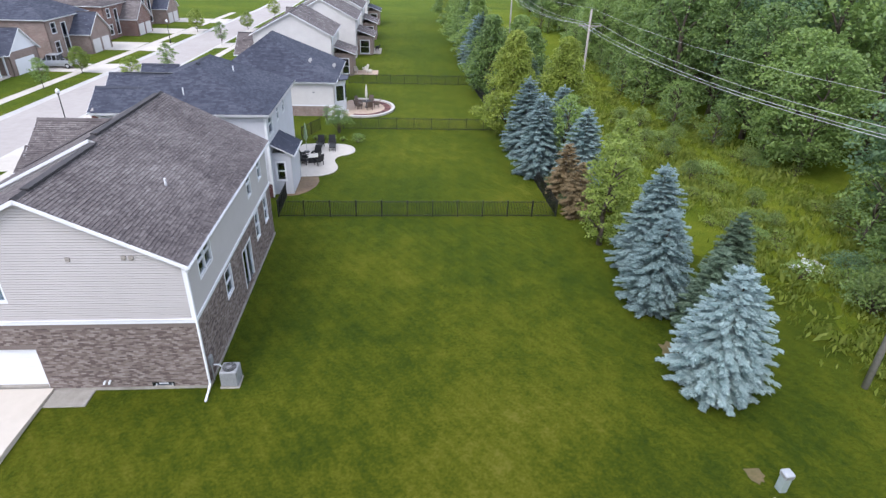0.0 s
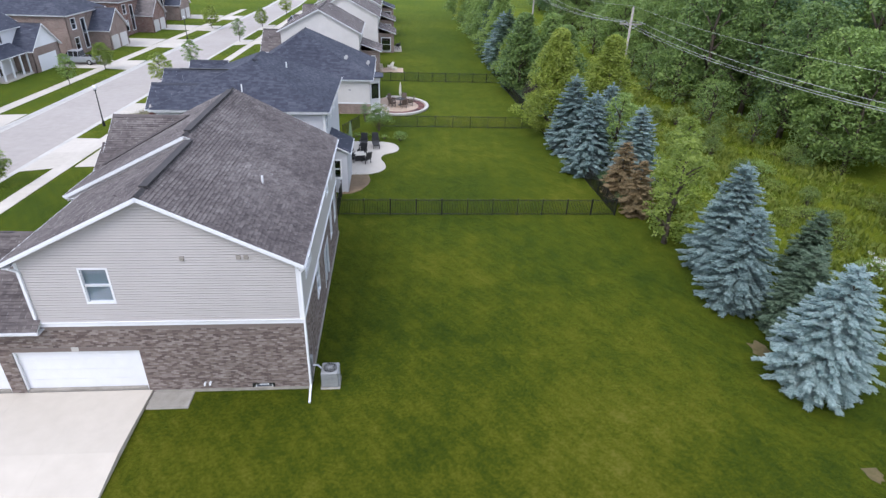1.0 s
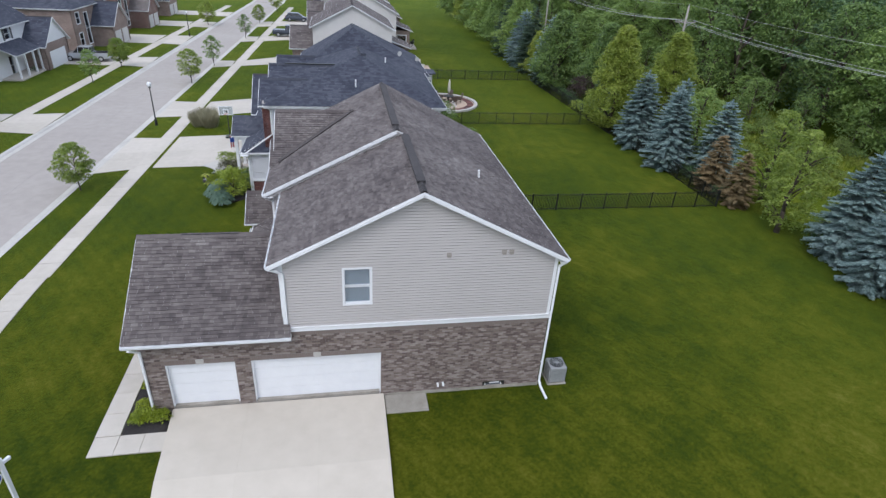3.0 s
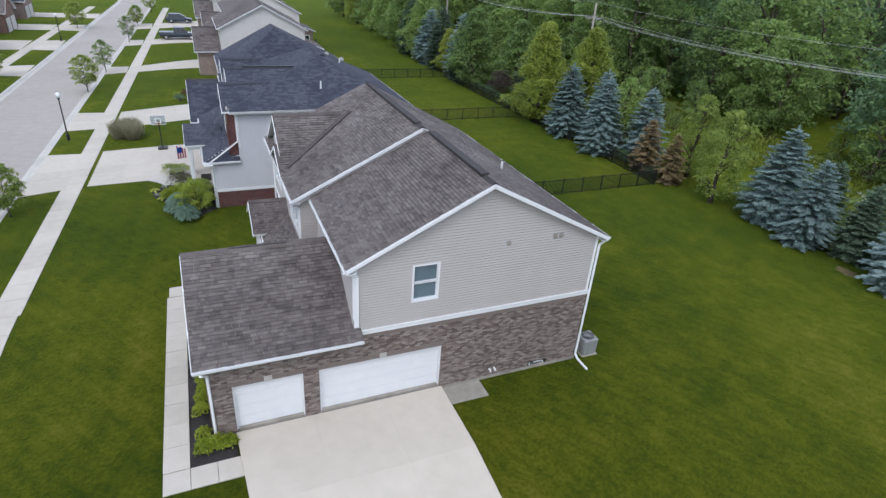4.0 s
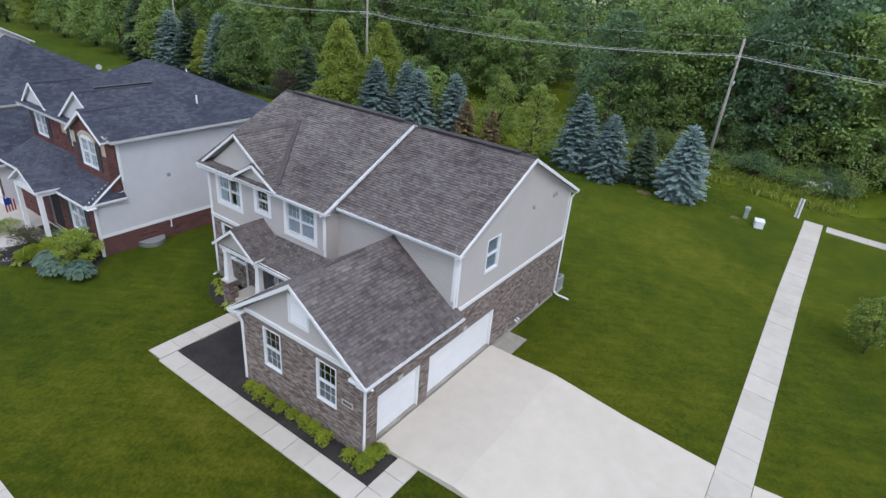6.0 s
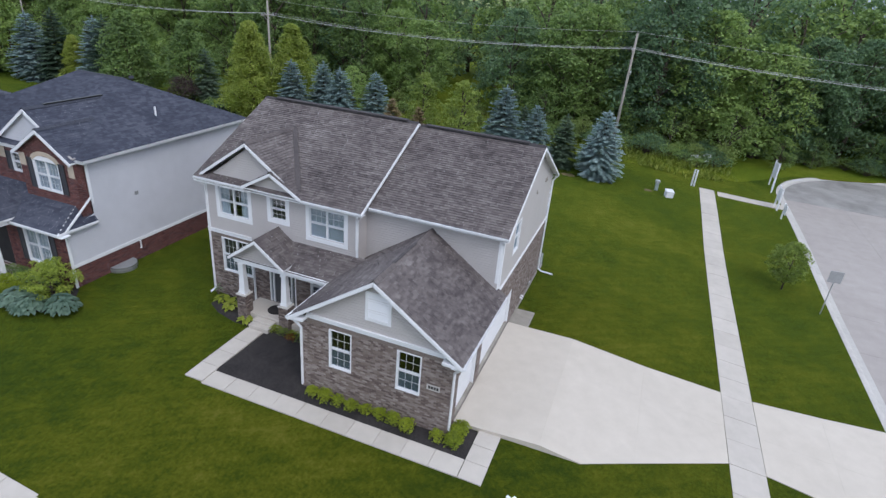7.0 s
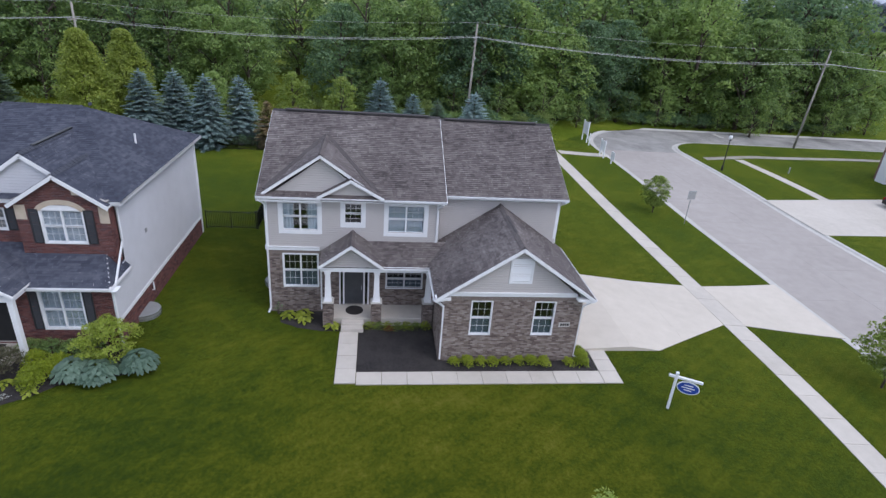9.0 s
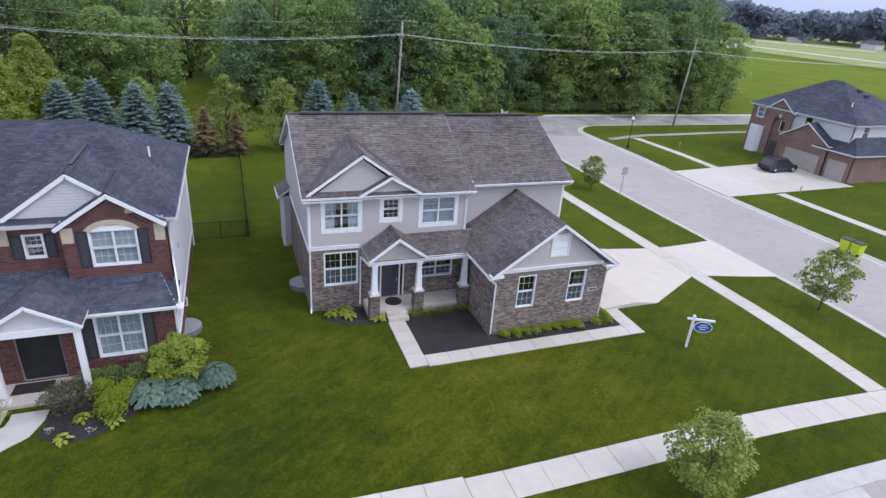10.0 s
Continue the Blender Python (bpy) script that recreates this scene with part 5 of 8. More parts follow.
def shutters(top, F, u0, u1, z0, z1, w=0.42):
    for a, b in ((u0 - w - 0.05, u0 - 0.07), (u1 + 0.07, u1 + w + 0.05)):
        bm = ring(B(), F, a, b, z0 - 0.04, z1 + 0.04, 0.06, 0.0, 0.05)
        prev = None
        n = int((z1 - z0) / 0.09)
        for k in range(n):
            for z, d in ((z0 + 0.02 + (z1 - z0 - 0.04) * k / n, 0.045), (z0 + 0.02 + (z1 - z0 - 0.04) * (k + 0.85) / n, 0.015)):
                y = [bm.verts.new(F(a + 0.05, z, d)), bm.verts.new(F(b - 0.05, z, d))]
                if prev:
                    bm.faces.new((prev[0], prev[1], y[1], y[0]))
                prev = y
        part("shutter", bm, SHUTTER, top, "black louvred shutter")


# --- the brick-fronted house next door
nb = thing("house", "two-storey house with red brick front, pale siding and charcoal roof", "house")
nx0, nx1, ny0, ny1 = -5.75, 5.5, 20.8, 31.4
S2 = Face((0, ny0, 0), (1, 0, 0))
W2 = Face((nx0, 0, 0), (0, -1, 0))
FX = -7.45  # lower front
L2 = Face((FX, 0, 0), (0, -1, 0))
E2 = Face((nx1, 0, 0), (0, 1, 0))
part("brick_wall", wall_core(B(), S2, FX, nx1, -0.5, 0.95), PALEMORTAR, nb)
bricks("bricks", S2, rect(FX, nx1, -0.3, 0.93), [], nb, REDBRICK, rnd)
part("band", block(B(), S2, FX - 0.02, nx1 + 0.04, 0.94, 1.12, 0.0, 0.06), WHITE, nb)
part("wall", wall_core(B(), S2, nx0, nx1, 0.95, 6.4), SIDING2, nb)
part("siding", siding(B(), S2, [(FX, 1.12), (nx1, 1.12), (nx1, 6.4), (nx0, 6.4), (nx0, 3.4), (FX, 2.9)], [], 0.115), SIDING2, nb)
part("wall", wall_core(B(), S2, FX, nx0, 0.95, 2.9), SIDING2, nb)
NB_E_UP = [(21.6, 22.9, 4.4, 5.9), (24.6, 25.4, 4.7, 5.8), (27.0, 27.8, 4.7, 5.8)]
NB_E_LOW = [(25.6, 27.2, 1.2, 2.9)]
part("wall", wall_core(B(), E2, ny0, ny1, -0.4, 6.4, NB_E_UP + NB_E_LOW), SIDING2, nb)
part("siding", siding(B(), E2, rect(ny0, ny1, 0.3, 6.4), NB_E_UP + NB_E_LOW, 0.13), SIDING2, nb)
for h in NB_E_UP + NB_E_LOW:
    window(nb, E2, *h, 1, False, 0.09)
part("wall", wall_core(B(), Face((0, ny1, 0), (-1, 0, 0)), -nx1, -nx0, 0, 6.4), SIDING2, nb)
W2H = [(-26.0, -25.38, 4.74, 5.68), (-30.6, -29.2, 4.5, 5.85)]
part("brick_wall", wall_core(B(), W2, -ny1, -ny0, 2.9, 6.4, W2H), PALEMORTAR, nb)
bricks("bricks", W2, rect(-ny1, -24.5, 3.0, 6.02), W2H, nb, REDBRICK, rnd)
# the brick bay under the front gable
BX = -6.29
WB = Face((BX, 0, 0), (0, -1, 0))
WBH = (-23.6, -21.95, 4.40, 5.9)
part("brick_wall", wall_core(B(), WB, -24.58, -20.86, 3.2, 6.3, [WBH], 0.2), PALEMORTAR, nb)
part("brick_wall", gable_core(B(), WB, [(-24.58, 6.3), (-20.86, 6.3), (-22.74, 7.36)], 0.12), PALEMORTAR, nb)
bricks("bricks", WB, [(-24.59, 3.25), (-20.85, 3.25), (-20.85, 6.2), (-22.74, 7.36), (-24.59, 6.2)], [(WBH[0], WBH[1], 4.38, 6.1)], nb, REDBRICK, rnd)
for y, u in ((20.86, (1, 0, 0)), (24.58, (-1, 0, 0))):
    F = Face((BX if y < 22 else -5.76, y, 0), u)
    part("brick_wall", wall_core(B(), F, 0, 0.52, 3.2, 6.35, (), 0.1), PALEMORTAR, nb)
    bricks("bricks", F, rect(0.0, 0.52, 3.25, 6.3), [], nb, REDBRICK, rnd)
for F, h, n in ((WB, WBH, 2), (W2, W2H[0], 1), (W2, W2H[1], 2)):
    window(nb, F, *h, n, True, 0.06, "blind" if n == 2 else "")
    shutters(nb, F, *h)
# pale stone arch and blocks
bm = B()
arcp = [(-22.775 + 1.10 * math.cos(a), 5.66 + 0.72 * math.sin(a)) for a in (math.pi * (0.12 + 0.76 * k / 12) for k in range(13))]
inn = [(-22.775 + 0.88 * math.cos(a), 5.66 + 0.50 * math.sin(a)) for a in (math.pi * (0.12 + 0.76 * k / 12) for k in range(13))]
for (a, b), (c, d) in zip(zip(arcp, arcp[1:]), zip(inn, inn[1:])):
    vs = [bm.verts.new(WB(u, z, k)) for k in (0.0, 0.045) for u, z in (a, b, d, c)]
    for q in ((4, 5, 6, 7), (0, 1, 5, 4), (1, 2, 6, 5), (2, 3, 7, 6), (3, 0, 4, 7)):
        bm.faces.new([vs[i] for i in q])
bmesh.ops.recalc_face_normals(bm, faces=bm.faces)
STONE = mottled("tan_limestone", (0.40, 0.33, 0.25), (0.52, 0.45, 0.36), 5, 0.85)
part("arch", bm, STONE, nb, "tan limestone window arch")
for F, u0, u1, z0, z1 in ((WB, -24.58, -24.15, 5.45, 6.1), (WB, -21.25, -20.86, 5.35, 6.1), (W2, -27.1, -26.5, 5.3, 5.95), (WB, -22.2, -21.95, 6.6, 6.82)):
    part("stone_block", block(B(), F, u0, u1, z0, z1, 0.0, 0.03), STONE, nb, "tan limestone block")
part("arch_fill", block(B(), WB, WBH[0], WBH[1], 5.9, 6.12, -0.05, 0.02), WHITE, nb)
# lower front
L2H = [(-23.75, -22.08, 0.76, 2.62), (-26.6, -25.1, 0.0, 2.3)]
part("brick_wall", wall_core(B(), L2, -31.4, -ny0, -0.5, 3.1, L2H), PALEMORTAR, nb)
bricks("bricks", L2, rect(-31.4, -ny0, -0.35, 3.08), L2H, nb, REDBRICK, rnd)
window(nb, L2, *L2H[0], 2, True, 0.07, "blind")
shutters(nb, L2, *L2H[0])
part("front_door", block(B(), L2, -26.6, -25.1, 0.0, 2.3, -0.2, -0.12), DARK, nb, "dark front door in the porch")
part("corner_board", block(B(), S2, nx0, nx0 + 0.12, 3.9, 6.25, 0.0, 0.03), WHITE, nb)
part("corner_board", block(B(), S2, nx1 - 0.12, nx1, 1.1, 6.4, 0.0, 0.03), WHITE, nb)
part("corner_board", block(B(), S2, FX - 0.02, FX + 0.12, -0.2, 2.9, 0.0, 0.03), WHITE, nb)
hip(nb, nx0, nx1, ny0, ny1, 6.30, 2.66, SHINGLE2, 0.4, 0.31, 0.145, 51, ((0.2, 24.2), (0.2, 27.9)))
for y, half, zt, zb, xf, xb, sd, wl in ((24.1, 2.6, 8.22, 6.36, -5.98, -1.5, 61, SIDING2), (22.74, 1.98, 7.52, 6.20, -6.52, -3.3, 65, None), (29.9, 1.6, 7.75, 6.42, -6.0, -3.0, 68, SIDING2)):
    for s in (-1, 1):
        pts = [(xf, y + s * half, zb), (xb, y + s * half, zb), (xb, y, zt), (xf, y, zt)]
        roof_plane(nb, pts if s < 0 else pts[::-1], WHITE, SHINGLE2, 0.1, 0.31, 0.145, sd + s)
        trim_board(nb, (xf - 0.012, y + s * (half + 0.02), zb - 0.12), (xf - 0.012, y, zt - 0.1), 0.15, 0.03, "rake_board")
    ridge_cap(nb, (xf, y, zt + 0.01), (xb, y, zt + 0.01), RIDGECAP2)
    if y == 24.1:
        part("ridge_vent", bar(B(), (xf + 1.1, y, zt + 0.07), (xb, y, zt + 0.07), 0.16, 0.05), BLACK, nb, "black ridge vent strip")
    if wl:
        F = Face((xf + 0.16, 0, 0), (0, -1, 0))
        part("gable_wall", gable_core(B(), F, [(-y - half + 0.15, zb), (-y + half - 0.15, zb), (-y, zt - 0.12)], 0.1), wl, nb)
        part("siding", siding(B(), F, [(-y - half + 0.15, zb), (-y + half - 0.15, zb), (-y, zt - 0.12)], [], 0.13), wl, nb)
# skirt roof over the lower front, porch gable and column
roof_plane(nb, [(-7.95, 31.4, 3.05), (-7.95, 20.6, 3.05), (nx0 + 0.02, 21.5, 4.15), (nx0 + 0.02, 31.4, 4.15)], WHITE, SHINGLE2, 0.1, 0.31, 0.145, 71)
roof_plane(nb, [(-7.95, 20.6, 3.05), (nx0 + 0.02, 20.6, 3.05), (nx0 + 0.02, 21.5, 4.15)], WHITE, SHINGLE2, 0.1, 0.31, 0.145, 73)
gutter(nb, (-7.95, 31.4, 3.02), (-7.95, 20.6, 3.02), (-1, 0, 0))
gutter(nb, (-7.95, 20.6, 3.02), (nx0, 20.6, 3.02), (0, -1, 0))
part("soffit", box(B(), -7.95, 20.36, 2.87, FX, 31.4, 2.91), WHITE, nb)
for s in (-1, 1):
    pts = [(-9.0, 25.5 + s * 1.7, 3.2), (-6.6, 25.5 + s * 1.7, 3.2), (-6.6, 25.5, 4.22), (-9.0, 25.5, 4.22)]
    roof_plane(nb, pts if s < 0 else pts[::-1], WHITE, SHINGLE2, 0.1, 0.31, 0.145, 75 + s)
    trim_board(nb, (-9.01, 25.5 + s * 1.72, 3.1), (-9.01, 25.5, 4.13), 0.12, 0.03, "rake_board")
PG = Face((-8.75, 0, 0), (0, -1, 0))
part("gable_wall", gable_core(B(), PG, [(-27.05, 3.1), (-23.95, 3.1), (-25.5, 4.08)], 0.1), SIDING2, nb)
part("porch_beam", box(box(B(), -8.85, 23.95, 2.85, -8.65, 27.05, 3.1), -8.65, 23.95, 2.85, FX, 24.15, 3.1), WHITE, nb)
for y in (24.08, 26.92):
    part("column", box(box(B(), -8.85, y - 0.11, -0.2, -8.63, y + 0.11, 2.85, 0.01), -8.9, y - 0.16, -0.2, -8.58, y + 0.16, 0.1, 0.01), WHITE, nb, "white square porch column")
part("porch_floor", box(B(), -9.0, 24.6, -0.5, FX - 0.02, 28.0, -0.02, 0.02), CONCRETE, nb)
part("doormat", box(B(), -8.3, 25.5, -0.018, -7.6, 26.9, 0.0), MULCH, nb, "dark doormat")
# garage wing at the far end of the front
walls(nb, -8.2, -5.0, 31.42, 37.6, -0.4, 3.0, {"S": SIDING2, "E": SIDING2, "N": SIDING2, "W": FARRED}, skin={"S": "siding"})
gable(nb, -8.2, -5.0, 31.42, 37.6, 3.0, 2.3, "x", SHINGLE2, SIDING2, seed=81)
part("garage_door", block(B(), Face((-8.2, 0, 0), (0, -1, 0)), -36.8, -31.9, -0.2, 2.1, 0.0, 0.04), WHITE, nb, "white sectional garage door")
# bump-out at the back
walls(nb, 5.45, 6.9, 21.5, 24.6, -0.4, 3.1, SIDING2, {"S": [(5.8, 6.4, 1.0, 2.4)]}, {"S": "siding", "E": "siding"})
roof_plane(nb, [(7.2, 21.2, 3.05), (7.2, 24.9, 3.05), (5.5, 24.9, 3.9), (5.5, 21.2, 3.9)], WHITE, SHINGLE2, 0.1, 0.31, 0.145, 85)
gutter(nb, (7.2, 21.2, 3.02), (7.2, 24.9, 3.02), (1, 0, 0))
downspout(nb, [(7.2, 24.8, 2.95), (6.95, 24.65, 2.7), (6.95, 24.65, 0.0)])
downspout(nb, [(nx0 - 0.35, 20.45, 6.25), (nx0 - 0.02, 20.74, 5.95), (nx0 - 0.02, 20.74, 4.3), (-7.6, 20.5, 3.05), (FX - 0.03, 20.72, 2.6), (FX - 0.03, 20.72, -0.1)])
downspout(nb, [(nx1 + 0.35, 20.45, 6.25), (nx1 + 0.04, 20.74, 5.95), (nx1 + 0.04, 20.74, -0.1)])
for x, y, z in ((-0.16, 21.8, 7.35), (2.2, 26.5, 8.0)):
    part("vent_pipe", tube(B(), [(x, y, z - 0.2), (x, y, z + 0.42)], 0.05, 10), WHITE, nb, "white roof vent pipe")
part("roof_vent", box(B(), 0.3, 24.0, 8.95, 0.65, 23.95, 9.12, 0.03), RIDGECAP2, nb)
part("wall_vent", block(B(), S2, -3.2, -3.0, 3.6, 3.8, 0.0, 0.06), GREYPLASTIC, nb)
part("pipe", tube(B(), [(-3.4, ny0, 0.5), (-3.4, ny0 - 0.12, 0.5), (-3.4, ny0 - 0.12, 0.95)], 0.04, 8), WHITE, nb)

# --- the low hip-roofed house behind
h3 = thing("house", "low house with pale siding, brick base and charcoal hip roof", "house", (0, 0.9, 0), size=0.945)
walls(h3, -5.5, 8.3, 45.0, 57.5, -0.4, 3.75, SIDING3, {"E": [(51.5, 52.5, 1.3, 2.9), (54.5, 56, 1.3, 2.9)]}, {"S": "siding", "E": "siding"})
part("brick_base", box(B(), -5.53, 44.96, -0.4, 8.33, 57.54, 1.0), FARBROWN, h3)
part("band", box(B(), -5.56, 44.93, 1.0, 8.36, 57.57, 1.12), WHITE, h3)
hip(h3, -5.5, 8.3, 45.0, 57.5, 3.8, 4.25, SHINGLE2, 0.4, 0.45, 0.2, 91, ((0.4, 49.6), (0.4, 53.2)))
bay = [(8.3, 46.6), (9.4, 47.2), (9.4, 48.9), (8.3, 49.5)]
part("bay_window", prism(B(), bay, -0.3, 3.6), WHITE, h3, "white bay window")
for (xa, ya), (xb, yb) in zip(bay, bay[1:]):
    F = Face((xa, ya, 0), (xb - xa, yb - ya, 0))
    L = math.hypot(xb - xa, yb - ya)
    part("pane", block(B(), F, 0.18, L - 0.18, 1.2, 2.9, 0.003, 0.02), GLASS, h3)
    part("backing", block(B(), F, 0.16, L - 0.16, 1.18, 2.92, 0.001, 0.002), DARK, h3)
part("roof", prism(B(), [(8.2, 46.2), (9.8, 47.0), (9.8, 49.1), (8.2, 49.9)], 3.6, 3.72), SHINGLE2, h3)
part("wall_vent", block(B(), Face((0, 45.0, 0), (1, 0, 0)), 5.9, 6.15, 2.5, 2.65, 0.0, 0.06), GREYPLASTIC, h3)
for x, y, z in ((5.6, 47.5, 5.7), (8.0, 50.5, 4.6)):
    dsh = part("satellite_dish", tube(tube(B(), [(x, y, z - 0.7), (x, y, z)], 0.03, 6), [(x, y - 0.02, z), (x - 0.03, y - 0.07, z + 0.03)], [0.2, 0.27], 14), GREYPLASTIC, h3, "grey satellite dish")

# --- beige gabled houses further on
for (x0, x1, y0, y1, ev, ri), sh, lab in (((-4.4, 5.85, 61.5, 72.5, 5.85, 2.65), SHINGLE, "two-storey beige house with a brown gable roof"), ((-2.8, 8.0, 78.2, 90.0, 6.0, 2.8), SHINGLE, "two-storey beige house with brick below and a brown roof"), ((-3.5, 8.0, 95, 107, 6.0, 3.0), SHINGLE, "far beige house with a brown gable roof"), ((-3.0, 8.0, 116, 128, 6.0, 3.2), SHINGLE2, "far pale house with a dark roof")):
    t = thing("house", lab, "house")
    walls(t, x0, x1, y0, y1, -0.4, ev, SIDING3, {"E": [(y0 + 1.2, y0 + 2.2, 4.4, 5.6), (y0 + 6, y0 + 7.2, 4.4, 5.6), (y0 + 6, y0 + 7.2, 1.2, 2.6)], "W": [(-y1 + 2, -y1 + 3.4, 4.3, 5.6), (-y1 + 6, -y1 + 7.4, 4.3, 5.6)]}, {"S": "siding", "E": "siding"}, 0.2)
    gable(t, x0, x1, y0, y1, ev, ri, "y", sh, SIDING3, tab=0.6, course=0.28, seed=int(y0))
    # rear wing and front garage
    walls(t, x1 - 0.05, x1 + 2.6, y0 + 3.2, y1 - 2.5, -0.4, 2.9, FARBROWN, {"S": [(x1 + 0.5, x1 + 2.0, 0.1, 2.2)]})
    roof_plane(t, [(x1 + 3.0, y0 + 2.8, 2.9), (x1 + 3.0, y1 - 2.1, 2.9), (x1, y1 - 2.1, 3.9), (x1, y0 + 2.8, 3.9)], WHITE, sh, 0.12, 0.6, 0.28, 3)
    walls(t, x0 - 2.8, x0 + 0.05, y0 + 1.5, y0 + 8, -0.4, 3.0, FARBROWN)
    gable(t, x0 - 2.8, x0 + 0.05, y0 + 1.5, y0 + 8, 3.0, 2.2, "x", sh, SIDING3, tab=0.6, course=0.28, seed=int(y0) + 7)
    part("garage_door", block(B(), Face((x0 - 2.8, 0, 0), (0, -1, 0)), -y0 - 7.2, -y0 - 2.4, -0.2, 2.1, 0.0, 0.04), WHITE, t)

# --- houses across the street
wa = thing("house", "white-sided house with dark gables and a columned porch", "house", (0.35, 0.44, 0), size=0.932)
walls(wa, -52, -42.5, 56, 70, -0.8, 5.4, WHITE, {"E": [(57.2, 58.6, 3.6, 4.9), (60.4, 61.2, 3.8, 4.8), (63.0, 64.4, 3.6, 4.9), (57.6, 59.0, 0.3, 1.9), (62.4, 63.4, -0.5, 1.7)]}, {"E": "siding", "S": "siding"}, 0.2)
gable(wa, -52, -42.5, 56, 70, 5.4, 3.2, "y", SHINGLE2, WHITE, tab=0.6, course=0.28, seed=101)
gable(wa, -46, -42.2, 57, 60.4, 5.3, 1.6, "x", SHINGLE2, WHITE, tab=0.6, course=0.28, seed=103)
walls(wa, -47, -39.8, 66.2, 73.5, -0.8, 2.6, FARBROWN)
gable(wa, -47, -39.8, 66.2, 73.5, 2.6, 3.0, "x", SHINGLE2, WHITE, tab=0.6, course=0.28, seed=105)
part("garage_door", block(B(), Face((-39.8, 0, 0), (0, 1, 0)), 67.4, 72.2, -0.7, 1.5, 0.0, 0.04), WHITE, wa)
roof_plane(wa, [(-40.2, 59.6, 2.3), (-40.2, 66.4, 2.3), (-42.5, 66.4, 3.4), (-42.5, 59.6, 3.4)], WHITE, SHINGLE2, 0.12, 0.6, 0.28, 107)
for y in (59.9, 62.0, 64.2, 65.9):
    part("column", box(B(), -40.5, y - 0.1, -0.8, -40.3, y + 0.1, 2.2, 0.01), WHITE, wa)
part("porch_floor", box(B(), -42.5, 59.6, -0.9, -40.2, 66.2, -0.45), CONCRETE, wa)
for F, u0, u1, z0, z1 in ((Face((-42.5, 0, 0), (0, 1, 0)), 57.2, 58.6, 3.6, 4.9), (Face((-42.5, 0, 0), (0, 1, 0)), 63.0, 64.4, 3.6, 4.9)):
    shutters(wa, F, u0, u1, z0, z1)
for x0, x1, y0, y1, lab, m in ((-56, -40.5, 78.5, 92, "large brown brick house with tall arched entrance", FARBROWN), (-56, -40.8, 99, 112, "far reddish brick house with a brown roof", FARRED), (-56, -41.5, 118, 131, "far brick house across the street", FARBROWN), (-54, -41.5, 30, 44, "brick house across the street with a hip roof", FARBROWN)):
    t = thing("house", lab, "house", (0.35, 0.44, 0), size=0.932)
    walls(t, x0, x1, y0, y1, -0.8, 5.6, m, {"E": [(y0 + 1.5, y0 + 2.9, 3.3, 4.9), (y0 + 1.5, y0 + 2.9, 0.2, 2.0), (y0 + 4.6, y0 + 6.0, 0.0, 4.6)]})
    hip(t, x0, x1, y0, y1, 5.6, 3.6, SHINGLE2 if m is FARBROWN else SHINGLE, 0.4, 0.6, 0.28, int(y0))
    walls(t, x1 - 3, x1 + 3.2, y0 + 6.5, y0 + 14.0, -0.8, 2.8, m)
    gable(t, x1 - 3, x1 + 3.2, y0 + 6.5, y0 + 14.0, 2.8, 3.0, "x", SHINGLE2 if m is FARBROWN else SHINGLE, m, tab=0.6, course=0.28, seed=int(y0) + 3)
    for ya, yb in ((y0 + 7.2, y0 + 9.9), (y0 + 10.6, y0 + 13.3)):
        part("garage_door", block(B(), Face((x1 + 3.2, 0, 0), (0, 1, 0)), ya, yb, -0.6, 1.6, 0.0, 0.04), SIDING3, t)

# --- the red brick house across the side street
rb = thing("house", "large red brick house with charcoal hip roof and two garage doors", "house")
LV = -1.06
TANDOOR = mottled("tan_garage_door_paint", (0.32, 0.285, 0.26), (0.38, 0.345, 0.315), 2, 0.6)
walls(rb, 13.7, 27.7, -61.5, -48.6, LV - 0.3, 5.25, {"S": FARRED, "E": FARRED, "N": SIDING2, "W": SIDING2}, {"N": [(-19.9, -18.9, 3.7, 5.0)], "W": [(50.3, 51.3, 3.7, 5.0)]})
hip(rb, 13.7, 27.7, -61.5, -48.6, 5.3, 3.7, SHINGLE2, 0.42, 0.45, 0.2, 111, ((21.2, -55.0), (23.0, -55.0)))
east = side_face("N", 24.95, 27.72, -48.6, -48.4)[0]
part("brick_wall", wall_core(B(), east, -27.72, -24.95, LV - 0.3, 5.15, [(-26.8, -25.8, 3.7, 4.9)], 0.18), FARRED, rb)
window(rb, east, -26.8, -25.8, 3.7, 4.9, 1, False, 0.09)
# entrance wing with its tall arched recess
wing = side_face("N", 21.4, 24.95, -49.6, -48.2)[0]
part("brick_wall", wall_core(B(), wing, -24.95, -21.4, LV - 0.3, 5.2, [(-24.0, -22.2, LV, 4.3)], 0.2), FARRED, rb)
arch_pts = [(-24.0 + 0.9 * (1 - math.cos(math.pi * k / 12)), 3.45 + 0.82 * math.sin(math.pi * k / 12)) for k in range(13)]
part("arch", gable_core(B(), wing, arch_pts + [(-22.2, 4.36), (-24.0, 4.36)], 0.19), FARRED, rb)
part("keystone", block(B(), wing, -23.25, -22.95, 4.15, 4.62, 0.0, 0.05), KERB, rb)
deep = Face((0, -48.56, 0), (-1, 0, 0))
part("brick_wall", wall_core(B(), deep, -24.6, -21.6, LV - 0.3, 4.6, [], 0.03), FARRED, rb)
part("window", ring(B(), deep, -23.05, -22.25, 2.5, 3.9, 0.07, 0.0, 0.05), WHITE, rb)
part("pane", block(B(), deep, -22.98, -22.32, 2.57, 3.83, 0.0, 0.02), DARK, rb)
part("door", block(B(), deep, -23.8, -22.8, LV + 0.1, LV + 2.2, 0.0, 0.05), DOORGREY, rb)
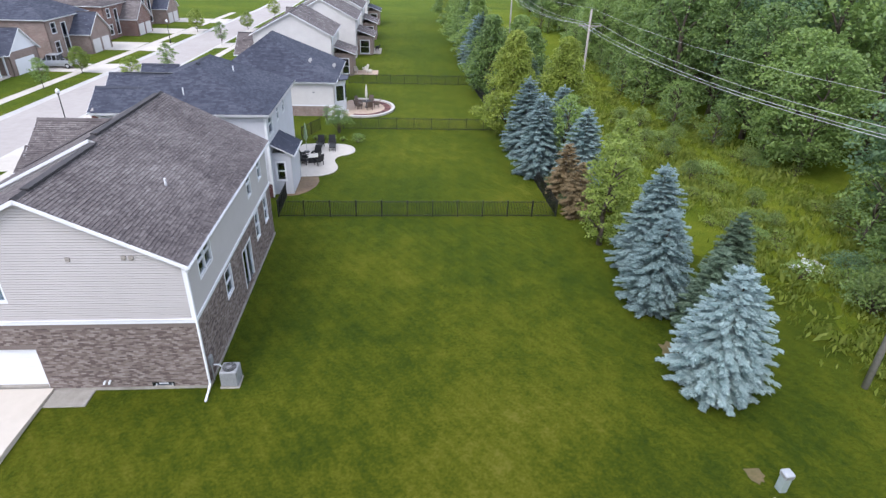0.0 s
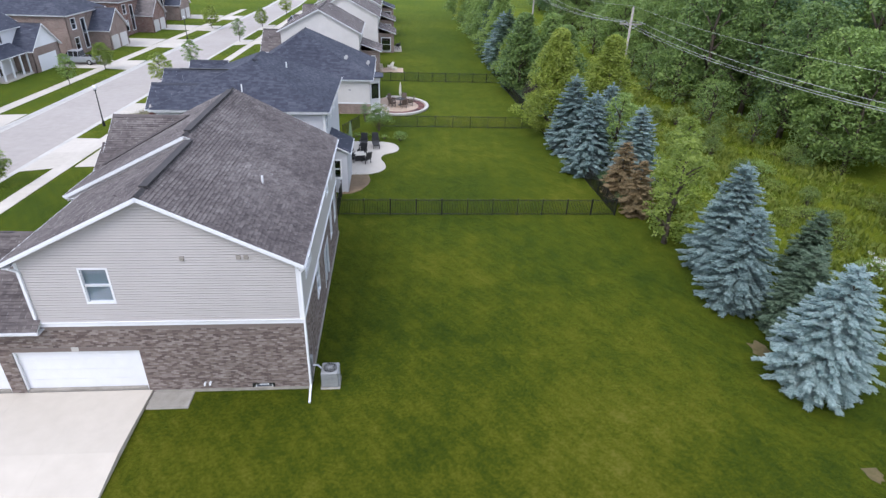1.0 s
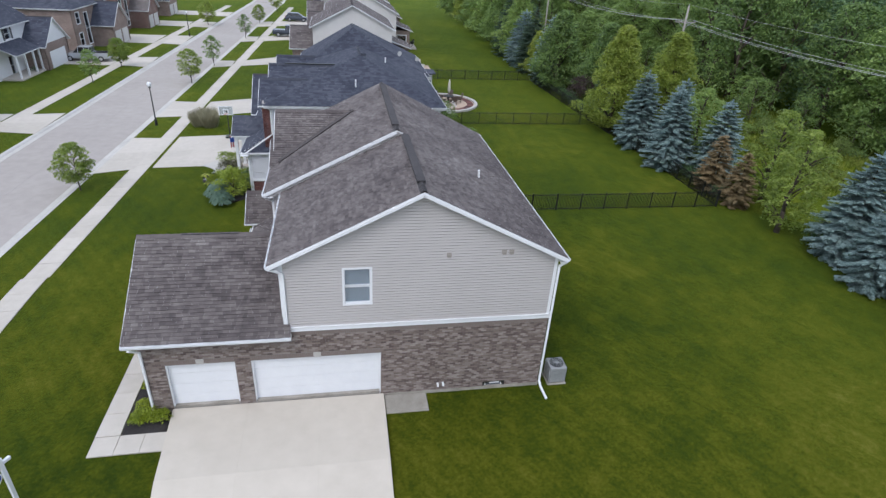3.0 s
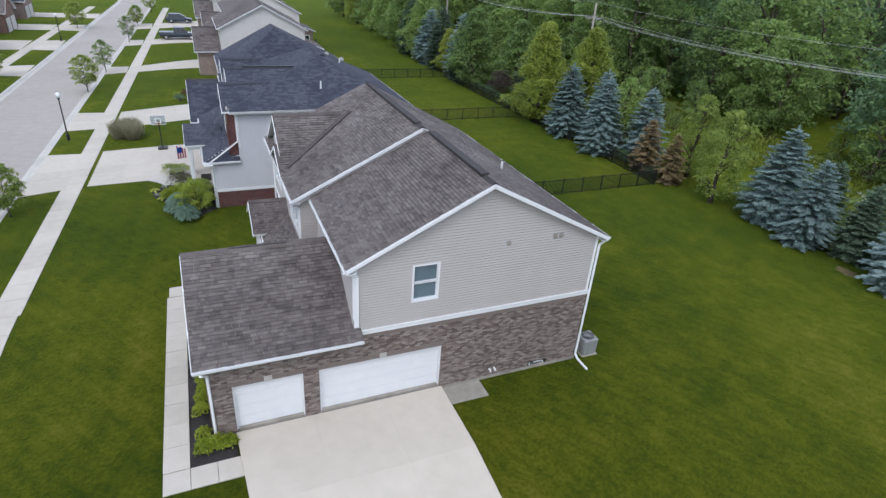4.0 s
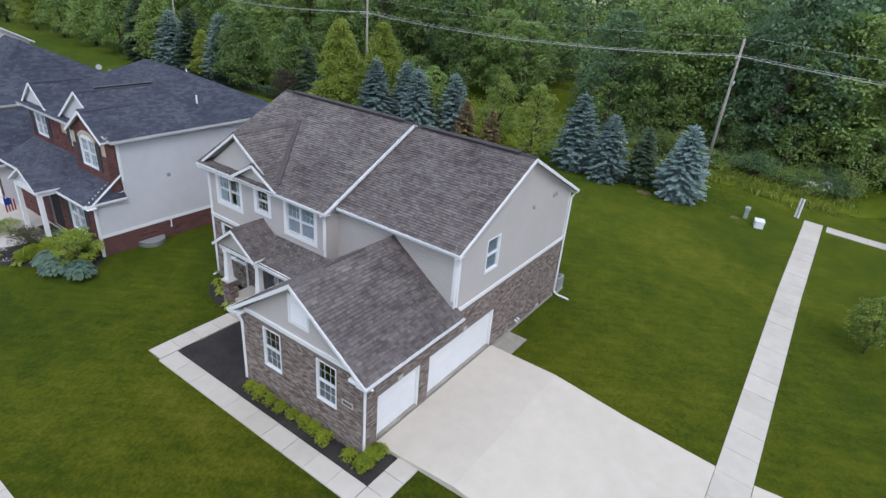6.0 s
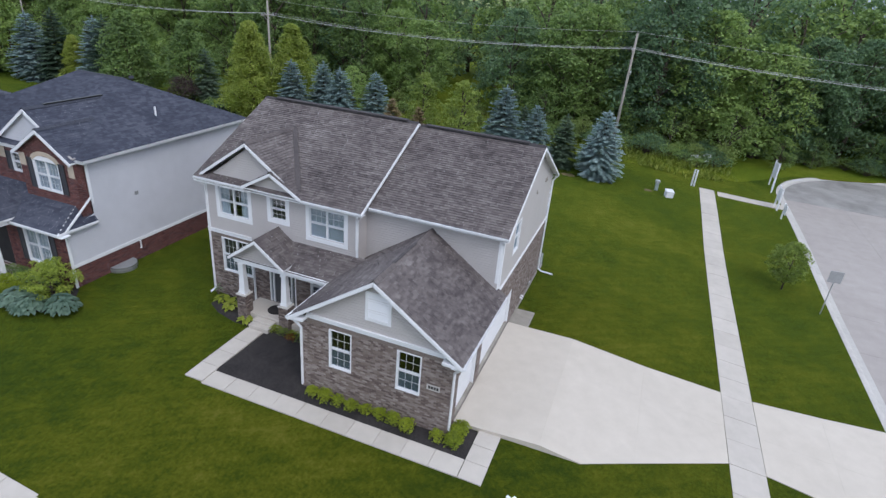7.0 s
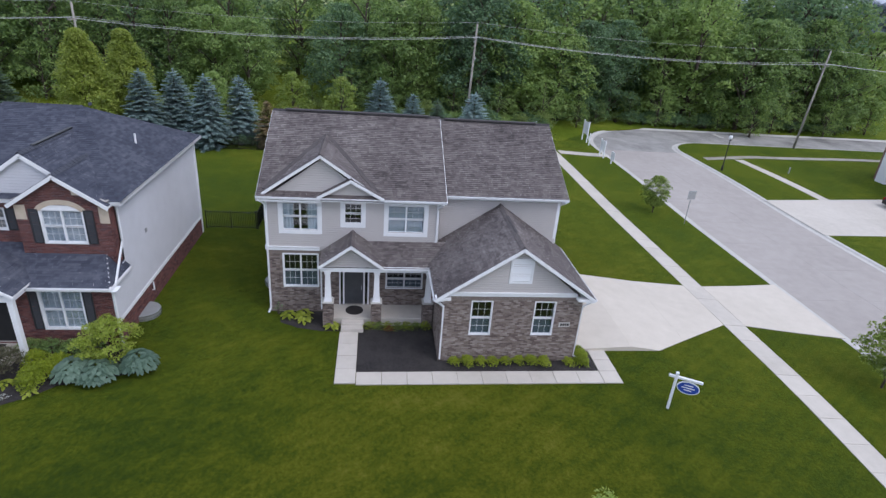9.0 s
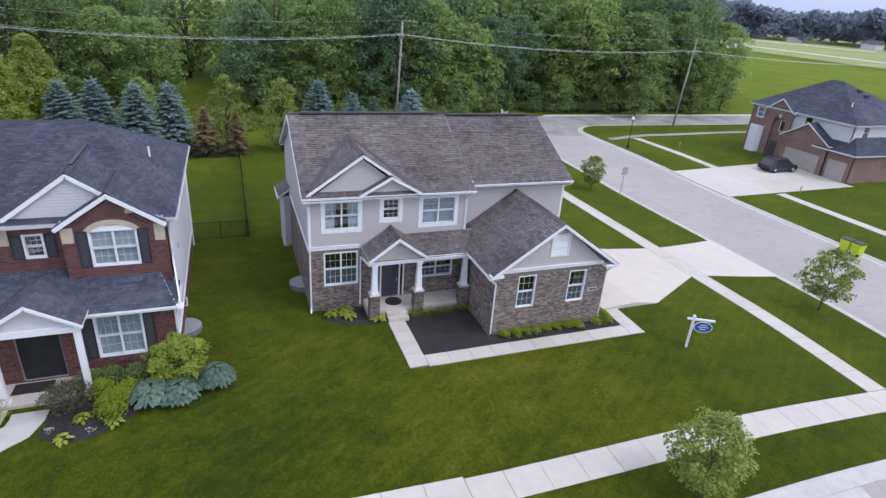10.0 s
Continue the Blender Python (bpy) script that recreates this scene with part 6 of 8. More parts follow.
gable(rb, 21.4, 24.95, -52.0, -48.2, 5.3, 1.3, "y", SHINGLE2, FARRED, 0.28, 0.45, 0.2, 115)
# garages
walls(rb, 15.1, 21.2, -50.0, -47.4, LV - 0.3, 2.75, FARRED)
gable(rb, 15.1, 21.2, -52.0, -47.4, 2.75, 1.85, "y", SHINGLE2, FARRED, 0.35, 0.45, 0.2, 117)
walls(rb, 12.0, 15.12, -57.0, -47.7, LV - 0.3, 2.2, FARRED)
hip(rb, 12.0, 16.6, -57.0, -47.7, 2.25, 2.0, SHINGLE2, 0.4, 0.45, 0.2, 119)
for a, b, y in ((15.75, 20.4, -47.4), (12.45, 14.75, -47.7)):
    gd = part("garage_door", block(B(), Face((0, y, 0), (-1, 0, 0)), -b, -a, LV, LV + 2.2, 0.0, 0.04), TANDOOR, rb, "beige sectional garage door")
    for r in range(4):
        part("door_section", block(B(), Face((0, y, 0), (-1, 0, 0)), -b + 0.05, -a - 0.05, LV + 0.04 + r * 0.54, LV + 0.53 + r * 0.54, 0.04, 0.055), TANDOOR, gd)
part("vent_pipe", tube(B(), [(16.5, -51.0, 6.6), (16.5, -51.0, 7.3)], 0.07, 8), WHITE, rb)
for x in (19.2, 18.2):
    part("roof_vent", box(B(), x - 0.25, -55.6, 5.1 + 0.467 * (x - 13.28), x + 0.25, -55.1, 5.62 + 0.467 * (x - 13.28), 0.04), RIDGECAP2, rb)
part("bay_window", prism(B(), [(25.2, -48.4), (27.2, -48.4), (26.8, -47.75), (25.6, -47.75)][::-1], LV, 2.6), WHITE, rb, "white bay window")
# ==== trees and shrubs ====
def cards(centres, dirs, sizes, width, rng, bend=0.25, face=None, wob=0.5):
    """Folded diamond leaves: centres, pointing dirs, lengths; face: the way their upper sides look, more or less."""
    n = len(centres)
    d = dirs / (np.linalg.norm(dirs, axis=1, keepdims=True) + 1e-9)
    r = rng.normal(size=(n, 3))
    s = np.cross(d, r if face is None else face + r * wob)
    s /= np.linalg.norm(s, axis=1, keepdims=True) + 1e-9
    nn = np.cross(s, d)
    L, Wd = sizes[:, None], (sizes * width)[:, None]
    tip, root = centres + d * L * 0.5, centres - d * L * 0.5
    left, right = centres + s * Wd * 0.5 + nn * L * bend * 0.4, centres - s * Wd * 0.5 + nn * L * bend * 0.4
    V = np.stack([root, left, tip, right], 1).reshape(-1, 3)
    Q = np.arange(4 * n).reshape(-1, 4)
    return V, Q


def mesh_of(name, V, Q):
    me = bpy.data.meshes.new(name)
    me.vertices.add(len(V))
    me.vertices.foreach_set("co", np.asarray(V, np.float32).ravel())
    me.loops.add(Q.size)
    me.loops.foreach_set("vertex_index", Q.ravel().astype(np.int32))
    me.polygons.add(len(Q))
    me.polygons.foreach_set("loop_start", np.arange(0, Q.size, Q.shape[1], dtype=np.int32))
    me.update(calc_edges=True)
    return me


def blob_leaves(rng, blobs, per_area, size, flat=0.35, width=0.6):
    """Leaves over the outside of many small rounded clumps."""
    C, D, N = [], [], []
    for bx, by, bz, br in blobs:
        n = max(8, int(per_area * br * br))
        v = rng.normal(size=(n, 3))
        v /= np.linalg.norm(v, axis=1, keepdims=True)
        v[:, 2] = np.where(v[:, 2] < -0.2, -v[:, 2], v[:, 2])
        rad = br * (0.66 + 0.46 * rng.random(n) ** 0.8)
        C.append(np.array([bx, by, bz]) + v * rad[:, None] * [1, 1, 0.7])
        D.append(v * [1, 1, flat] + rng.normal(size=(n, 3)) * 0.55 + [0, 0, -0.18])
        N.append(v + [0, 0, 0.55])
    C, D, N = np.concatenate(C), np.concatenate(D), np.concatenate(N)
    return cards(C, D, size * rng.uniform(0.6, 1.3, len(C)), width, rng, 0.25, N, 0.32)


def broadleaf(label, h, w, leafmat, seed, base=0.22, shape="round", leaf=0.34, density=16, trunk_r=0.0, category="tree", clumps=70):
    """A tapered trunk with limbs, and a crown of leafy clumps with gaps."""
    rng = np.random.default_rng(seed)
    top = thing("tree", label, category)
    z0 = h * base
    r0 = trunk_r or 0.018 * h + 0.04
    bm = B()
    pts = [(0, 0, -0.15)] + [(rng.normal() * 0.02 * h * k / 5, rng.normal() * 0.02 * h * k / 5, h * 0.85 * k / 5) for k in range(1, 6)]
    tube(bm, pts, [r0 * 1.25] + [r0 * (1 - 0.17 * k) for k in range(1, 6)], 7)
    blobs = []
    for i in range(clumps):
        f = (i + rng.random()) / clumps
        z = z0 + (h - z0) * f
        if shape == "cone":
            prof = (1 - f) ** 0.7 * (0.35 + 0.65 * min(1, f / 0.15))
        elif shape == "tall":
            prof = math.sin(math.pi * min(0.98, 0.12 + 0.88 * f)) ** 0.55
        else:
            prof = math.sin(math.pi * min(0.97, 0.16 + 0.82 * f)) ** 0.7
        a = i * 2.399 + rng.normal() * 0.5
        br = (0.075 + 0.085 * rng.random()) * w * (0.8 if f > 0.85 else 1)
        lobe = 1 + 0.16 * math.sin(3 * a + 9 * f + seed) + 0.10 * math.sin(7 * a - 13 * f)
        rad = max(0.0, w / 2 * prof * lobe * (0.72 + 0.36 * rng.random()) - br * 0.5)
        blobs.append((rad * math.cos(a), rad * math.sin(a), min(z, h - br * 0.7), br))
    for i in range(0, clumps, max(1, clumps // 14)):
        x, y, z, br = blobs[i]
        zz = max(h * 0.12, z - 0.5 * math.hypot(x, y) - 0.1 * h)
        tube(bm, [(0, 0, zz), (x * 0.5, y * 0.5, (z + zz) / 2 + 0.02 * h), (x, y, z)], [r0 * 0.45, r0 * 0.28, r0 * 0.1], 5)
    part("trunk", bm, BARK, top, smooth=True)
    V, Q = blob_leaves(rng, blobs, density / leaf ** 2 * 0.34, leaf)
    obj("crown", mesh_of("crown", V, Q), leafmat, top)
    return top


def spruce(label, h, w, needles, seed, dense=1.0, skirt=0.05, spray=0.30):
    """Tiers of level boughs, each a flat fan of needle sprays that turns up at its tip."""
    rng = np.random.default_rng(seed)
    top = thing("spruce", label, "conifer")
    bm = tube(B(), [(0, 0, -0.1), (0, 0, h * 0.5), (0, 0, h * 0.98)], [0.024 * h, 0.014 * h, 0.004], 7)
    C, D, S_ = [], [], []
    z = h * skirt
    k = 0
    while z < h * 0.965:
        f = z / h
        reach = w / 2 * (1 - f) ** 0.64 * (0.62 + 0.50 * min(1.0, f / 0.26)) + 0.04
        nb = max(5, int(2 * math.pi * reach / 0.62 * dense))
        for b in range(nb):
            a = 2 * math.pi * (b + rng.random() * 0.7) / nb + k * 1.3
            r = reach * rng.uniform(0.76, 1.10)
            zb = z + rng.uniform(-0.13, 0.13)
            lift = 0.50 * (f - 0.30) + rng.normal() * 0.05
            m = max(3, int(r / (spray * 0.36)))
            t = np.linspace(0.30, 1.0, m)
            rr = r * t
            zz = zb + rr * lift - 0.16 * r * t * t + 0.16 * r * np.maximum(0, t - 0.72)
            for sgn in (-1, 1, -2, 2, 0):
                aa = a + (0.85 if abs(sgn) == 1 else 0.45) * (sgn > 0) - (0.85 if abs(sgn) == 1 else 0.45) * (sgn < 0) + rng.normal(size=m) * 0.12
                ln = spray * (0.75 + 0.75 * (1.0 - t)) * rng.uniform(0.8, 1.25, m) * (0.8 + 0.3 * (1 - f))
                side = (0.5 if abs(sgn) == 1 else 0.22) * np.sign(sgn) * ln
                C.append(np.stack([math.cos(a) * rr - math.sin(a) * side, math.sin(a) * rr + math.cos(a) * side, zz - np.abs(side) * 0.22 + rng.normal(size=m) * 0.02], 1))
                D.append(np.stack([np.cos(aa), np.sin(aa), np.full(m, lift * 0.5 - 0.08) + rng.normal(size=m) * 0.14], 1))
                S_.append(ln)
            if b % 2 == 0 and r > 0.3:
                tube(bm, [(0, 0, zb), (math.cos(a) * r * 0.8, math.sin(a) * r * 0.8, zb + r * 0.8 * lift - 0.1 * r)], [0.018, 0.006], 4, False)
        z += (0.36 - 0.14 * f) * rng.uniform(0.85, 1.15) * (h / 6.0) ** 0.5
        k += 1
    # leader
    n = 30
    C.append(np.stack([rng.normal(size=n) * 0.04, rng.normal(size=n) * 0.04, h * rng.uniform(0.93, 1.0, n)], 1))
    D.append(rng.normal(size=(n, 3)) * 0.5 + [0, 0, 1.2])
    S_.append(np.full(n, spray * 0.8))
    part("trunk", bm, BARK, top)
    C, D = np.concatenate(C), np.concatenate(D)
    N = np.zeros_like(C) + [0, 0, 1.0]
    N[:, :2] = C[:, :2] / (w / 2) * 0.5
    V, Q = cards(C, D, np.concatenate(S_), 0.40, rng, 0.10, N, 0.28)
    obj("needles", mesh_of("needles", V, Q), needles, top)
    return top


def shrub(label, w, h, leafmat, seed, leaf=0.08, clumps=14, density=18, at=(0, 0, 0), name="shrub", category="shrub", group="", lobes=None):
    rng = np.random.default_rng(seed)
    top = thing(name, label, category, at, group=group)
    bm = B()
    blobs = []
    for i in range(clumps):
        a, f = i * 2.399, math.sqrt((i + 0.5) / clumps)
        br = min(w, h) * rng.uniform(0.2, 0.3)
        x, y = w / 2 * f * 0.75 * math.cos(a), w / 2 * f * 0.75 * math.sin(a)
        z = h * (0.80 - 0.42 * f * f) * rng.uniform(0.8, 1.08)
        z = max(br * 0.7, z - br * 0.4)
        blobs.append((x, y, z, br))
        tube(bm, [(0, 0, -0.04), (x * 0.4, y * 0.4, z * 0.5), (x, y, z)], [0.018, 0.012, 0.006], 4, False)
    part("branchwork", bm, BARK, top)
    V, Q = blob_leaves(rng, blobs, density / leaf ** 2 * 0.34, leaf, 0.6)
    obj("foliage", mesh_of("foliage", V, Q), leafmat, top)
    return top


def put(proto, x, y, rz=None, s=1.0, z=None, label="", group=""):
    """A copy of a plant at its place."""
    ob = copy_thing(proto, pose(x, y, H(x, y) if z is None else z, 0, 0, random.uniform(0, 360) if rz is None else rz) @ Matrix.Scale(s, 4))
    if label:
        ob["label"] = label
    if group:
        ob["group"] = group
    return ob


def retire(*protos):
    for p in protos:
        for c in list(p.children_recursive):
            bpy.data.objects.remove(c)
        bpy.data.objects.remove(p)


# --- the row of evergreens behind the back lawn
bs = [spruce("large blue spruce with dense silvery boughs down to the grass", h, w, BLUESPRUCE, 100 + i) for i, (h, w) in enumerate(((6.3, 4.9), (7.2, 5.0), (5.9, 4.2)))]
near = [spruce("large blue spruce with dense silvery boughs down to the grass", h, w, BLUESPRUCE, 110 + i, 1.1, 0.05, 0.23) for i, (h, w) in enumerate(((6.3, 5.0), (5.9, 4.4)))]
gs = [spruce("young green spruce in the row behind the lawn", h, w, GREENSPRUCE, 120 + i) for i, (h, w) in enumerate(((5.5, 3.6), (6.4, 4.0)))]
ds = spruce("brown dying spruce with thin needles", 5.0, 3.5, DEADNEEDLE, 131, 0.5, spray=0.36)
put(near[0], 29.3, -0.7, 20, 1.02)
put(near[1], 29.0, 5.8, 70, 1.0)
put(bs[1], 29.9, 9.2, 130, 1.0)
put(gs[0], 30.6, 3.1, 40, 0.95)
put(gs[0], 34.6, 8.2, 160, 0.85, label="young green spruce half hidden behind blue spruces")
put(ds, 27.7, 20.3, 10, 0.92)
put(ds, 28.0, 17.5, 200, 0.83, label="brown dying spruce beside the black fence corner")
put(bs[1], 26.8, 25.8, 50, 0.98, label="blue spruce standing close behind the black fence")
put(bs[1], 26.8, 31.6, 90, 1.0, label="tall blue-green spruce close behind the black fence")
put(bs[2], 29.8, 23.3, 150, 1.12, label="small blue spruce standing behind the leafy trees")
put(bs[1], 29.4, 29.4, 220, 0.97, label="blue spruce half hidden by leafy trees")
put(bs[1], 27.6, 60.0, 20, 1.2, label="far blue spruce in the row behind the lawns")
put(gs[1], 26.9, 57.6, 0, 1.4, label="far green spruce in the row behind the lawns")
put(gs[1], 26.9, 66.0, 0, 1.4, label="far green spruce in the row behind the lawns")
put(bs[0], 26.9, 70.6, 0, 1.3, label="far blue spruce in the row behind the lawns")
put(gs[1], 26.8, 79.0, 0, 1.5, label="far green spruce in the row behind the lawns")
put(gs[1], 30.2, 46.0, 60, 1.0, label="dark green spruce between leafy trees")
retire(*bs, *near, *gs, ds)

# --- leafy trees in the row
row = [broadleaf("yellow-green dense maple behind the black fence", 10.4, 7.0, leaf_mat("yellow_green_maple_leaves", (0.150, 0.210, 0.035), (0.275, 0.345, 0.055), (0.43, 0.485, 0.10)), 201, 0.06, "cone", 0.21, 30, clumps=210),
       broadleaf("bushy green tree beside the fence corner", 7.6, 3.7, LEAF, 202, 0.12, "tall", 0.21, 30, clumps=130),
       broadleaf("round green tree in the row behind the lawns", 10.2, 8.4, LEAF, 203, 0.06, "cone", 0.30, 24, clumps=150),
       broadleaf("narrow light green tree beside the blue spruces", 7.3, 3.5, LEAFYOUNG, 204, 0.06, "tall", 0.21, 30, clumps=120)]
for x, y, k, s in ((28.4, 13.1, 3, 1.0), (30.9, 18.3, 3, 0.98), (29.0, 25.6, 1, 0.92), (26.2, 36.2, 0, 1.0), (30.7, 34.2, 0, 0.98), (26.6, 54.0, 2, 0.96), (30.4, 48.6, 2, 0.9), (30.4, 55.4, 2, 0.95), (26.8, 63, 0, 0.6), (27.2, 74.6, 2, 1.0), (27.2, 86, 2, 1.0), (27.6, 95, 2, 1.1), (27.4, 106, 2, 1.0), (27.4, 117, 0, 1.0), (27.4, 130, 2, 1.1)):
    put(row[k], x, y, None, s)
retire(*row)
shrub("dusky purple-leaved shrub behind the black fence", 3.2, 4.2, leaf_mat("purple_leaves", (0.05, 0.032, 0.032), (0.09, 0.06, 0.055), (0.13, 0.10, 0.085)), 210, 0.14, 22, 12, (27.2, 46.9, H(28, 44)))
for i, (x, y) in enumerate(((27.4, 40.6), (27.6, 43.5), (29.6, 10.6), (31.5, 1.0), (31.8, 12.9), (31.0, 4.9))):
    shrub("rough green shrub between the evergreens", 2.4, 1.7, LEAF if i % 2 else LEAFDARK, 212 + i, 0.14, 18, 12, (x, y, H(x, y)))
rp = random.Random(3)
for x, y, r in ((28.5, 1.9, 0.55), (28.7, -5.4, 0.36)):
    rim = [(x + r * k * math.cos(a), y + 1.5 * r * k * math.sin(a)) for a, k in ((2 * math.pi * i / 18, rp.uniform(0.6, 1.1)) for i in range(18))]
    tagged(part("bare_patch", prism(B(), rim, H(x, y) - 0.05, H(x, y) + 0.006), WORNTURF), "bare brown soil showing through the grass", "soil", kind="structure")

# --- the wood
wood = [broadleaf("tall broad-crowned tree at the edge of the wood", 13.5, 9.5, LEAFDARK, 301, 0.10, "round", 0.34, 19, clumps=170),
        broadleaf("tall dense green tree at the edge of the wood", 15.0, 9.0, LEAF, 302, 0.10, "tall", 0.34, 19, clumps=170),
        broadleaf("light green spreading tree at the edge of the wood", 12.0, 9.0, LEAF, 303, 0.08, "tall", 0.34, 19, clumps=170),
        broadleaf("tall dark tree deep in the wood", 16.5, 10.0, LEAFDARK, 304, 0.06, "tall", 0.5, 16, clumps=150),
        broadleaf("green understorey tree at the edge of the wood", 7.0, 6.0, LEAF, 305, 0.04, "round", 0.30, 14, clumps=70),
        broadleaf("tall green tree deep in the wood", 15.0, 9.5, LEAF, 306, 0.06, "round", 0.5, 16, clumps=150)]
rw = random.Random(5)


def wood_edge(y):
    return 48.6 + 1.2 * math.sin(0.19 * y + 1) + 0.9 * math.sin(0.43 * y) + (5.4 * ease((-12 - y) / 5)) + (5 * ease((y - 8) / 10) * (1 - ease((y - 24) / 10))) + 0.05 * max(0, y - 25)


count = 0
for ring, (step, depth) in enumerate(((6.0, 1), (6.8, 8), (7.6, 16), (8.5, 25), (9.5, 36))):
    y = -70.0
    while y < 165:
        x = wood_edge(y) + depth + rw.uniform(-2, 2)
        k = rw.choice((0, 1, 2, 2)) if ring == 0 else rw.choice((3, 5))
        yy, turn, size = y + rw.uniform(-1.5, 1.5), rw.uniform(0, 360), rw.uniform(0.88, 1.18) * (1.0 if ring == 0 else 1.12) * (1.16 if y < 0 else 1.0)
        if ring > 2 or abs(yy - 22) > 4.2:  # a grassy gap runs into the wood
            put(wood[k], x, yy, turn, size)
        y += step * rw.uniform(0.8, 1.2)
        count += 1
y = -69.0
while y < 120:
    x, turn, size = wood_edge(y) - 3.2 + rw.uniform(-1.5, 1.5), rw.uniform(0, 360), rw.uniform(0.45, 1.0)
    if abs(y - 22) > 3.5:
        put(wood[4], x, y, turn, size)
    y += rw.uniform(3.2, 6.5)
retire(*wood)
# ==== fences ====
def fence(label, pts, h=1.22, step=0.115, bay=1.9, joined=False):
    """Black metal fence along pts: posts, rails and pickets."""
    top = thing("fence", label, "fence")
    pk = box(B(), -0.012, -0.012, 0, 0.012, 0.012, h, 0.002)
    pkm = bpy.data.meshes.new("picket")
    pk.to_mesh(pkm)
    pk.free()
    po = box(box(B(), -0.03, -0.03, -0.2, 0.03, 0.03, h + 0.06), -0.042, -0.042, h + 0.06, 0.042, 0.042, h + 0.09, 0.008)
    pom = bpy.data.meshes.new("post")
    po.to_mesh(pom)
    po.free()
    V, Q, many = [], [], B()
    for (xa, ya), (xb, yb) in zip(pts, pts[1:]):
        L = math.hypot(xb - xa, yb - ya)
        at = lambda s: (xa + (xb - xa) * s / L, ya + (yb - ya) * s / L)
        n = max(1, round(L / bay))
        for i in range(n + 1):
            x, y = at(L * i / n)
            obj("post", pom, BLACK, top).location = (x, y, H(x, y))
        for z in (0.12, h - 0.05):
            part("rail", bar(B(), (xa, ya, H(xa, ya) + z), (xb, yb, H(xb, yb) + z), 0.025, 0.032), BLACK, top)
        for i in range(1, int(L / step)):
            x, y = at(i * step)
            if joined and y > 48.5:
                box(many, x - 0.009, y - 0.009, H(x, y) + 0.05, x + 0.009, y + 0.009, H(x, y) + h)
            else:
                obj("picket", pkm, BLACK, top).location = (x, y, H(x, y) + 0.05)
    if joined:
        tagged(part("pickets", many, BLACK, top), kind="stuff")
    else:
        many.free()
    return top


fence("black metal picket fence across the back lawn", [(6.45, 17.4), (26.5, 17.4)])
fence("short black metal fence closing the gap beside the house", [(6.45, 17.5), (6.45, 20.75)])
fence("long black metal fence below the evergreens", [(26.5, 17.5), (26.3, 28.5), (25.75, 38.5), (25.1, 59.7)], joined=True)
fence("black metal fence between the back lawns", [(9.2, 38.6), (25.75, 38.6)])
fence("far black metal fence between the back lawns", [(8.2, 59.8), (25.1, 59.8)])
fence("short black metal fence beside the white flowering shrub", [(5.5, 35.0), (6.9, 38.2)])

# ==== power line ====
POLES = [((33.6, 80.5), 11.7), ((34.2, 39.8), 11.9), ((35.95, -1.3), 12.55), ((40.9, -48.0), 12.1), ((47.5, -118.0), 11.0)]
tops = []
for i, ((x, y), zt) in enumerate(POLES):
    pole = thing("utility_pole", "weathered wooden utility pole with a crossarm and insulators", "utility pole", (x, y, H(x, y)))
    h = zt - H(x, y)
    lean = (0.15, 0.15, 0.2, 1.0, 0.3)[i]
    foot = (0.65, 0.25) if i == 2 else (0.4 * lean, 0)
    part("shaft", tube(B(), [(*foot, -0.4), ((foot[0] - 0.5 * lean) / 2, foot[1] / 2, h * 0.5), (-0.5 * lean, 0, h)], [0.15, 0.125, 0.10], 10), POLEWOOD, pole, smooth=True)
    za = h - (1.55 if i != 3 else 1.75)
    part("crossarm", bar(B(), (-1.15, 0.12, za), (1.15, 0.12, za), 0.1, 0.12), POLEWOOD, pole)
    for s in (-1, 1):
        part("brace", bar(B(), (s * 0.75, 0.13, za - 0.04), (s * 0.08, 0.13, za - 0.55), 0.03, 0.04), METAL, pole)
    for dx in (-1.05, -0.45, 1.05):
        part("insulator", tube(B(), [(dx, 0.12, za + 0.05), (dx, 0.12, za + 0.12), (dx, 0.12, za + 0.2)], [0.05, 0.06, 0.03], 8), GREYPLASTIC, pole)
    part("insulator", tube(B(), [(-0.5 * lean, 0, h), (-0.5 * lean, 0, h + 0.15)], [0.04, 0.03], 8), GREYPLASTIC, pole)
    if i == 2:
        part("crossarm", bar(B(), (-0.5, 0.12, za - 0.95), (0.45, 0.12, za - 0.95), 0.07, 0.09), POLEWOOD, pole, "short secondary crossarm")
        part("bracket", bar(B(), (-0.1, -0.1, za - 2.2), (0.45, -0.1, za - 2.05), 0.1, 0.2), METAL, pole, "grey metal equipment bracket")
    tops.append([(x + dx, y + 0.12, H(x, y) + za + 0.2) for dx in (-1.05, -0.45, 1.05)] + [(x - 0.5 * lean, y, zt + 0.15)])
for a, b in zip(tops, tops[1:]):
    for k, (p, q) in enumerate(zip(a, b)):
        sag = 0.9 if k < 3 else 0.7
        pts = [(p[0] + (q[0] - p[0]) * s, p[1] + (q[1] - p[1]) * s, p[2] + (q[2] - p[2]) * s - 4 * sag * s * (1 - s)) for s in (j / 16 for j in range(17))]
        w = part("power_cable", tube(B(), pts, 0.014 if k < 3 else 0.010, 5), WIRE)
        tagged(w, "thin grey power cable sagging between wooden poles", "cable", group="power cables")


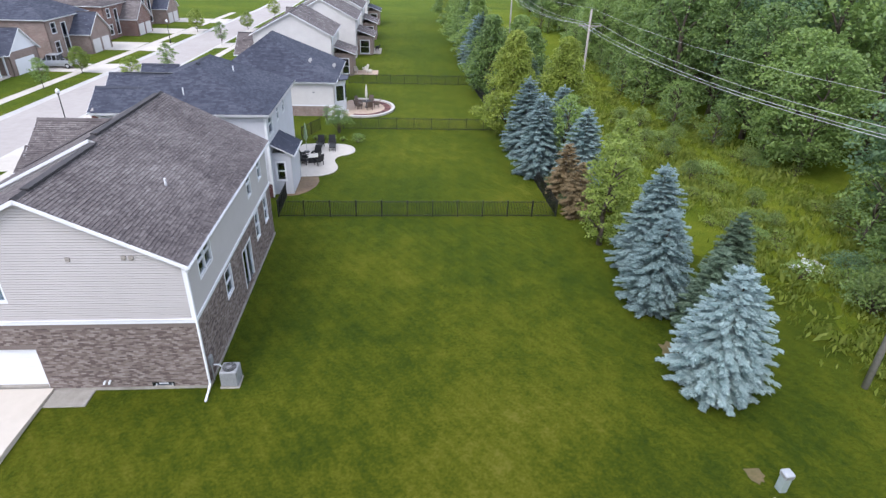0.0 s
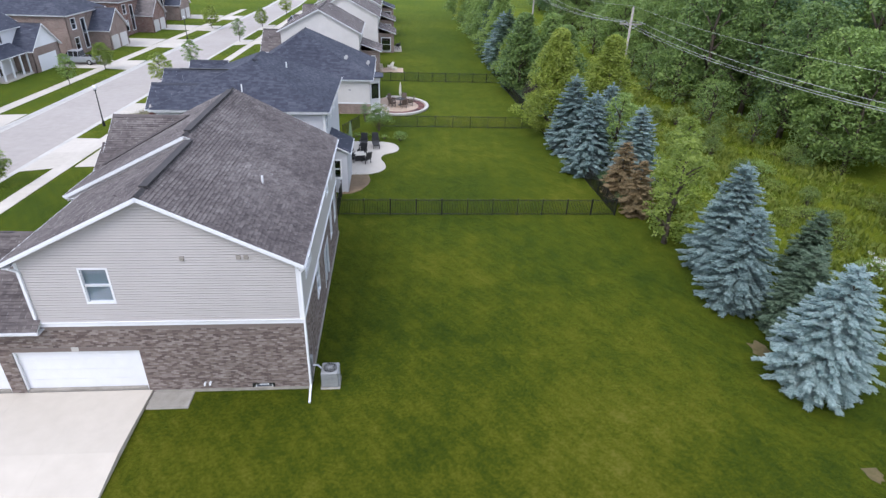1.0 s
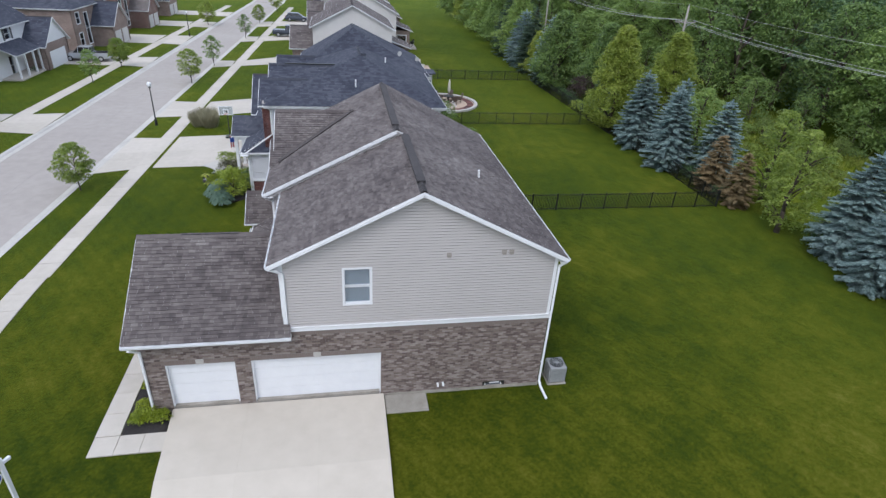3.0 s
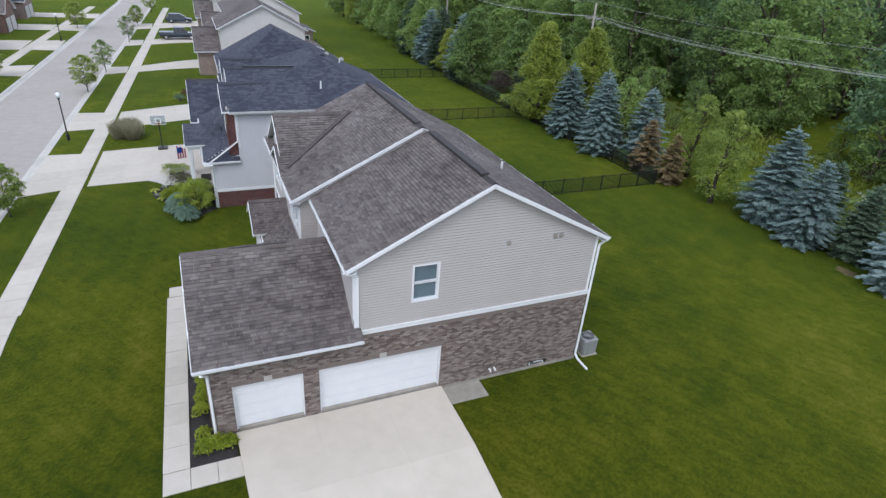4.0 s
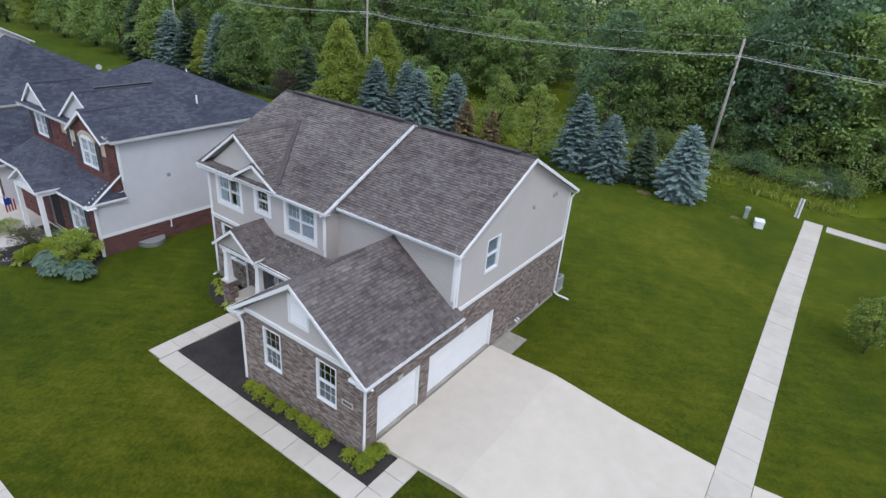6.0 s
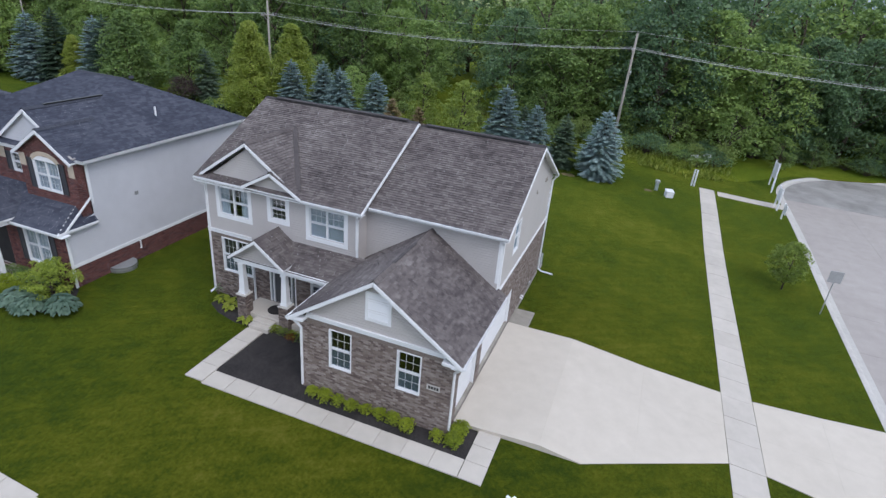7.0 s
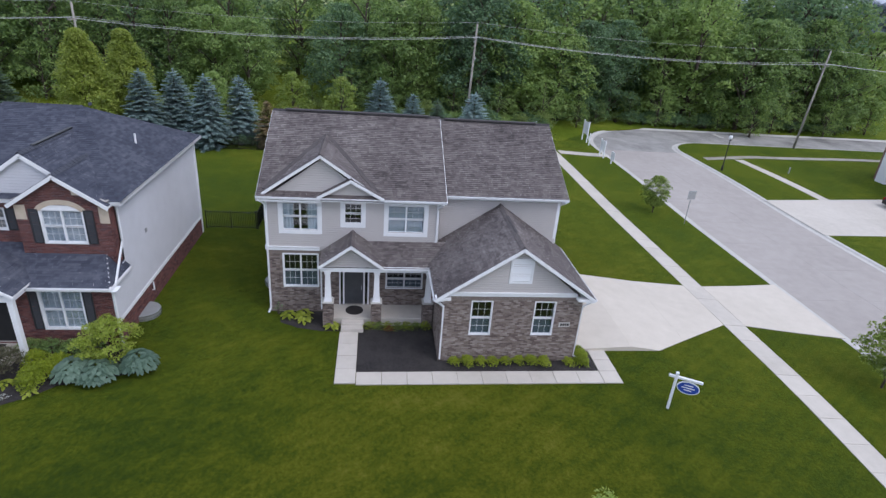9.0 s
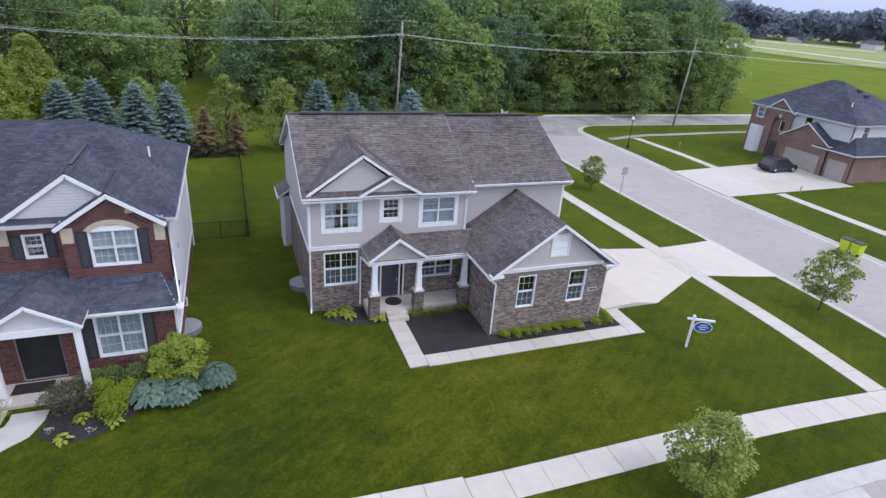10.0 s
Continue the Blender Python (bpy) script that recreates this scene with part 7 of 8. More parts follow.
# ==== beds, shrubs and garden of the corner house ====
def bed(label, outline, dz=0.03, mat_=None, rough=0.05):
    """A mulched bed, its surface heaped a little."""
    bm = B()
    bm.faces.new([bm.verts.new((x, y, 0)) for x, y in outline])
    bm.normal_update()
    bmesh.ops.triangulate(bm, faces=bm.faces[:])
    for axis in (0, 1):
        lo, hi = min(p[axis] for p in outline), max(p[axis] for p in outline)
        n = max(2, int((hi - lo) / 0.25))
        for i in range(1, n):
            v = lo + (hi - lo) * i / n
            co, no = ((v, 0, 0), (1, 0, 0)) if axis == 0 else ((0, v, 0), (0, 1, 0))
            bmesh.ops.bisect_plane(bm, geom=bm.verts[:] + bm.edges[:] + bm.faces[:], plane_co=co, plane_no=no, dist=0.0005)
    rim = {v for e in bm.edges if e.is_boundary for v in e.verts}
    for v in bm.verts:
        v.co.z = H(v.co.x, v.co.y) + (0.004 if v in rim else dz + rough * noise.noise((v.co.x * 3, v.co.y * 3, 0)))
    return tagged(part("planting_bed", bm, mat_ or MULCH, smooth=True), label, "planting bed", kind="structure")


bed("black bark mulch bed between the garden walk and the garage", [(-9.52, -1.06), (-7.96, -1.06), (-7.96, -0.06), (-8.69, -0.06), (-8.69, 6.45), (-5.68, 6.45), (-5.68, 9.95), (-6.3, 9.95), (-6.3, 10.19), (-9.52, 10.19)], 0.06)
bed("black bark mulch bed beside the porch", [(-4.32, 12.0), (-4.32, 14.2), (-5.4, 14.1), (-5.9, 13.2), (-6.2, 12.0), (-6.2, 11.12), (-5.7, 11.12), (-5.7, 12.0)], 0.04)
k = 0
for i in range(11):
    y = 5.75 - i * 0.61
    if i == 8:
        continue
    shrub("small lime-green shrub in the mulch below the brick wall", 0.60 + 0.06 * math.sin(i * 2.1), 0.58 + 0.07 * math.sin(i * 1.3), LIME, 400 + i, 0.07, 13, 34, (-9.02 - 0.05 * math.sin(i), y, H(-9, y)), group="lime shrubs along the garage")
for i, (x, y, s) in enumerate(((-9.05, -0.42, 0.6), (-8.62, -0.46, 0.72), (-8.25, -0.42, 0.62))):
    shrub("lime-green shrub at the corner of the garage", s * 1.15, s * 0.95, LIME, 420 + i, 0.085, 15, 36, (x, y, H(x, y)), group="lime shrubs along the garage")
for i in range(7):
    y = 6.85 + i * 0.47
    shrub("clipped yellow-green shrub below the porch edge", 0.62, 0.58, LEAFYOUNG if i % 2 else LIME, 430 + i, 0.07, 10, 18, (-6.08, y, H(-6.1, y)), group="hedge below the porch")
shrub("small red-leaved shrub in the hedge below the porch", 0.5, 0.5, leaf_mat("red_brown_leaves", (0.10, 0.03, 0.012), (0.22, 0.06, 0.02), (0.36, 0.12, 0.04)), 441, 0.07, 8, 18, (-6.3, 8.7, H(-6.3, 8.7)))


def hosta(label, w, h, leafmat, seed, at, n=60, leaf=0.30):
    """Broad arching leaves in a rosette."""
    rng = np.random.default_rng(seed)
    top = thing("hosta", label, "plant", at)
    V, Q = [], []
    for i in range(n):
        f = math.sqrt((i + 0.5) / n)
        a = i * 2.399 + rng.normal() * 0.2
        r0, L = w / 2 * f * 0.72, leaf * rng.uniform(0.75, 1.2)
        z0 = h * (1 - 0.55 * f * f) * rng.uniform(0.85, 1.05)
        d = np.array([math.cos(a), math.sin(a), 0.0])
        s = np.array([-math.sin(a), math.cos(a), 0.0])
        k = len(V)
        for t, wd, dz in ((0.0, 0.12, 0.0), (0.3, 0.34, 0.06), (0.7, 0.30, 0.01), (1.0, 0.03, -0.14)):
            c = d * (r0 + L * t) + np.array([0, 0, z0 + L * dz - 0.12 * f * t * h])
            V += [c - s * wd * L + [0, 0, 0.03 * L], c - [0, 0, 0.02 * L], c + s * wd * L + [0, 0, 0.03 * L]]
        for j in range(3):
            for m in (0, 1):
                b = k + 3 * j + m
                Q.append((b, b + 1, b + 4, b + 3))
    obj("leaves", mesh_of("leaves", np.array(V), np.array(Q)), leafmat, top)
    st = B()
    for i in range(9):
        a = i * 2.4
        tube(st, [(0, 0, -0.03), (w * 0.16 * math.cos(a), w * 0.16 * math.sin(a), h * 0.7)], [0.02, 0.012], 4, False)
    part("branchwork", st, LEAFOLIVE, top)
    return top


for i, (x, y, w) in enumerate(((-4.95, 13.75, 0.62), (-5.3, 12.95, 0.7), (-4.8, 13.0, 0.7), (-5.95, 11.5, 0.6))):
    hosta("golden hosta with pale leaf edges in the mulch", w, 0.34, GOLDHOSTA, 450 + i, (x, y, H(x, y)), 26, 0.24)
shrub("thin dark shrub against the house corner", 0.45, 0.8, LEAFDARK, 460, 0.07, 8, 10, (-4.6, 14.3, H(-4.6, 14.3)))
mat_ob = part("doormat", tube(B(), [(0, 0, 0), (0, 0, 0.02)], 0.45, 20), MULCH)
mat_ob.location = (-4.9, 10.45, 0.27)
tagged(mat_ob, "dark round-edged doormat before the front door", "doormat")

# --- bed next door
bed("dark mulch bed full of shrubs before the brick house", [(-7.5, 20.6), (-7.5, 24.6), (-9.35, 25.2), (-10.85, 25.45), (-11.5, 24.6), (-11.4, 23.7), (-10.95, 22.9), (-10.3, 22.2), (-9.8, 20.4), (-9.4, 19.2), (-8.6, 19.6)], 0.05)
shrub("dusky olive-red rounded shrub beside the walk", 2.0, 1.55, leaf_mat("dusky_leaves", (0.045, 0.05, 0.028), (0.10, 0.10, 0.055), (0.16, 0.15, 0.085)), 470, 0.08, 22, 15, (-9.55, 24.7, H(-9, 24)))
for i in range(4):
    shrub("dark green clipped hedge shrub below the window", 1.25, 1.0, LEAF, 472 + i, 0.075, 15, 20, (-8.25, 21.6 + i * 0.86, H(-7, 22)), group="hedge below the window")
for i, (x, y, s) in enumerate(((-9.0, 23.55, 0.95), (-10.0, 23.15, 1.05), (-10.45, 23.0, 0.95), (-9.15, 22.6, 0.95), (-9.6, 22.9, 0.9))):
    shrub("bright lime shrub in the front bed", s * 1.1, s * 0.95, LIME, 480 + i, 0.08, 15, 34, (x, y, H(x, y)), group="lime shrubs next door")
ma = broadleaf("small spreading yellow-green maple in the front bed", 2.1, 2.5, MAPLE, 490, 0.12, "round", 0.10, 34, 0.04, "small tree", 60)
ma.location = (-8.7, 20.75, H(-8.7, 20.7))
for i, (x, y, w, h) in enumerate(((-9.75, 21.75, 1.9, 0.85), (-9.85, 20.75, 1.9, 0.8), (-9.3, 19.35, 1.75, 0.95))):
    hosta("big blue-green hosta with broad overlapping leaves", w, h, HOSTA, 500 + i, (x, y, H(x, y)), 300, 0.23)
for i, (x, y) in enumerate(((-10.8, 22.95), (-11.3, 24.55), (-10.3, 24.1))):
    hosta("small golden hosta at the bed's edge", 0.5, 0.25, GOLDHOSTA, 510 + i, (x, y, H(x, y)), 18, 0.2)
for i, (x, y) in enumerate(((-10.75, 25.1), (-11.1, 23.7))):
    shrub("small white-flowering plant at the bed's edge", 0.45, 0.3, leaf_mat("white_flowers", (0.2, 0.25, 0.18), (0.5, 0.52, 0.48), (0.7, 0.7, 0.68)), 515 + i, 0.07, 6, 14, (x, y, H(x, y)))
for i, (x, y) in enumerate(((-9.55, 27.4), (-10.3, 27.6))):
    shrub("rounded green shrub beside the curved walk", 1.6, 1.2, LEAFYOUNG, 520 + i, 0.08, 16, 16, (x, y, H(x, y)))
shrub("low dark purple plants in the mulch", 0.9, 0.3, leaf_mat("dark_purple_leaves", (0.035, 0.028, 0.05), (0.06, 0.045, 0.085), (0.10, 0.08, 0.13)), 518, 0.06, 9, 20, (-10.7, 24.4, H(-10.7, 24.4)))
cw = structure("curved_walk", "curved grey concrete walk to the brick house porch", "pavement")
pth = [(-9.35, 26.0), (-9.8, 26.0), (-10.4, 26.2), (-10.8, 26.8), (-11.6, 27.5)]
for i, (p, q) in enumerate(zip(pth, pth[1:])):
    n = lambda a, b: (lambda L: (-(b[1] - a[1]) / L, (b[0] - a[0]) / L))(math.hypot(b[0] - a[0], b[1] - a[1]))
    na, nb_ = n(pth[max(0, i - 1)], pth[i + 1]), n(pth[i], pth[min(len(pth) - 1, i + 2)])
    w = 0.62
    flag("slab", [(p[0] + na[0] * w, p[1] + na[1] * w), (q[0] + nb_[0] * w, q[1] + nb_[1] * w), (q[0] - nb_[0] * w, q[1] - nb_[1] * w), (p[0] - na[0] * w, p[1] - na[1] * w)][::-1], cw, KERB, 0.04)


# ==== window wells, bump-out, air conditioner ====
def window_well(x, y, rz, label):
    t = thing("window_well", label, "window well", (x, y, H(x, y)), rz)
    pts = [(0.75 * math.cos(a), 0.75 * math.sin(a)) for a in (math.pi * k / 14 for k in range(15))]
    bm = B()
    for z in range(4):
        for (xa, ya), (xb, yb) in zip(pts, pts[1:]):
            r = 1 + 0.03 * (z % 2)
            bm.faces.new([bm.verts.new(p) for p in ((xa, ya, z * 0.09 - 0.1), (xb, yb, z * 0.09 - 0.1), (xb * r, yb * r, z * 0.09 - 0.01), (xa * r, ya * r, z * 0.09 - 0.01))])
    part("liner", bm, METAL, t)
    part("cover", prism(B(), pts, 0.26, 0.285), GREYPLASTIC, t, "grey plastic well cover")
    return t


window_well(-1.3, YN + 0.02, 0, "grey covered window well beside the house wall")
window_well(-4.7, ny0 - 0.02, 180, "round metal window well below the pale siding")

walls(house, 4.5, 6.3, YN - 0.05, YN + 0.5, -0.35, 3.3, SIDING, skin={"W": "siding", "N": "siding", "E": "siding"}, course=0.108)
roof_plane(house, [(4.25, YN + 0.75, 3.3), (4.25, YN, 3.85), (6.55, YN, 3.85), (6.55, YN + 0.75, 3.3)], WHITE, SHINGLE, 0.1, seed=131)
gutter(house, (4.25, YN + 0.75, 3.27), (6.55, YN + 0.75, 3.27), (0, 1, 0))
part("corner_board", box(B(), 4.47, YN + 0.39, -0.2, 4.6, YN + 0.53, 3.2), WHITE, house)

ac = thing("air_conditioner", "grey louvred air conditioner on a pad beside the brick wall", "air conditioner", (7.54, 0.28, H(7.5, 0.3)))
part("pad", box(B(), -0.42, -0.42, -0.05, 0.42, 0.42, 0.05, 0.02), STAINED, ac)
part("cabinet", box(B(), -0.37, -0.37, 0.06, 0.37, 0.37, 0.86, 0.04), GREYPLASTIC, ac)
for s in range(4):
    lv = B()
    for i in range(15):
        z = 0.13 + i * 0.045
        box(lv, -0.33, -0.378, z, 0.33, -0.366, z + 0.024)
    lv.transform(Matrix.Rotation(s * math.pi / 2, 4, "Z"))
    part("louvre", lv, METAL, ac)
part("fan_ring", tube(B(), [(0, 0, 0.86), (0, 0, 0.885)], 0.3, 24), BLACK, ac)
gr = B()
for i in range(10):
    a = math.pi * i / 10
    bar(gr, (0.3 * math.cos(a), 0.3 * math.sin(a), 0.895), (-0.3 * math.cos(a), -0.3 * math.sin(a), 0.895), 0.012, 0.012)
part("grille", gr, GREYPLASTIC, ac)
mt = thing("electric_meter", "grey meter box with pipes on the brick corner", "meter", (6.66, 0.45, 0.0))
part("box", box(B(), 0, -0.15, 0.75, 0.14, 0.15, 1.2, 0.02), GREYPLASTIC, mt)
part("pipe", tube(B(), [(0.07, 0.0, -0.2), (0.07, 0.0, 0.75)], 0.03, 8), METAL, mt)
part("pipe", tube(B(), [(0.06, 0.25, 0.5), (0.3, 0.25, 0.5), (0.45, 0.2, 0.35)], 0.035, 8), WHITE, mt)

# ==== small fixtures in the grass ====
ub = thing("utility_box", "low white utility box in the grass", "utility box", (28.15, -7.35, H(28, -7.3)), 12)
part("cabinet", box(B(), -0.42, -0.32, 0, 0.42, 0.32, 0.52, 0.03), WHITE, ub)
part("lid", box(B(), -0.46, -0.36, 0.5, 0.46, 0.36, 0.60, 0.03), WHITE, ub)
ped = thing("cable_pedestal", "grey-green cable pedestal in the grass", "pedestal", (29.3, -6.2, H(29, -6.2)), 5)
part("cabinet", box(B(), -0.16, -0.16, 0, 0.16, 0.16, 0.72, 0.03), mottled("grey_green_metal", (0.22, 0.27, 0.25), (0.32, 0.37, 0.35), 5, 0.5), ped)
part("cap", box(B(), -0.2, -0.2, 0.72, 0.2, 0.2, 0.98, 0.05), METAL, ped)


def sign_board(label, x, y, rz, w, h, posts=2, board=True):
    t = thing("sign_board", label, "sign", (x, y, H(x, y)), rz)
    for s in ((-w / 2, w / 2) if posts == 2 else (0,)):
        part("post", box(box(B(), s - 0.06, -0.06, -0.2, s + 0.06, 0.06, h), s - 0.075, -0.075, h, s + 0.075, 0.075, h + 0.05, 0.015), WHITE, t)
    if board:
        part("board", box(B(), -w / 2 - (0.25 if posts == 1 else 0), -0.09, h * 0.35, w / 2 + (0.25 if posts == 1 else 0), -0.05, h * 0.95, 0.005), WHITE, t)
    return t


sign_board("tall white sign board on two posts beside the street bend", 39.6, -17.2, 4, 1.5, 2.6)
sign_board("white sign board on two posts at the end of the walk", 32.0, -16.7, 4, 1.1, 2.0)
sign_board("small white sign board on one post beside the street", 29.2, -16.8, 4, 0.4, 1.35, 1)
sign_board("single white post standing in the grass", 37.3, -17.0, 0, 0.3, 1.5, 1, False)
sign_board("pair of white posts beside the end of the sidewalk", 33.5, -9.5, 60, 0.25, 1.6, 2, False)
for x, y in ((28.2, -37.9), (10.3, -38.6)):
    mk = thing("marker_post", "short pale utility marker post in the lawn", "marker post", (x, y, H(x, y)))
    part("post", box(box(B(), -0.06, -0.05, -0.15, 0.06, 0.05, 0.62, 0.01), -0.075, -0.065, 0.62, 0.075, 0.065, 0.74, 0.02), METAL, mk)
grate = part("storm_drain", box(B(), 46.2, -40.6, H(46, -40) - 0.13, 48.7, -39.9, H(43, -37) - 0.05, 0.02), KERB)
tagged(grate, "pale concrete storm drain inlet at the kerb", "drain")

ss = thing("street_sign", "grey-backed traffic sign on a thin metal post", "traffic sign", (12.1, -16.8, H(12.1, -16.8)), 8)
part("post", box(B(), -0.025, -0.025, -0.2, 0.025, 0.025, 2.95), METAL, ss)
part("plate", box(B(), -0.03, -0.38, 2.2, -0.018, 0.38, 2.95, 0.004), METAL, ss)

fs = thing("yard_sign", "blue oval sign hanging from a white wooden post", "yard sign", (-11.95, -3.35, H(-12, -3.3)), 242)
part("post", box(box(B(), -0.055, -0.055, -0.2, 0.055, 0.055, 1.85), -0.07, -0.07, 1.85, 0.07, 0.07, 1.9, 0.02), WHITE, fs)
part("arm", box(B(), -0.3, -0.05, 1.62, 1.05, 0.05, 1.73, 0.01), WHITE, fs)
BLUE = mottled("blue_sign_paint", (0.015, 0.045, 0.25), (0.025, 0.07, 0.34), 3, 0.4)
ov = [(0.55 + 0.42 * math.cos(a), 1.27 + 0.27 * math.sin(a)) for a in (2 * math.pi * k / 28 for k in range(28))]
ov2 = [(0.55 + 0.46 * math.cos(a), 1.27 + 0.31 * math.sin(a)) for a in (2 * math.pi * k / 28 for k in range(28))]
for o, d, m, nm in ((ov2, 0.018, WHITE, "rim"), (ov, 0.024, BLUE, "plate")):
    bm = B()
    a, b = [bm.verts.new((x, -d, z)) for x, z in o], [bm.verts.new((x, d, z)) for x, z in o]
    bm.faces.new(a)
    bm.faces.new(b[::-1])
    for i in range(28):
        bm.faces.new((a[(i + 1) % 28], a[i], b[i], b[(i + 1) % 28]))
    part(nm, bm, m, fs)
for i, (w, z) in enumerate(((0.36, 1.40), (0.52, 1.28), (0.30, 1.16))):
    part("lettering_bar", box(B(), 0.55 - w / 2, -0.028, z - 0.025, 0.55 + w / 2, 0.028, z + 0.025), WHITE, fs)
for x in (0.3, 0.8):
    part("hook", tube(B(), [(x, 0, 1.5), (x, 0, 1.63)], 0.008, 5), METAL, fs)

BINGREEN = mottled("lime_bin_plastic", (0.42, 0.52, 0.02), (0.55, 0.66, 0.03), 3, 0.4)
for i, (x, y) in enumerate(((-3.5, YS_ + 0.7), (-2.6, YS_ + 0.8))):
    bn = thing("waste_bin", "bright lime wheeled bin with a dark lid by the kerb", "waste bin", (x, y, H(x, y) - KH), 5 * i, group="waste bins")
    bm = B()
    lo, hi = [bm.verts.new((a * 0.28, b * 0.27, 0.05)) for a, b in ((-1, -1), (1, -1), (1, 1), (-1, 1))], [bm.verts.new((a * 0.38, b * 0.38, 1.02)) for a, b in ((-1, -1), (1, -1), (1, 1), (-1, 1))]
    for j in range(4):
        bm.faces.new((lo[j], lo[(j + 1) % 4], hi[(j + 1) % 4], hi[j]))
    bm.faces.new(hi)
    bm.faces.new(lo[::-1])
    part("body", bm, BINGREEN, bn)
    part("lid", box(B(), -0.42, -0.42, 1.02, 0.42, 0.42, 1.1, 0.03), BLACK, bn)
    for s in (-0.3, 0.3):
        part("wheel", tube(B(), [(s - 0.04, 0.28, 0.12), (s + 0.04, 0.28, 0.12)], 0.12, 12), BLACK, bn)


def street_lamp(x, y, h=4.05):
    t = thing("street_lamp", "black street lamp post with a pale globe lantern", "street lamp", (x, y, H(x, y)), group="street lamps")
    part("base", tube(B(), [(0, 0, -0.1), (0, 0, 0.5), (0, 0, 0.62)], [0.14, 0.12, 0.06], 12), BLACK, t)
    part("pole", tube(B(), [(0, 0, 0.6), (0, 0, h - 0.6)], [0.06, 0.045], 10), BLACK, t)
    part("collar", tube(B(), [(0, 0, h - 0.62), (0, 0, h - 0.5), (0, 0, h - 0.45)], [0.05, 0.13, 0.1], 12), BLACK, t)
    part("globe", tube(B(), [(0, 0, h - 0.46), (0, 0, h - 0.32), (0, 0, h - 0.14), (0, 0, h)], [0.12, 0.2, 0.18, 0.05], 14), WHITE, t, "pale acorn-shaped lantern", smooth=True)
    part("finial", tube(B(), [(0, 0, h - 0.01), (0, 0, h + 0.1)], [0.03, 0.008], 8), BLACK, t)


for x, y in ((-18.45, 38.9), (28.5, -29.8), (-26.4, 91.5)):
    street_lamp(x, y)

# ==== basketball hoop, flag ====
bh = thing("basketball_hoop", "freestanding basketball hoop with clear board on the driveway", "basketball hoop", (-11.0, 34.0, H(-11, 34) + 0.03), 180, size=0.8)
part("base", box(B(), -0.45, -0.6, 0, 0.45, 0.35, 0.18, 0.06), BLACK, bh)
part("pole", tube(B(), [(0, 0, 0.1), (0, 0, 2.6), (0, 0.5, 3.1)], 0.055, 10), BLACK, bh)
fr = B()
for a, b in (((-0.7, 2.75), (0.7, 2.75)), ((0.7, 2.75), (0.7, 3.65)), ((0.7, 3.65), (-0.7, 3.65)), ((-0.7, 3.65), (-0.7, 2.75)), ((-0.25, 2.9), (0.25, 2.9)), ((-0.25, 3.3), (0.25, 3.3)), ((-0.25, 2.9), (-0.25, 3.3)), ((0.25, 2.9), (0.25, 3.3))):
    bar(fr, (a[0], 0.62, a[1]), (b[0], 0.62, b[1]), 0.05, 0.05)
part("backboard_frame", fr, WHITE, bh)
part("backboard", box(B(), -0.7, 0.60, 2.75, 0.7, 0.615, 3.65), GLASS, bh)
part("rim", tube(B(), [(0.23 * math.cos(a), 0.9 + 0.23 * math.sin(a), 2.9) for a in (2 * math.pi * k / 16 for k in range(17))], 0.012, 5), mottled("orange_paint", (0.5, 0.10, 0.02), (0.6, 0.14, 0.03)), bh)
fl = thing("flag", "small striped flag hanging from a porch pole", "flag", (-8.86, 26.95, 1.9), 200)
part("pole", tube(B(), [(0, 0, 0), (0.9, 0, 0.5)], 0.015, 6), WHITE, fl)
RED = mottled("red_cloth", (0.30, 0.02, 0.025), (0.4, 0.035, 0.04))
for i in range(7):
    part("stripe", box(B(), 0.25 + i * 0.085, -0.004, -0.55, 0.25 + (i + 1) * 0.085 - 0.002, 0.004, 0.12 + i * 0.047), RED if i % 2 == 0 else WHITE, fl)
part("canton", box(B(), 0.5, -0.007, -0.12, 0.845, 0.007, 0.27), BLUE, fl)


# ==== patios ====
def smooth_outline(pts, n=2):
    for _ in range(n):
        pts = [q for a, b in zip(pts, pts[1:] + pts[:1]) for q in ((0.75 * a[0] + 0.25 * b[0], 0.75 * a[1] + 0.25 * b[1]), (0.25 * a[0] + 0.75 * b[0], 0.25 * a[1] + 0.75 * b[1]))]
    return pts


p1 = smooth_outline([(5.2, 25.2), (8.5, 25.0), (10.0, 26.7), (8.9, 29.8), (11.1, 31.0), (10.5, 33.6), (7.0, 33.8), (5.2, 33.2)])
tagged(part("patio", prism(B(), p1, -0.4, G + 0.05), CONCRETE), "curved pale concrete patio behind the house", "patio", kind="structure")
bed("dark mulch strip at the foot of the bump-out", smooth_outline([(6.0, 21.0), (7.6, 21.4), (8.6, 23.6), (8.2, 25.6), (6.0, 25.8)], 1), 0.04, SOIL)
PAVER = mottled("tan_pavers", (0.30, 0.22, 0.16), (0.48, 0.38, 0.30), 3, 0.9, 40, 0.3, 0.01, 0.4)
p2 = smooth_outline([(8.2, 43.4), (11.9, 42.8), (14.4, 45.4), (14.2, 49.0), (11.7, 50.9), (8.2, 50.7)])
tagged(part("patio", prism(B(), p2, -0.4, G + 0.06), PAVER), "round tan paver patio with a raised border", "patio", kind="structure")
c2 = (11.1, 46.9)
ringo = [(c2[0] + (x - c2[0]) * 1.0, c2[1] + (y - c2[1]) * 1.0) for x, y in p2]
bm = B()
for (xa, ya), (xb, yb) in zip(ringo, ringo[1:] + ringo[:1]):
    if min(xa, xb) > 9.0:
        bar(bm, (xa, ya, G + 0.12), (xb, yb, G + 0.12), 0.35, 0.2)
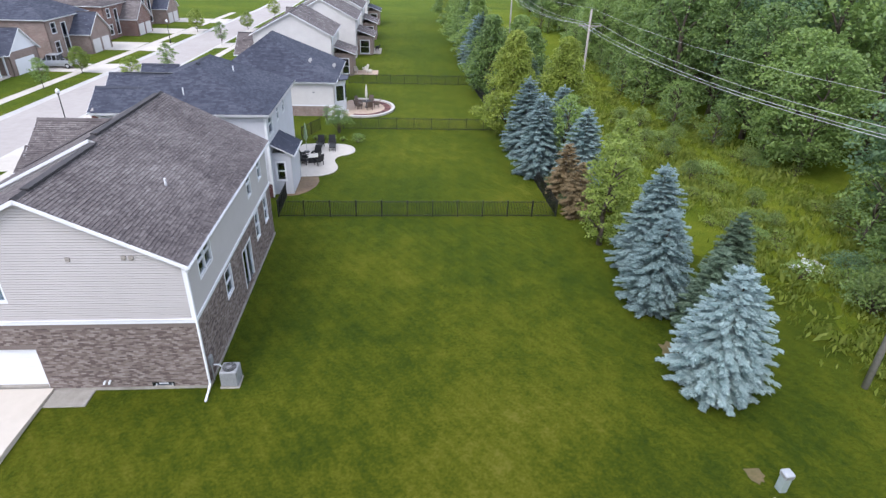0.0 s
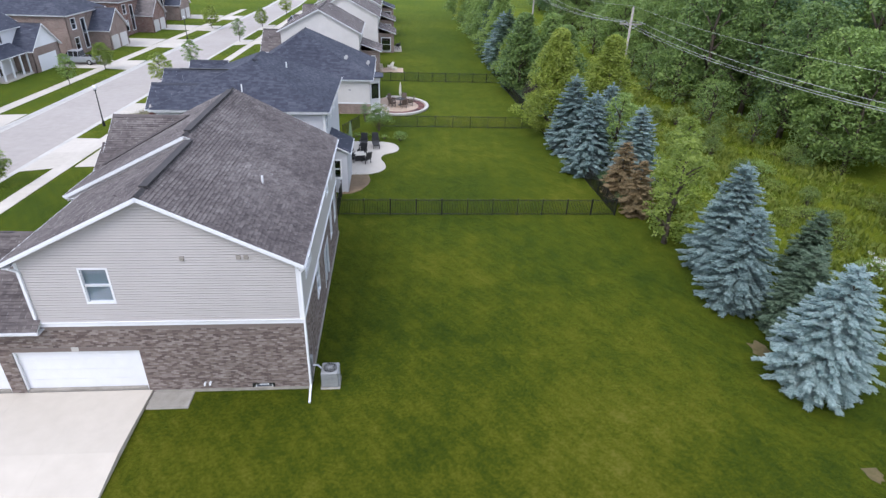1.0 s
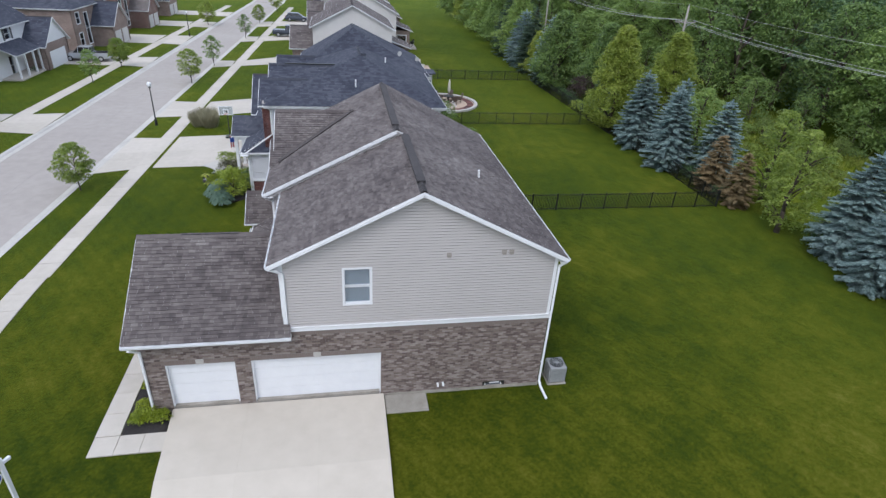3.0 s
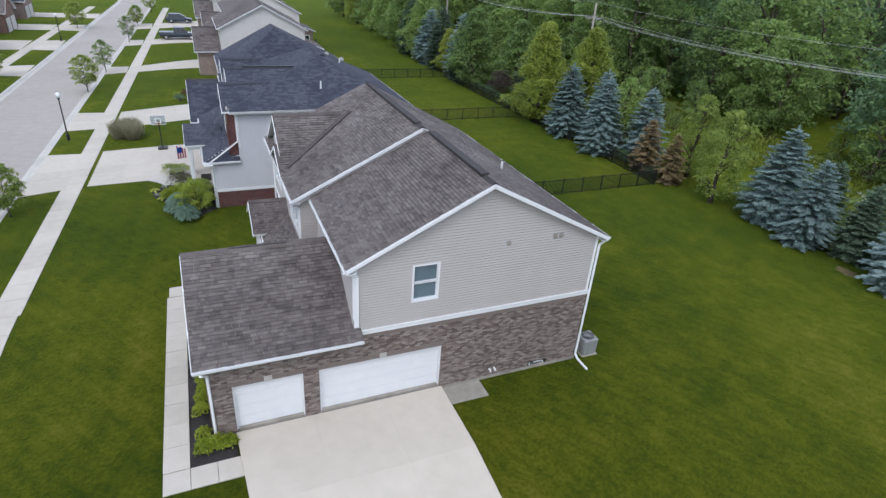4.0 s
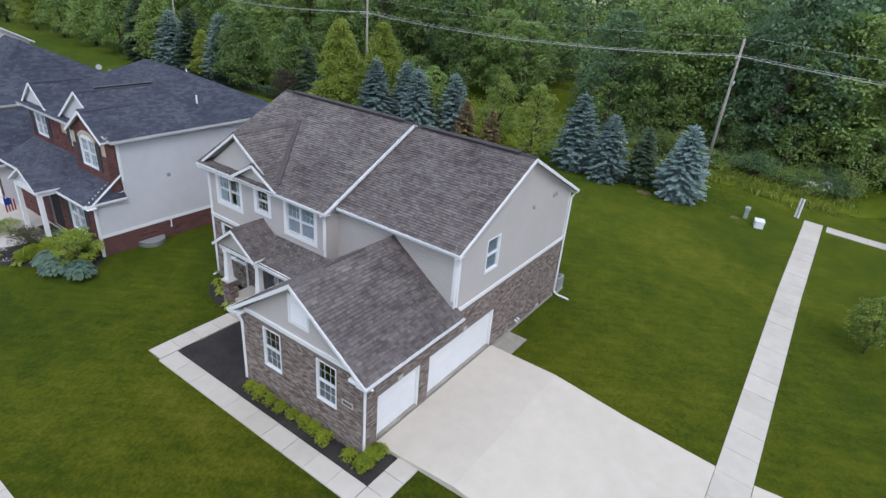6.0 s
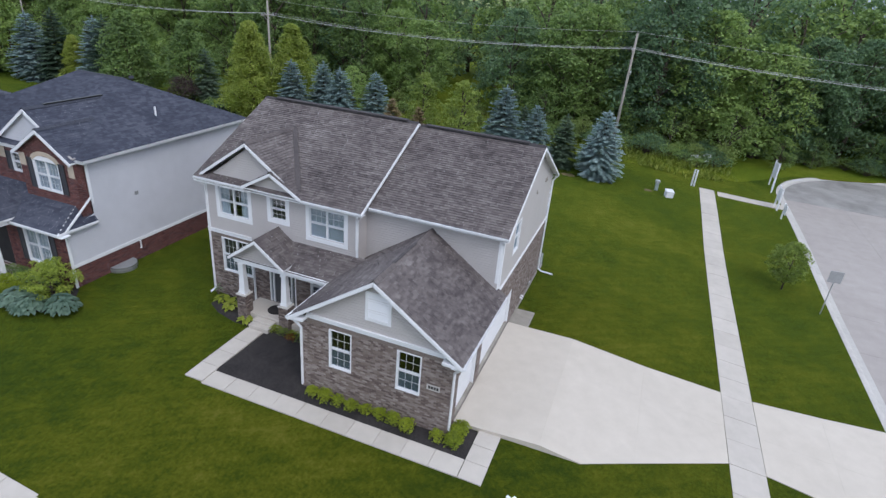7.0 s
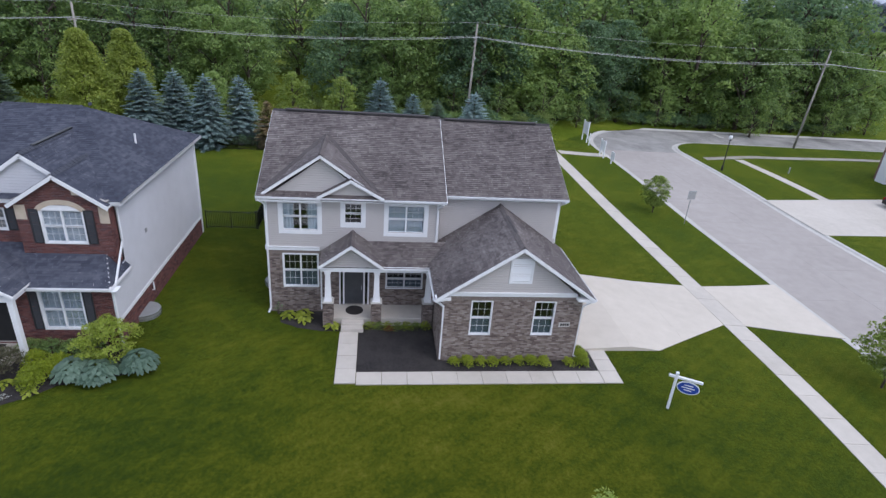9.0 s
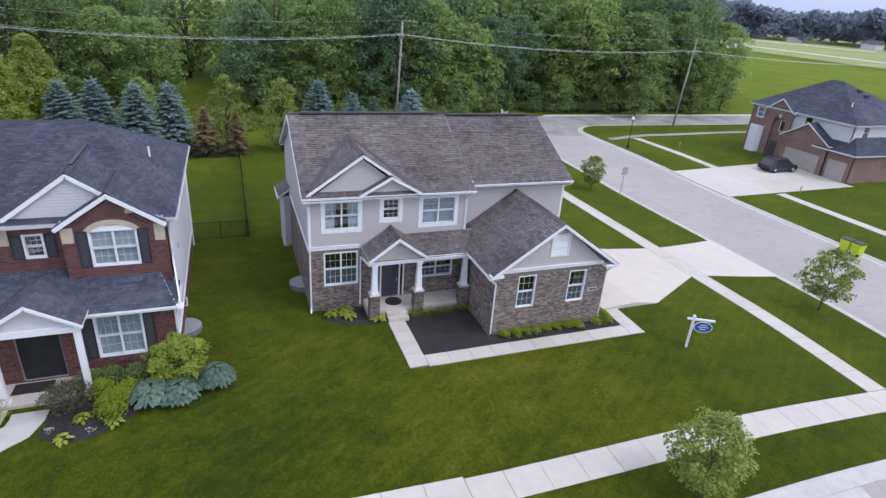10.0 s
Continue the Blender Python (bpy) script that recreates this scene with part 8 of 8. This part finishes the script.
tagged(part("patio_border", bm, KERB), "pale stone border round the paver patio", "patio border", kind="structure")
ring2 = [(c2[0] + (x - c2[0]) * 0.8, c2[1] + (y - c2[1]) * 0.8) for x, y in p2]
bm = B()
for (xa, ya), (xb, yb) in zip(ring2, ring2[1:] + ring2[:1]):
    if min(xa, xb) > 9.6:
        bar(bm, (xa, ya, G + 0.08), (xb, yb, G + 0.08), 0.7, 0.06)
tagged(part("border_bed", bm, REDBRICK), "brown-red band of planting along the patio border", "planting bed", kind="structure")
p3 = [(7.4, 65.4), (11.9, 65.4), (11.9, 68.6), (7.4, 68.6)]
tagged(part("patio", prism(B(), p3, -0.4, G + 0.06), PAVER), "small tan patio behind the beige house", "patio", kind="structure")
p4 = [(8.6, 82.4), (11.9, 82.4), (11.9, 87.0), (8.6, 87.0)]
tagged(part("patio", prism(B(), p4, -0.4, G + 0.25), CONCRETE), "raised pale patio behind the far house", "patio", kind="structure")

WICKER = mottled("dark_wicker", (0.012, 0.012, 0.013), (0.035, 0.034, 0.034), 30, 0.7)
CANVAS = mottled("sage_canvas", (0.20, 0.27, 0.16), (0.30, 0.37, 0.24), 3, 0.9)
CREAM = mottled("cream_cover_cloth", (0.50, 0.47, 0.41), (0.62, 0.59, 0.53), 3, 0.9)


def lounge_chair(x, y, rz, z, label="dark wicker patio armchair", long=False, m=None):
    t = thing("patio_chair", label, "chair", (x, y, z), rz, group="patio chairs")
    m = m or WICKER
    d = 1.5 if long else 0.62
    part("seat", box(B(), -0.3, -0.3, 0.32, 0.3, d - 0.3, 0.42, 0.03), m, t)
    bk = box(B(), -0.3, -0.05, 0.0, 0.3, 0.03, 0.72, 0.03)
    bk.transform(Matrix.Translation((0, -0.28, 0.4)) @ Matrix.Rotation(radians(18), 4, "X"))
    part("backrest", bk, m, t)
    for s in (-1, 1):
        part("armrest", box(B(), s * 0.34 - 0.03, -0.3, 0.42, s * 0.34 + 0.03, 0.3, 0.62, 0.015), m, t)
        for yy in (-0.27, d - 0.36):
            part("leg", box(B(), s * 0.28 - 0.025, yy - 0.025, 0, s * 0.28 + 0.025, yy + 0.025, 0.33), m, t)


def umbrella(x, y, z, m, h=2.7):
    t = thing("patio_umbrella", "closed canvas patio umbrella on a pole", "umbrella", (x, y, z))
    part("pole", tube(B(), [(0, 0, 0), (0, 0, h)], 0.022, 8), METAL, t)
    part("base", tube(B(), [(0, 0, 0), (0, 0, 0.08)], 0.26, 14), BLACK, t)
    part("canopy", tube(B(), [(0, 0, h * 0.42), (0, 0, h * 0.5), (0, 0, h * 0.8), (0, 0, h * 0.98)], [0.09, 0.17, 0.12, 0.03], 10), m, t, smooth=True)


PZ1 = G + 0.05
lounge_chair(6.6, 29.1, -60, PZ1)
lounge_chair(6.75, 28.0, -100, PZ1)
lounge_chair(7.6, 29.6, 160, PZ1)
lounge_chair(8.0, 27.9, 40, PZ1)
tb = thing("fire_table", "low dark patio table with a pale top", "table", (7.4, 28.7, PZ1), 15)
part("body", box(B(), -0.4, -0.4, 0.0, 0.4, 0.4, 0.5, 0.03), WICKER, tb)
part("tabletop", box(B(), -0.48, -0.48, 0.5, 0.48, 0.48, 0.56, 0.02), CREAM, tb)
lounge_chair(7.6, 32.5, 175, PZ1, "dark lounger on the concrete patio", True)
lounge_chair(8.7, 32.6, 185, PZ1, "dark lounger on the concrete patio", True)
umbrella(6.5, 31.2, PZ1, CANVAS)
gb = thing("covered_grill", "grill under a cream cloth cover beside the wall", "grill", (6.0, 27.8, PZ1), 90)
part("cover", box(B(), -0.75, -0.3, 0.02, 0.75, 0.3, 1.15, 0.16), CREAM, gb)
part("shelf", box(B(), -0.95, -0.25, 0.7, -0.75, 0.25, 0.9, 0.05), CREAM, gb)
t2 = thing("round_table", "round patio table on the paver patio", "table", (11.2, 47.2, G + 0.06))
part("tabletop", tube(B(), [(0, 0, 0.7), (0, 0, 0.74)], 0.6, 20), WICKER, t2)
part("leg", tube(B(), [(0, 0, 0), (0, 0, 0.7)], 0.06, 8), WICKER, t2)
BROWNCH = mottled("brown_metal", (0.06, 0.045, 0.035), (0.13, 0.10, 0.08), 8, 0.6)
for i in range(5):
    a = 2 * math.pi * i / 5
    lounge_chair(11.2 + 1.15 * math.cos(a), 47.2 + 1.15 * math.sin(a), math.degrees(a) + 90, G + 0.06, "brown patio chair round the table", m=BROWNCH)
umbrella(11.2, 47.2, G + 0.06, CREAM)
for i, (x, y) in enumerate(((8.6, 66.4), (10.0, 67.2), (10.6, 66.0))):
    lounge_chair(x, y, 120 * i, G + 0.06, "pale patio chair behind the beige house", m=CREAM)
for i, (x, y) in enumerate(((10.2, 83.2), (11.2, 84.6))):
    lounge_chair(x, y, 100 * i, G + 0.25, "dark patio chair on the raised patio")
kg = thing("kettle_grill", "black round kettle grill on the raised patio", "grill", (11.3, 83.0, G + 0.25))
part("bowl", tube(B(), [(0, 0, 0.6), (0, 0, 0.72), (0, 0, 0.95), (0, 0, 1.08)], [0.12, 0.32, 0.3, 0.08], 14), BLACK, kg, smooth=True)
for i in range(3):
    a = 2.1 * i
    part("leg", tube(B(), [(0.3 * math.cos(a), 0.3 * math.sin(a), 0), (0.1 * math.cos(a), 0.1 * math.sin(a), 0.65)], 0.018, 6), BLACK, kg)

fw = shrub("tall shrub with clusters of white blossom by the fence", 2.6, 3.2, LEAF, 600, 0.13, 26, 12, (8.9, 37.2, G))
V, Q = blob_leaves(np.random.default_rng(9), [(rw.uniform(-1, 1), rw.uniform(-1, 0.6), rw.uniform(1.2, 3.0), 0.2) for _ in range(22)], 700, 0.08, 0.8)
obj("blossom", mesh_of("blossom", V, Q), WHITE, fw)
shrub("rounded green shrub at the end of the patio", 1.6, 1.1, LEAF, 601, 0.09, 16, 16, (11.0, 34.2, G))
shrub("tall narrow evergreen shrub beside the low house", 1.0, 2.4, LEAFDARK, 602, 0.1, 18, 16, (7.4, 40.4, G))
for i in range(5):
    shrub("low green shrub along the patio edge", 0.9, 0.6, LEAF, 603 + i, 0.08, 10, 14, (5.9 + i * 0.9, 34.8 + 0.3 * math.sin(i), G))


# ==== vehicles ====
TYRE = mottled("tyre_rubber", (0.010, 0.010, 0.011), (0.022, 0.022, 0.023), 20, 0.8)


def paint(name, col, metal=0.3):
    m, n, l, p = mat(name, 0.28, metal, 0.6)
    l.new(ramp(n, l, noise_tex(n, l, 2, 3), [(0.3, tuple(c * 0.85 for c in col)), (0.7, col)]), p.inputs["Base Color"])
    p.inputs["Coat Weight"].default_value = 0.6
    return m


CARGLASS = mottled("tinted_car_glass", (0.010, 0.012, 0.014), (0.02, 0.023, 0.026), 2, 0.06, spec=0.8)
LAMP_R = mottled("red_lamp_lens", (0.25, 0.01, 0.01), (0.35, 0.02, 0.02), 4, 0.2)
LAMP_W = mottled("clear_lamp_lens", (0.5, 0.5, 0.5), (0.65, 0.65, 0.65), 4, 0.15)


def loft(bm, sections):
    """Skin a row of cross-sections, each a list of points, closed at both ends."""
    rings = [[bm.verts.new(p) for p in s] for s in sections]
    n = len(rings[0])
    for a, b in zip(rings, rings[1:]):
        for k in range(n):
            bm.faces.new((a[k], a[(k + 1) % n], b[(k + 1) % n], b[k]))
    bm.faces.new(rings[0][::-1])
    bm.faces.new(rings[-1])
    bmesh.ops.recalc_face_normals(bm, faces=bm.faces)
    return bm


def car(label, category, x, y, rz, z, m, pickup=False):
    """A car, its nose towards +x: body, glazed cabin, wheels, lamps."""
    t = thing("car" if not pickup else "pickup_truck", label, category, (x, y, z), rz)
    L, Wd = (5.7, 1.95) if pickup else (4.7, 1.86)
    w = Wd / 2
    sec = lambda x_, zb, zt, k=1.0: [(x_, -w * k, zb), (x_, -w * k * 1.0, (zb + zt) / 2), (x_, -w * k * 0.93, zt), (x_, w * k * 0.93, zt), (x_, w * k, (zb + zt) / 2), (x_, w * k, zb)]
    h, e = L / 2, 0.28 if not pickup else 0.38
    if pickup:
        body = [sec(-h, e + 0.1, 1.08, 0.95), sec(-h + 0.1, e, 1.12), sec(-0.55, e, 1.12), sec(0.9, e, 1.1), sec(1.6, e, 1.08), sec(h - 0.25, e, 1.0, 0.98), sec(h, e + 0.1, 0.85, 0.9)]
        cab = [(-0.75, 1.1, 1.1), (-0.6, 1.1, 1.78), (0.75, 1.1, 1.82), (1.45, 1.08, 1.1)]
    else:
        body = [sec(-h, e + 0.12, 0.85, 0.92), sec(-h + 0.15, e, 1.0), sec(-0.8, e, 1.02), sec(0.8, e, 1.0), sec(h - 0.9, e, 0.92), sec(h - 0.25, e, 0.8, 0.96), sec(h, e + 0.1, 0.65, 0.86)]
        cab = [(-h + 0.2, 1.0, 1.0), (-h + 0.65, 1.0, 1.55), (0.35, 1.0, 1.62), (1.35, 0.98, 0.98)]
    part("body", loft(B(), body), m, t)
    cs = [[(a, -w * 0.90, b), (a, -w * (0.76 if c > b + 0.1 else 0.9), c + 0.001), (a, w * (0.76 if c > b + 0.1 else 0.9), c + 0.001), (a, w * 0.90, b)] for a, b, c in cab]
    part("cabin", loft(B(), cs), CARGLASS, t, "dark tinted cabin glass")
    (a1, _, c1), (a2, _, c2_) = cab[1], cab[2]
    part("roof", box(B(), a1 - 0.05, -w * 0.77, c1 - 0.01, a2 + 0.08, w * 0.77, c2_ + 0.04, 0.03), m, t)
    for s in (-1, 1):
        for px in (a1 + 0.05, (a1 + a2) / 2, a2 + 0.05):
            part("pillar", bar(B(), (px, s * w * 0.905, 1.02), (px - 0.02, s * w * 0.775, c1 - 0.02), 0.08, 0.05), m, t)
        for wx in (-h + 0.95, h - 0.95):
            wh = part("wheel", tube(B(), [(wx, s * (w - 0.2), 0.36), (wx, s * (w + 0.02), 0.36)], 0.36, 20), TYRE, t)
            part("rim", tube(B(), [(wx, s * (w + 0.015), 0.36), (wx, s * (w + 0.03), 0.36)], [0.22, 0.2], 14), METAL, wh)
        part("headlamp", box(B(), h - 0.12, s * w * 0.7 - 0.18, 0.62, h + 0.005, s * w * 0.7 + 0.18, 0.76, 0.02), LAMP_W, t)
        part("tail_lamp", box(B(), -h - 0.005, s * w * 0.8 - 0.1, 0.72, -h + 0.1, s * w * 0.8 + 0.1, 0.98, 0.02), LAMP_R, t)
    part("bumper", box(B(), -h - 0.06, -w * 0.9, 0.42, -h + 0.12, w * 0.9, 0.62, 0.04), BLACK if not pickup else METAL, t)
    if pickup:
        part("cargo_bed", box(B(), -h + 0.12, -w * 0.86, 1.121, -0.85, w * 0.86, 1.128), CARGLASS, t, "dark open cargo bed")
    return t


SILVER = paint("silver_paint", (0.48, 0.50, 0.53), 0.5)
NAVY = paint("dark_blue_paint", (0.020, 0.026, 0.042), 0.3)
car("silver pickup truck with a dark bed on the driveway", "pickup", -34.6, 68.9, 180, H(-35, 69) + 0.03, SILVER, True)
car("dark blue sport utility car parked before the garage", "car", 17.5, -43.4, 270, H(17, -43) + 0.03, NAVY)
car("dark pickup truck on a driveway along the street", "pickup", -9.6, 92.2, 0, H(-10, 99) + 0.03, NAVY, True)
car("dark car parked far along the street", "car", -9.5, 112.5, 0, H(-10, 120) + 0.03, NAVY)

# ==== street trees ====
yt = [broadleaf("young street tree with open green crown on a thin trunk", 3.6, 2.5, LEAFYOUNG, 700, 0.2, "tall", 0.14, 40, 0.05, clumps=100),
      broadleaf("young street maple with grey-green crown", 3.7, 2.5, LEAFYOUNG, 701, 0.22, "tall", 0.14, 40, 0.05, clumps=100),
      broadleaf("slim young street tree on the lawn strip", 3.6, 2.0, LEAF, 702, 0.25, "tall", 0.14, 36, 0.04, clumps=80)]
for k, x, y, s, lab in ((0, -19.9, 3.0, 1.02, "young yellow-green street tree beside the front sidewalk"), (1, -9.8, -16.0, 1.12, ""), (0, 14.3, -14.9, 0.92, ""), (0, -19.5, 23.2, 0.95, ""), (1, -19.0, 57.0, 1.05, ""), (2, -18.1, 66.9, 1.1, ""), (0, -29.4, 65.2, 1.0, ""), (2, -29.7, 55.9, 1.05, ""), (2, -16.9, 90.2, 1.1, ""), (0, -16.6, 109, 1.0, ""), (0, -26.0, 106, 1.2, ""), (1, -15, 130, 1.1, "")):
    put(yt[k], x, y, None, s, label=lab)
retire(*yt)
for i, (x, y) in enumerate(((-14.3, 38.0), (-13.4, 37.5), (-13.8, 38.8))):
    sg_ = np.random.default_rng(800 + i)
    t = thing("ornamental_grass", "tan clump of tall ornamental grass beside the sidewalk", "grass clump", (x, y, H(x, y)))
    n = 900
    a, f = sg_.random(n) * 6.28, np.sqrt(sg_.random(n))
    C_ = np.stack([0.8 * f * np.cos(a), 0.8 * f * np.sin(a), np.full(n, 0.7) + sg_.normal(size=n) * 0.16], 1)
    V, Q = cards(C_, np.stack([np.cos(a) * f * 0.5, np.sin(a) * f * 0.5, np.ones(n)], 1), np.full(n, 1.4), 0.035, sg_)
    obj("blades", mesh_of("blades", V, Q), leaf_mat("tan_grass_blades", (0.24, 0.22, 0.14), (0.36, 0.34, 0.23), (0.46, 0.43, 0.31)) if i == 0 else bpy.data.materials["tan_grass_blades"], t)
for i, (x, y, w, h, m) in enumerate(((-8.6, 50.6, 2.0, 1.6, REDLEAF), (-9.6, 49.8, 1.2, 0.9, WHITE), (-9.9, 51.6, 1.0, 0.7, LEAFYOUNG), (-38.0, 61.0, 1.2, 0.8, LEAFDARK), (-38.6, 94, 1.4, 1.1, LEAFDARK), (-39, 96.5, 1.2, 1.6, LEAFDARK))):
    shrub("mixed garden shrub before a house front", w, h, m if m is not WHITE else HOSTA, 820 + i, 0.1, 14, 14, (x, y, H(x, y)))

# ==== undergrowth along the wood ====
ug = [shrub("dense green bramble thicket along the wood's edge", 3.4, 1.7, LEAF, 900, 0.15, 30, 10), shrub("low yellow-green thicket in the rough grass", 2.6, 1.1, LEAFYOUNG, 901, 0.13, 26, 10), shrub("dark green thicket under the trees", 3.8, 2.4, LEAFDARK, 902, 0.16, 32, 10), shrub("leafy olive sapling thicket in the rough grass", 2.2, 2.6, LEAFOLIVE, 903, 0.15, 28, 10)]
ru = random.Random(12)
# a mown track keeps open at about x = 44.6
for i in range(120):
    y = ru.uniform(8, 78) if i % 3 else ru.uniform(7, 32)
    x = ru.uniform(37.2, 42.8) if i % 2 else ru.uniform(46.6, 50.5)
    if i % 2 and y > 34:
        x += 1.0
    if i % 2 and y > 50 and i % 4:
        continue
    k, turn, size = ru.choice((0, 1, 1, 3, 1)), ru.uniform(0, 360), ru.uniform(0.5, 1.05)
    if x < 46 or abs(y - 22) > 3:
        put(ug[k], x, y, turn, size)
for i in range(75):
    y = ru.uniform(-13.5, 10)
    x = 40.6 + 0.13 * max(0, -y) + abs(ru.gauss(0, 3.4)) + 0.5
    put(ug[ru.choice((0, 1, 3, 2, 0))], x, y, ru.uniform(0, 360), ru.uniform(0.55, 1.3))
for i in range(40):
    y = ru.uniform(-64, -16)
    put(ug[(2, 2, 0)[i % 3]], ru.uniform(51.4, 53.6), y, ru.uniform(0, 360), ru.uniform(0.7, 1.2))
# dark thickets added behind the long fence to stand in for the trees' shade
for i in range(40):
    y = 18.8 + i * 1.05
    put(ug[2], 26.4 - 0.032 * (y - 17.5) + 1.2 + ru.uniform(0.0, 0.6), y, ru.uniform(0, 360), ru.uniform(0.4, 0.6))
# tall grass and weeds in uneven stands, with the track left short
rng = np.random.default_rng(77)
TALLGRASS = leaf_mat("tall_grass_blades", (0.09, 0.135, 0.018), (0.19, 0.245, 0.030), (0.31, 0.345, 0.065), 0.7)
stands = [(rng.uniform(36.6, 50.5), rng.uniform(-13, 80)) for _ in range(900)]
stands = [(x, y) for x, y in stands if abs(x - 44.6) > 1.1 or y < 8]
C, D, L = [], [], []
for x, y in stands:
    n = int(rng.integers(18, 46))
    r, tall = rng.uniform(0.3, 1.1), rng.uniform(0.25, 0.75)
    px, py = x + rng.normal(size=n) * r, y + rng.normal(size=n) * r
    C.append(np.stack([px, py, np.array([H(a, b) for a, b in zip(px, py)]) + tall * 0.4], 1))
    D.append(rng.normal(size=(n, 3)) * [0.45, 0.45, 0.2] + [0, 0, 0.9])
    L.append(tall * rng.uniform(0.7, 1.3, n))
V, Q = cards(np.concatenate(C), np.concatenate(D), np.concatenate(L), 0.32, rng, 0.3)
tagged(obj("tall_grass", mesh_of("tall_grass", V, Q), TALLGRASS), "tall rough yellow-green grass and weeds before the wood", "grass", kind="stuff")
wf = shrub("flowering white bramble at the wood's edge", 2.6, 1.5, LEAF, 905, 0.16, 20, 10, (39.6, 8.4, H(39, 8)))
V, Q = blob_leaves(np.random.default_rng(10), [(rw.uniform(-1, 1), rw.uniform(-1, 1), rw.uniform(0.8, 1.5), 0.2) for _ in range(16)], 500, 0.07, 0.8)
obj("blossom", mesh_of("blossom", V, Q), WHITE, wf)
copy_thing(wf, pose(41.2, -10.0, H(41, -10), 0, 0, 50))
retire(*ug)

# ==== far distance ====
# blue-grey of the distance haze is put straight into the leaf colour
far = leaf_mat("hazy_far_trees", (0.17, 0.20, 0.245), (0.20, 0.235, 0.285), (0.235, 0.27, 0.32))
rng = np.random.default_rng(77)
blobs = []
for i in range(1500):
    a = math.radians(rng.uniform(-100, -20))
    r = rng.uniform(640, 800)
    s = 5 + 9 * rng.random()
    blobs.append((r * math.cos(a), r * math.sin(a), rng.uniform(0.05, 1.0) * (24 + 5 * math.sin(a * 23)), s * 0.95))
V, Q = blob_leaves(rng, blobs, 1.2, 4.6)
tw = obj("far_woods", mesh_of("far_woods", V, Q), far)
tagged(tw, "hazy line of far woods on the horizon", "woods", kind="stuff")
for i in range(5):
    a = math.radians(-57 + 4.3 * i + 1.3 * (i % 2))
    r = 620 + 30 * (i % 3)
    fh = thing("far_house", "far pale house beyond the open field", "house", (r * math.cos(a), r * math.sin(a), -1.9), 30 * i)
    part("wall", box(B(), -7, -5, 0, 7, 5, 4.5), SIDING2, fh)
    bm = B()
    vs = [bm.verts.new(p) for p in ((-7.5, -5.5, 4.4), (7.5, -5.5, 4.4), (7.5, 5.5, 4.4), (-7.5, 5.5, 4.4), (-7.5, 0, 7.5), (7.5, 0, 7.5))]
    for q in ((0, 1, 5, 4), (2, 3, 4, 5), (0, 4, 3), (1, 2, 5)):
        bm.faces.new([vs[k] for k in q])
    part("roof", bm, SHINGLE, fh)
GRAVEL = mottled("pale_gravel", (0.42, 0.41, 0.38), (0.6, 0.58, 0.54), 0.2, 0.95)
for (xa, ya), (xb, yb), w in (((160, -330), (420, -330), 7), ((240, -250), (330, -360), 8), ((300, -470), (520, -400), 12), ((60, -96), (150, -120), 6)):
    rd = part("gravel_road", bar(B(), (xa, ya, -1.86), (xb, yb, -1.86), w, 0.1), GRAVEL)
    tagged(rd, "pale bare earth track across the far field", "track", kind="structure")
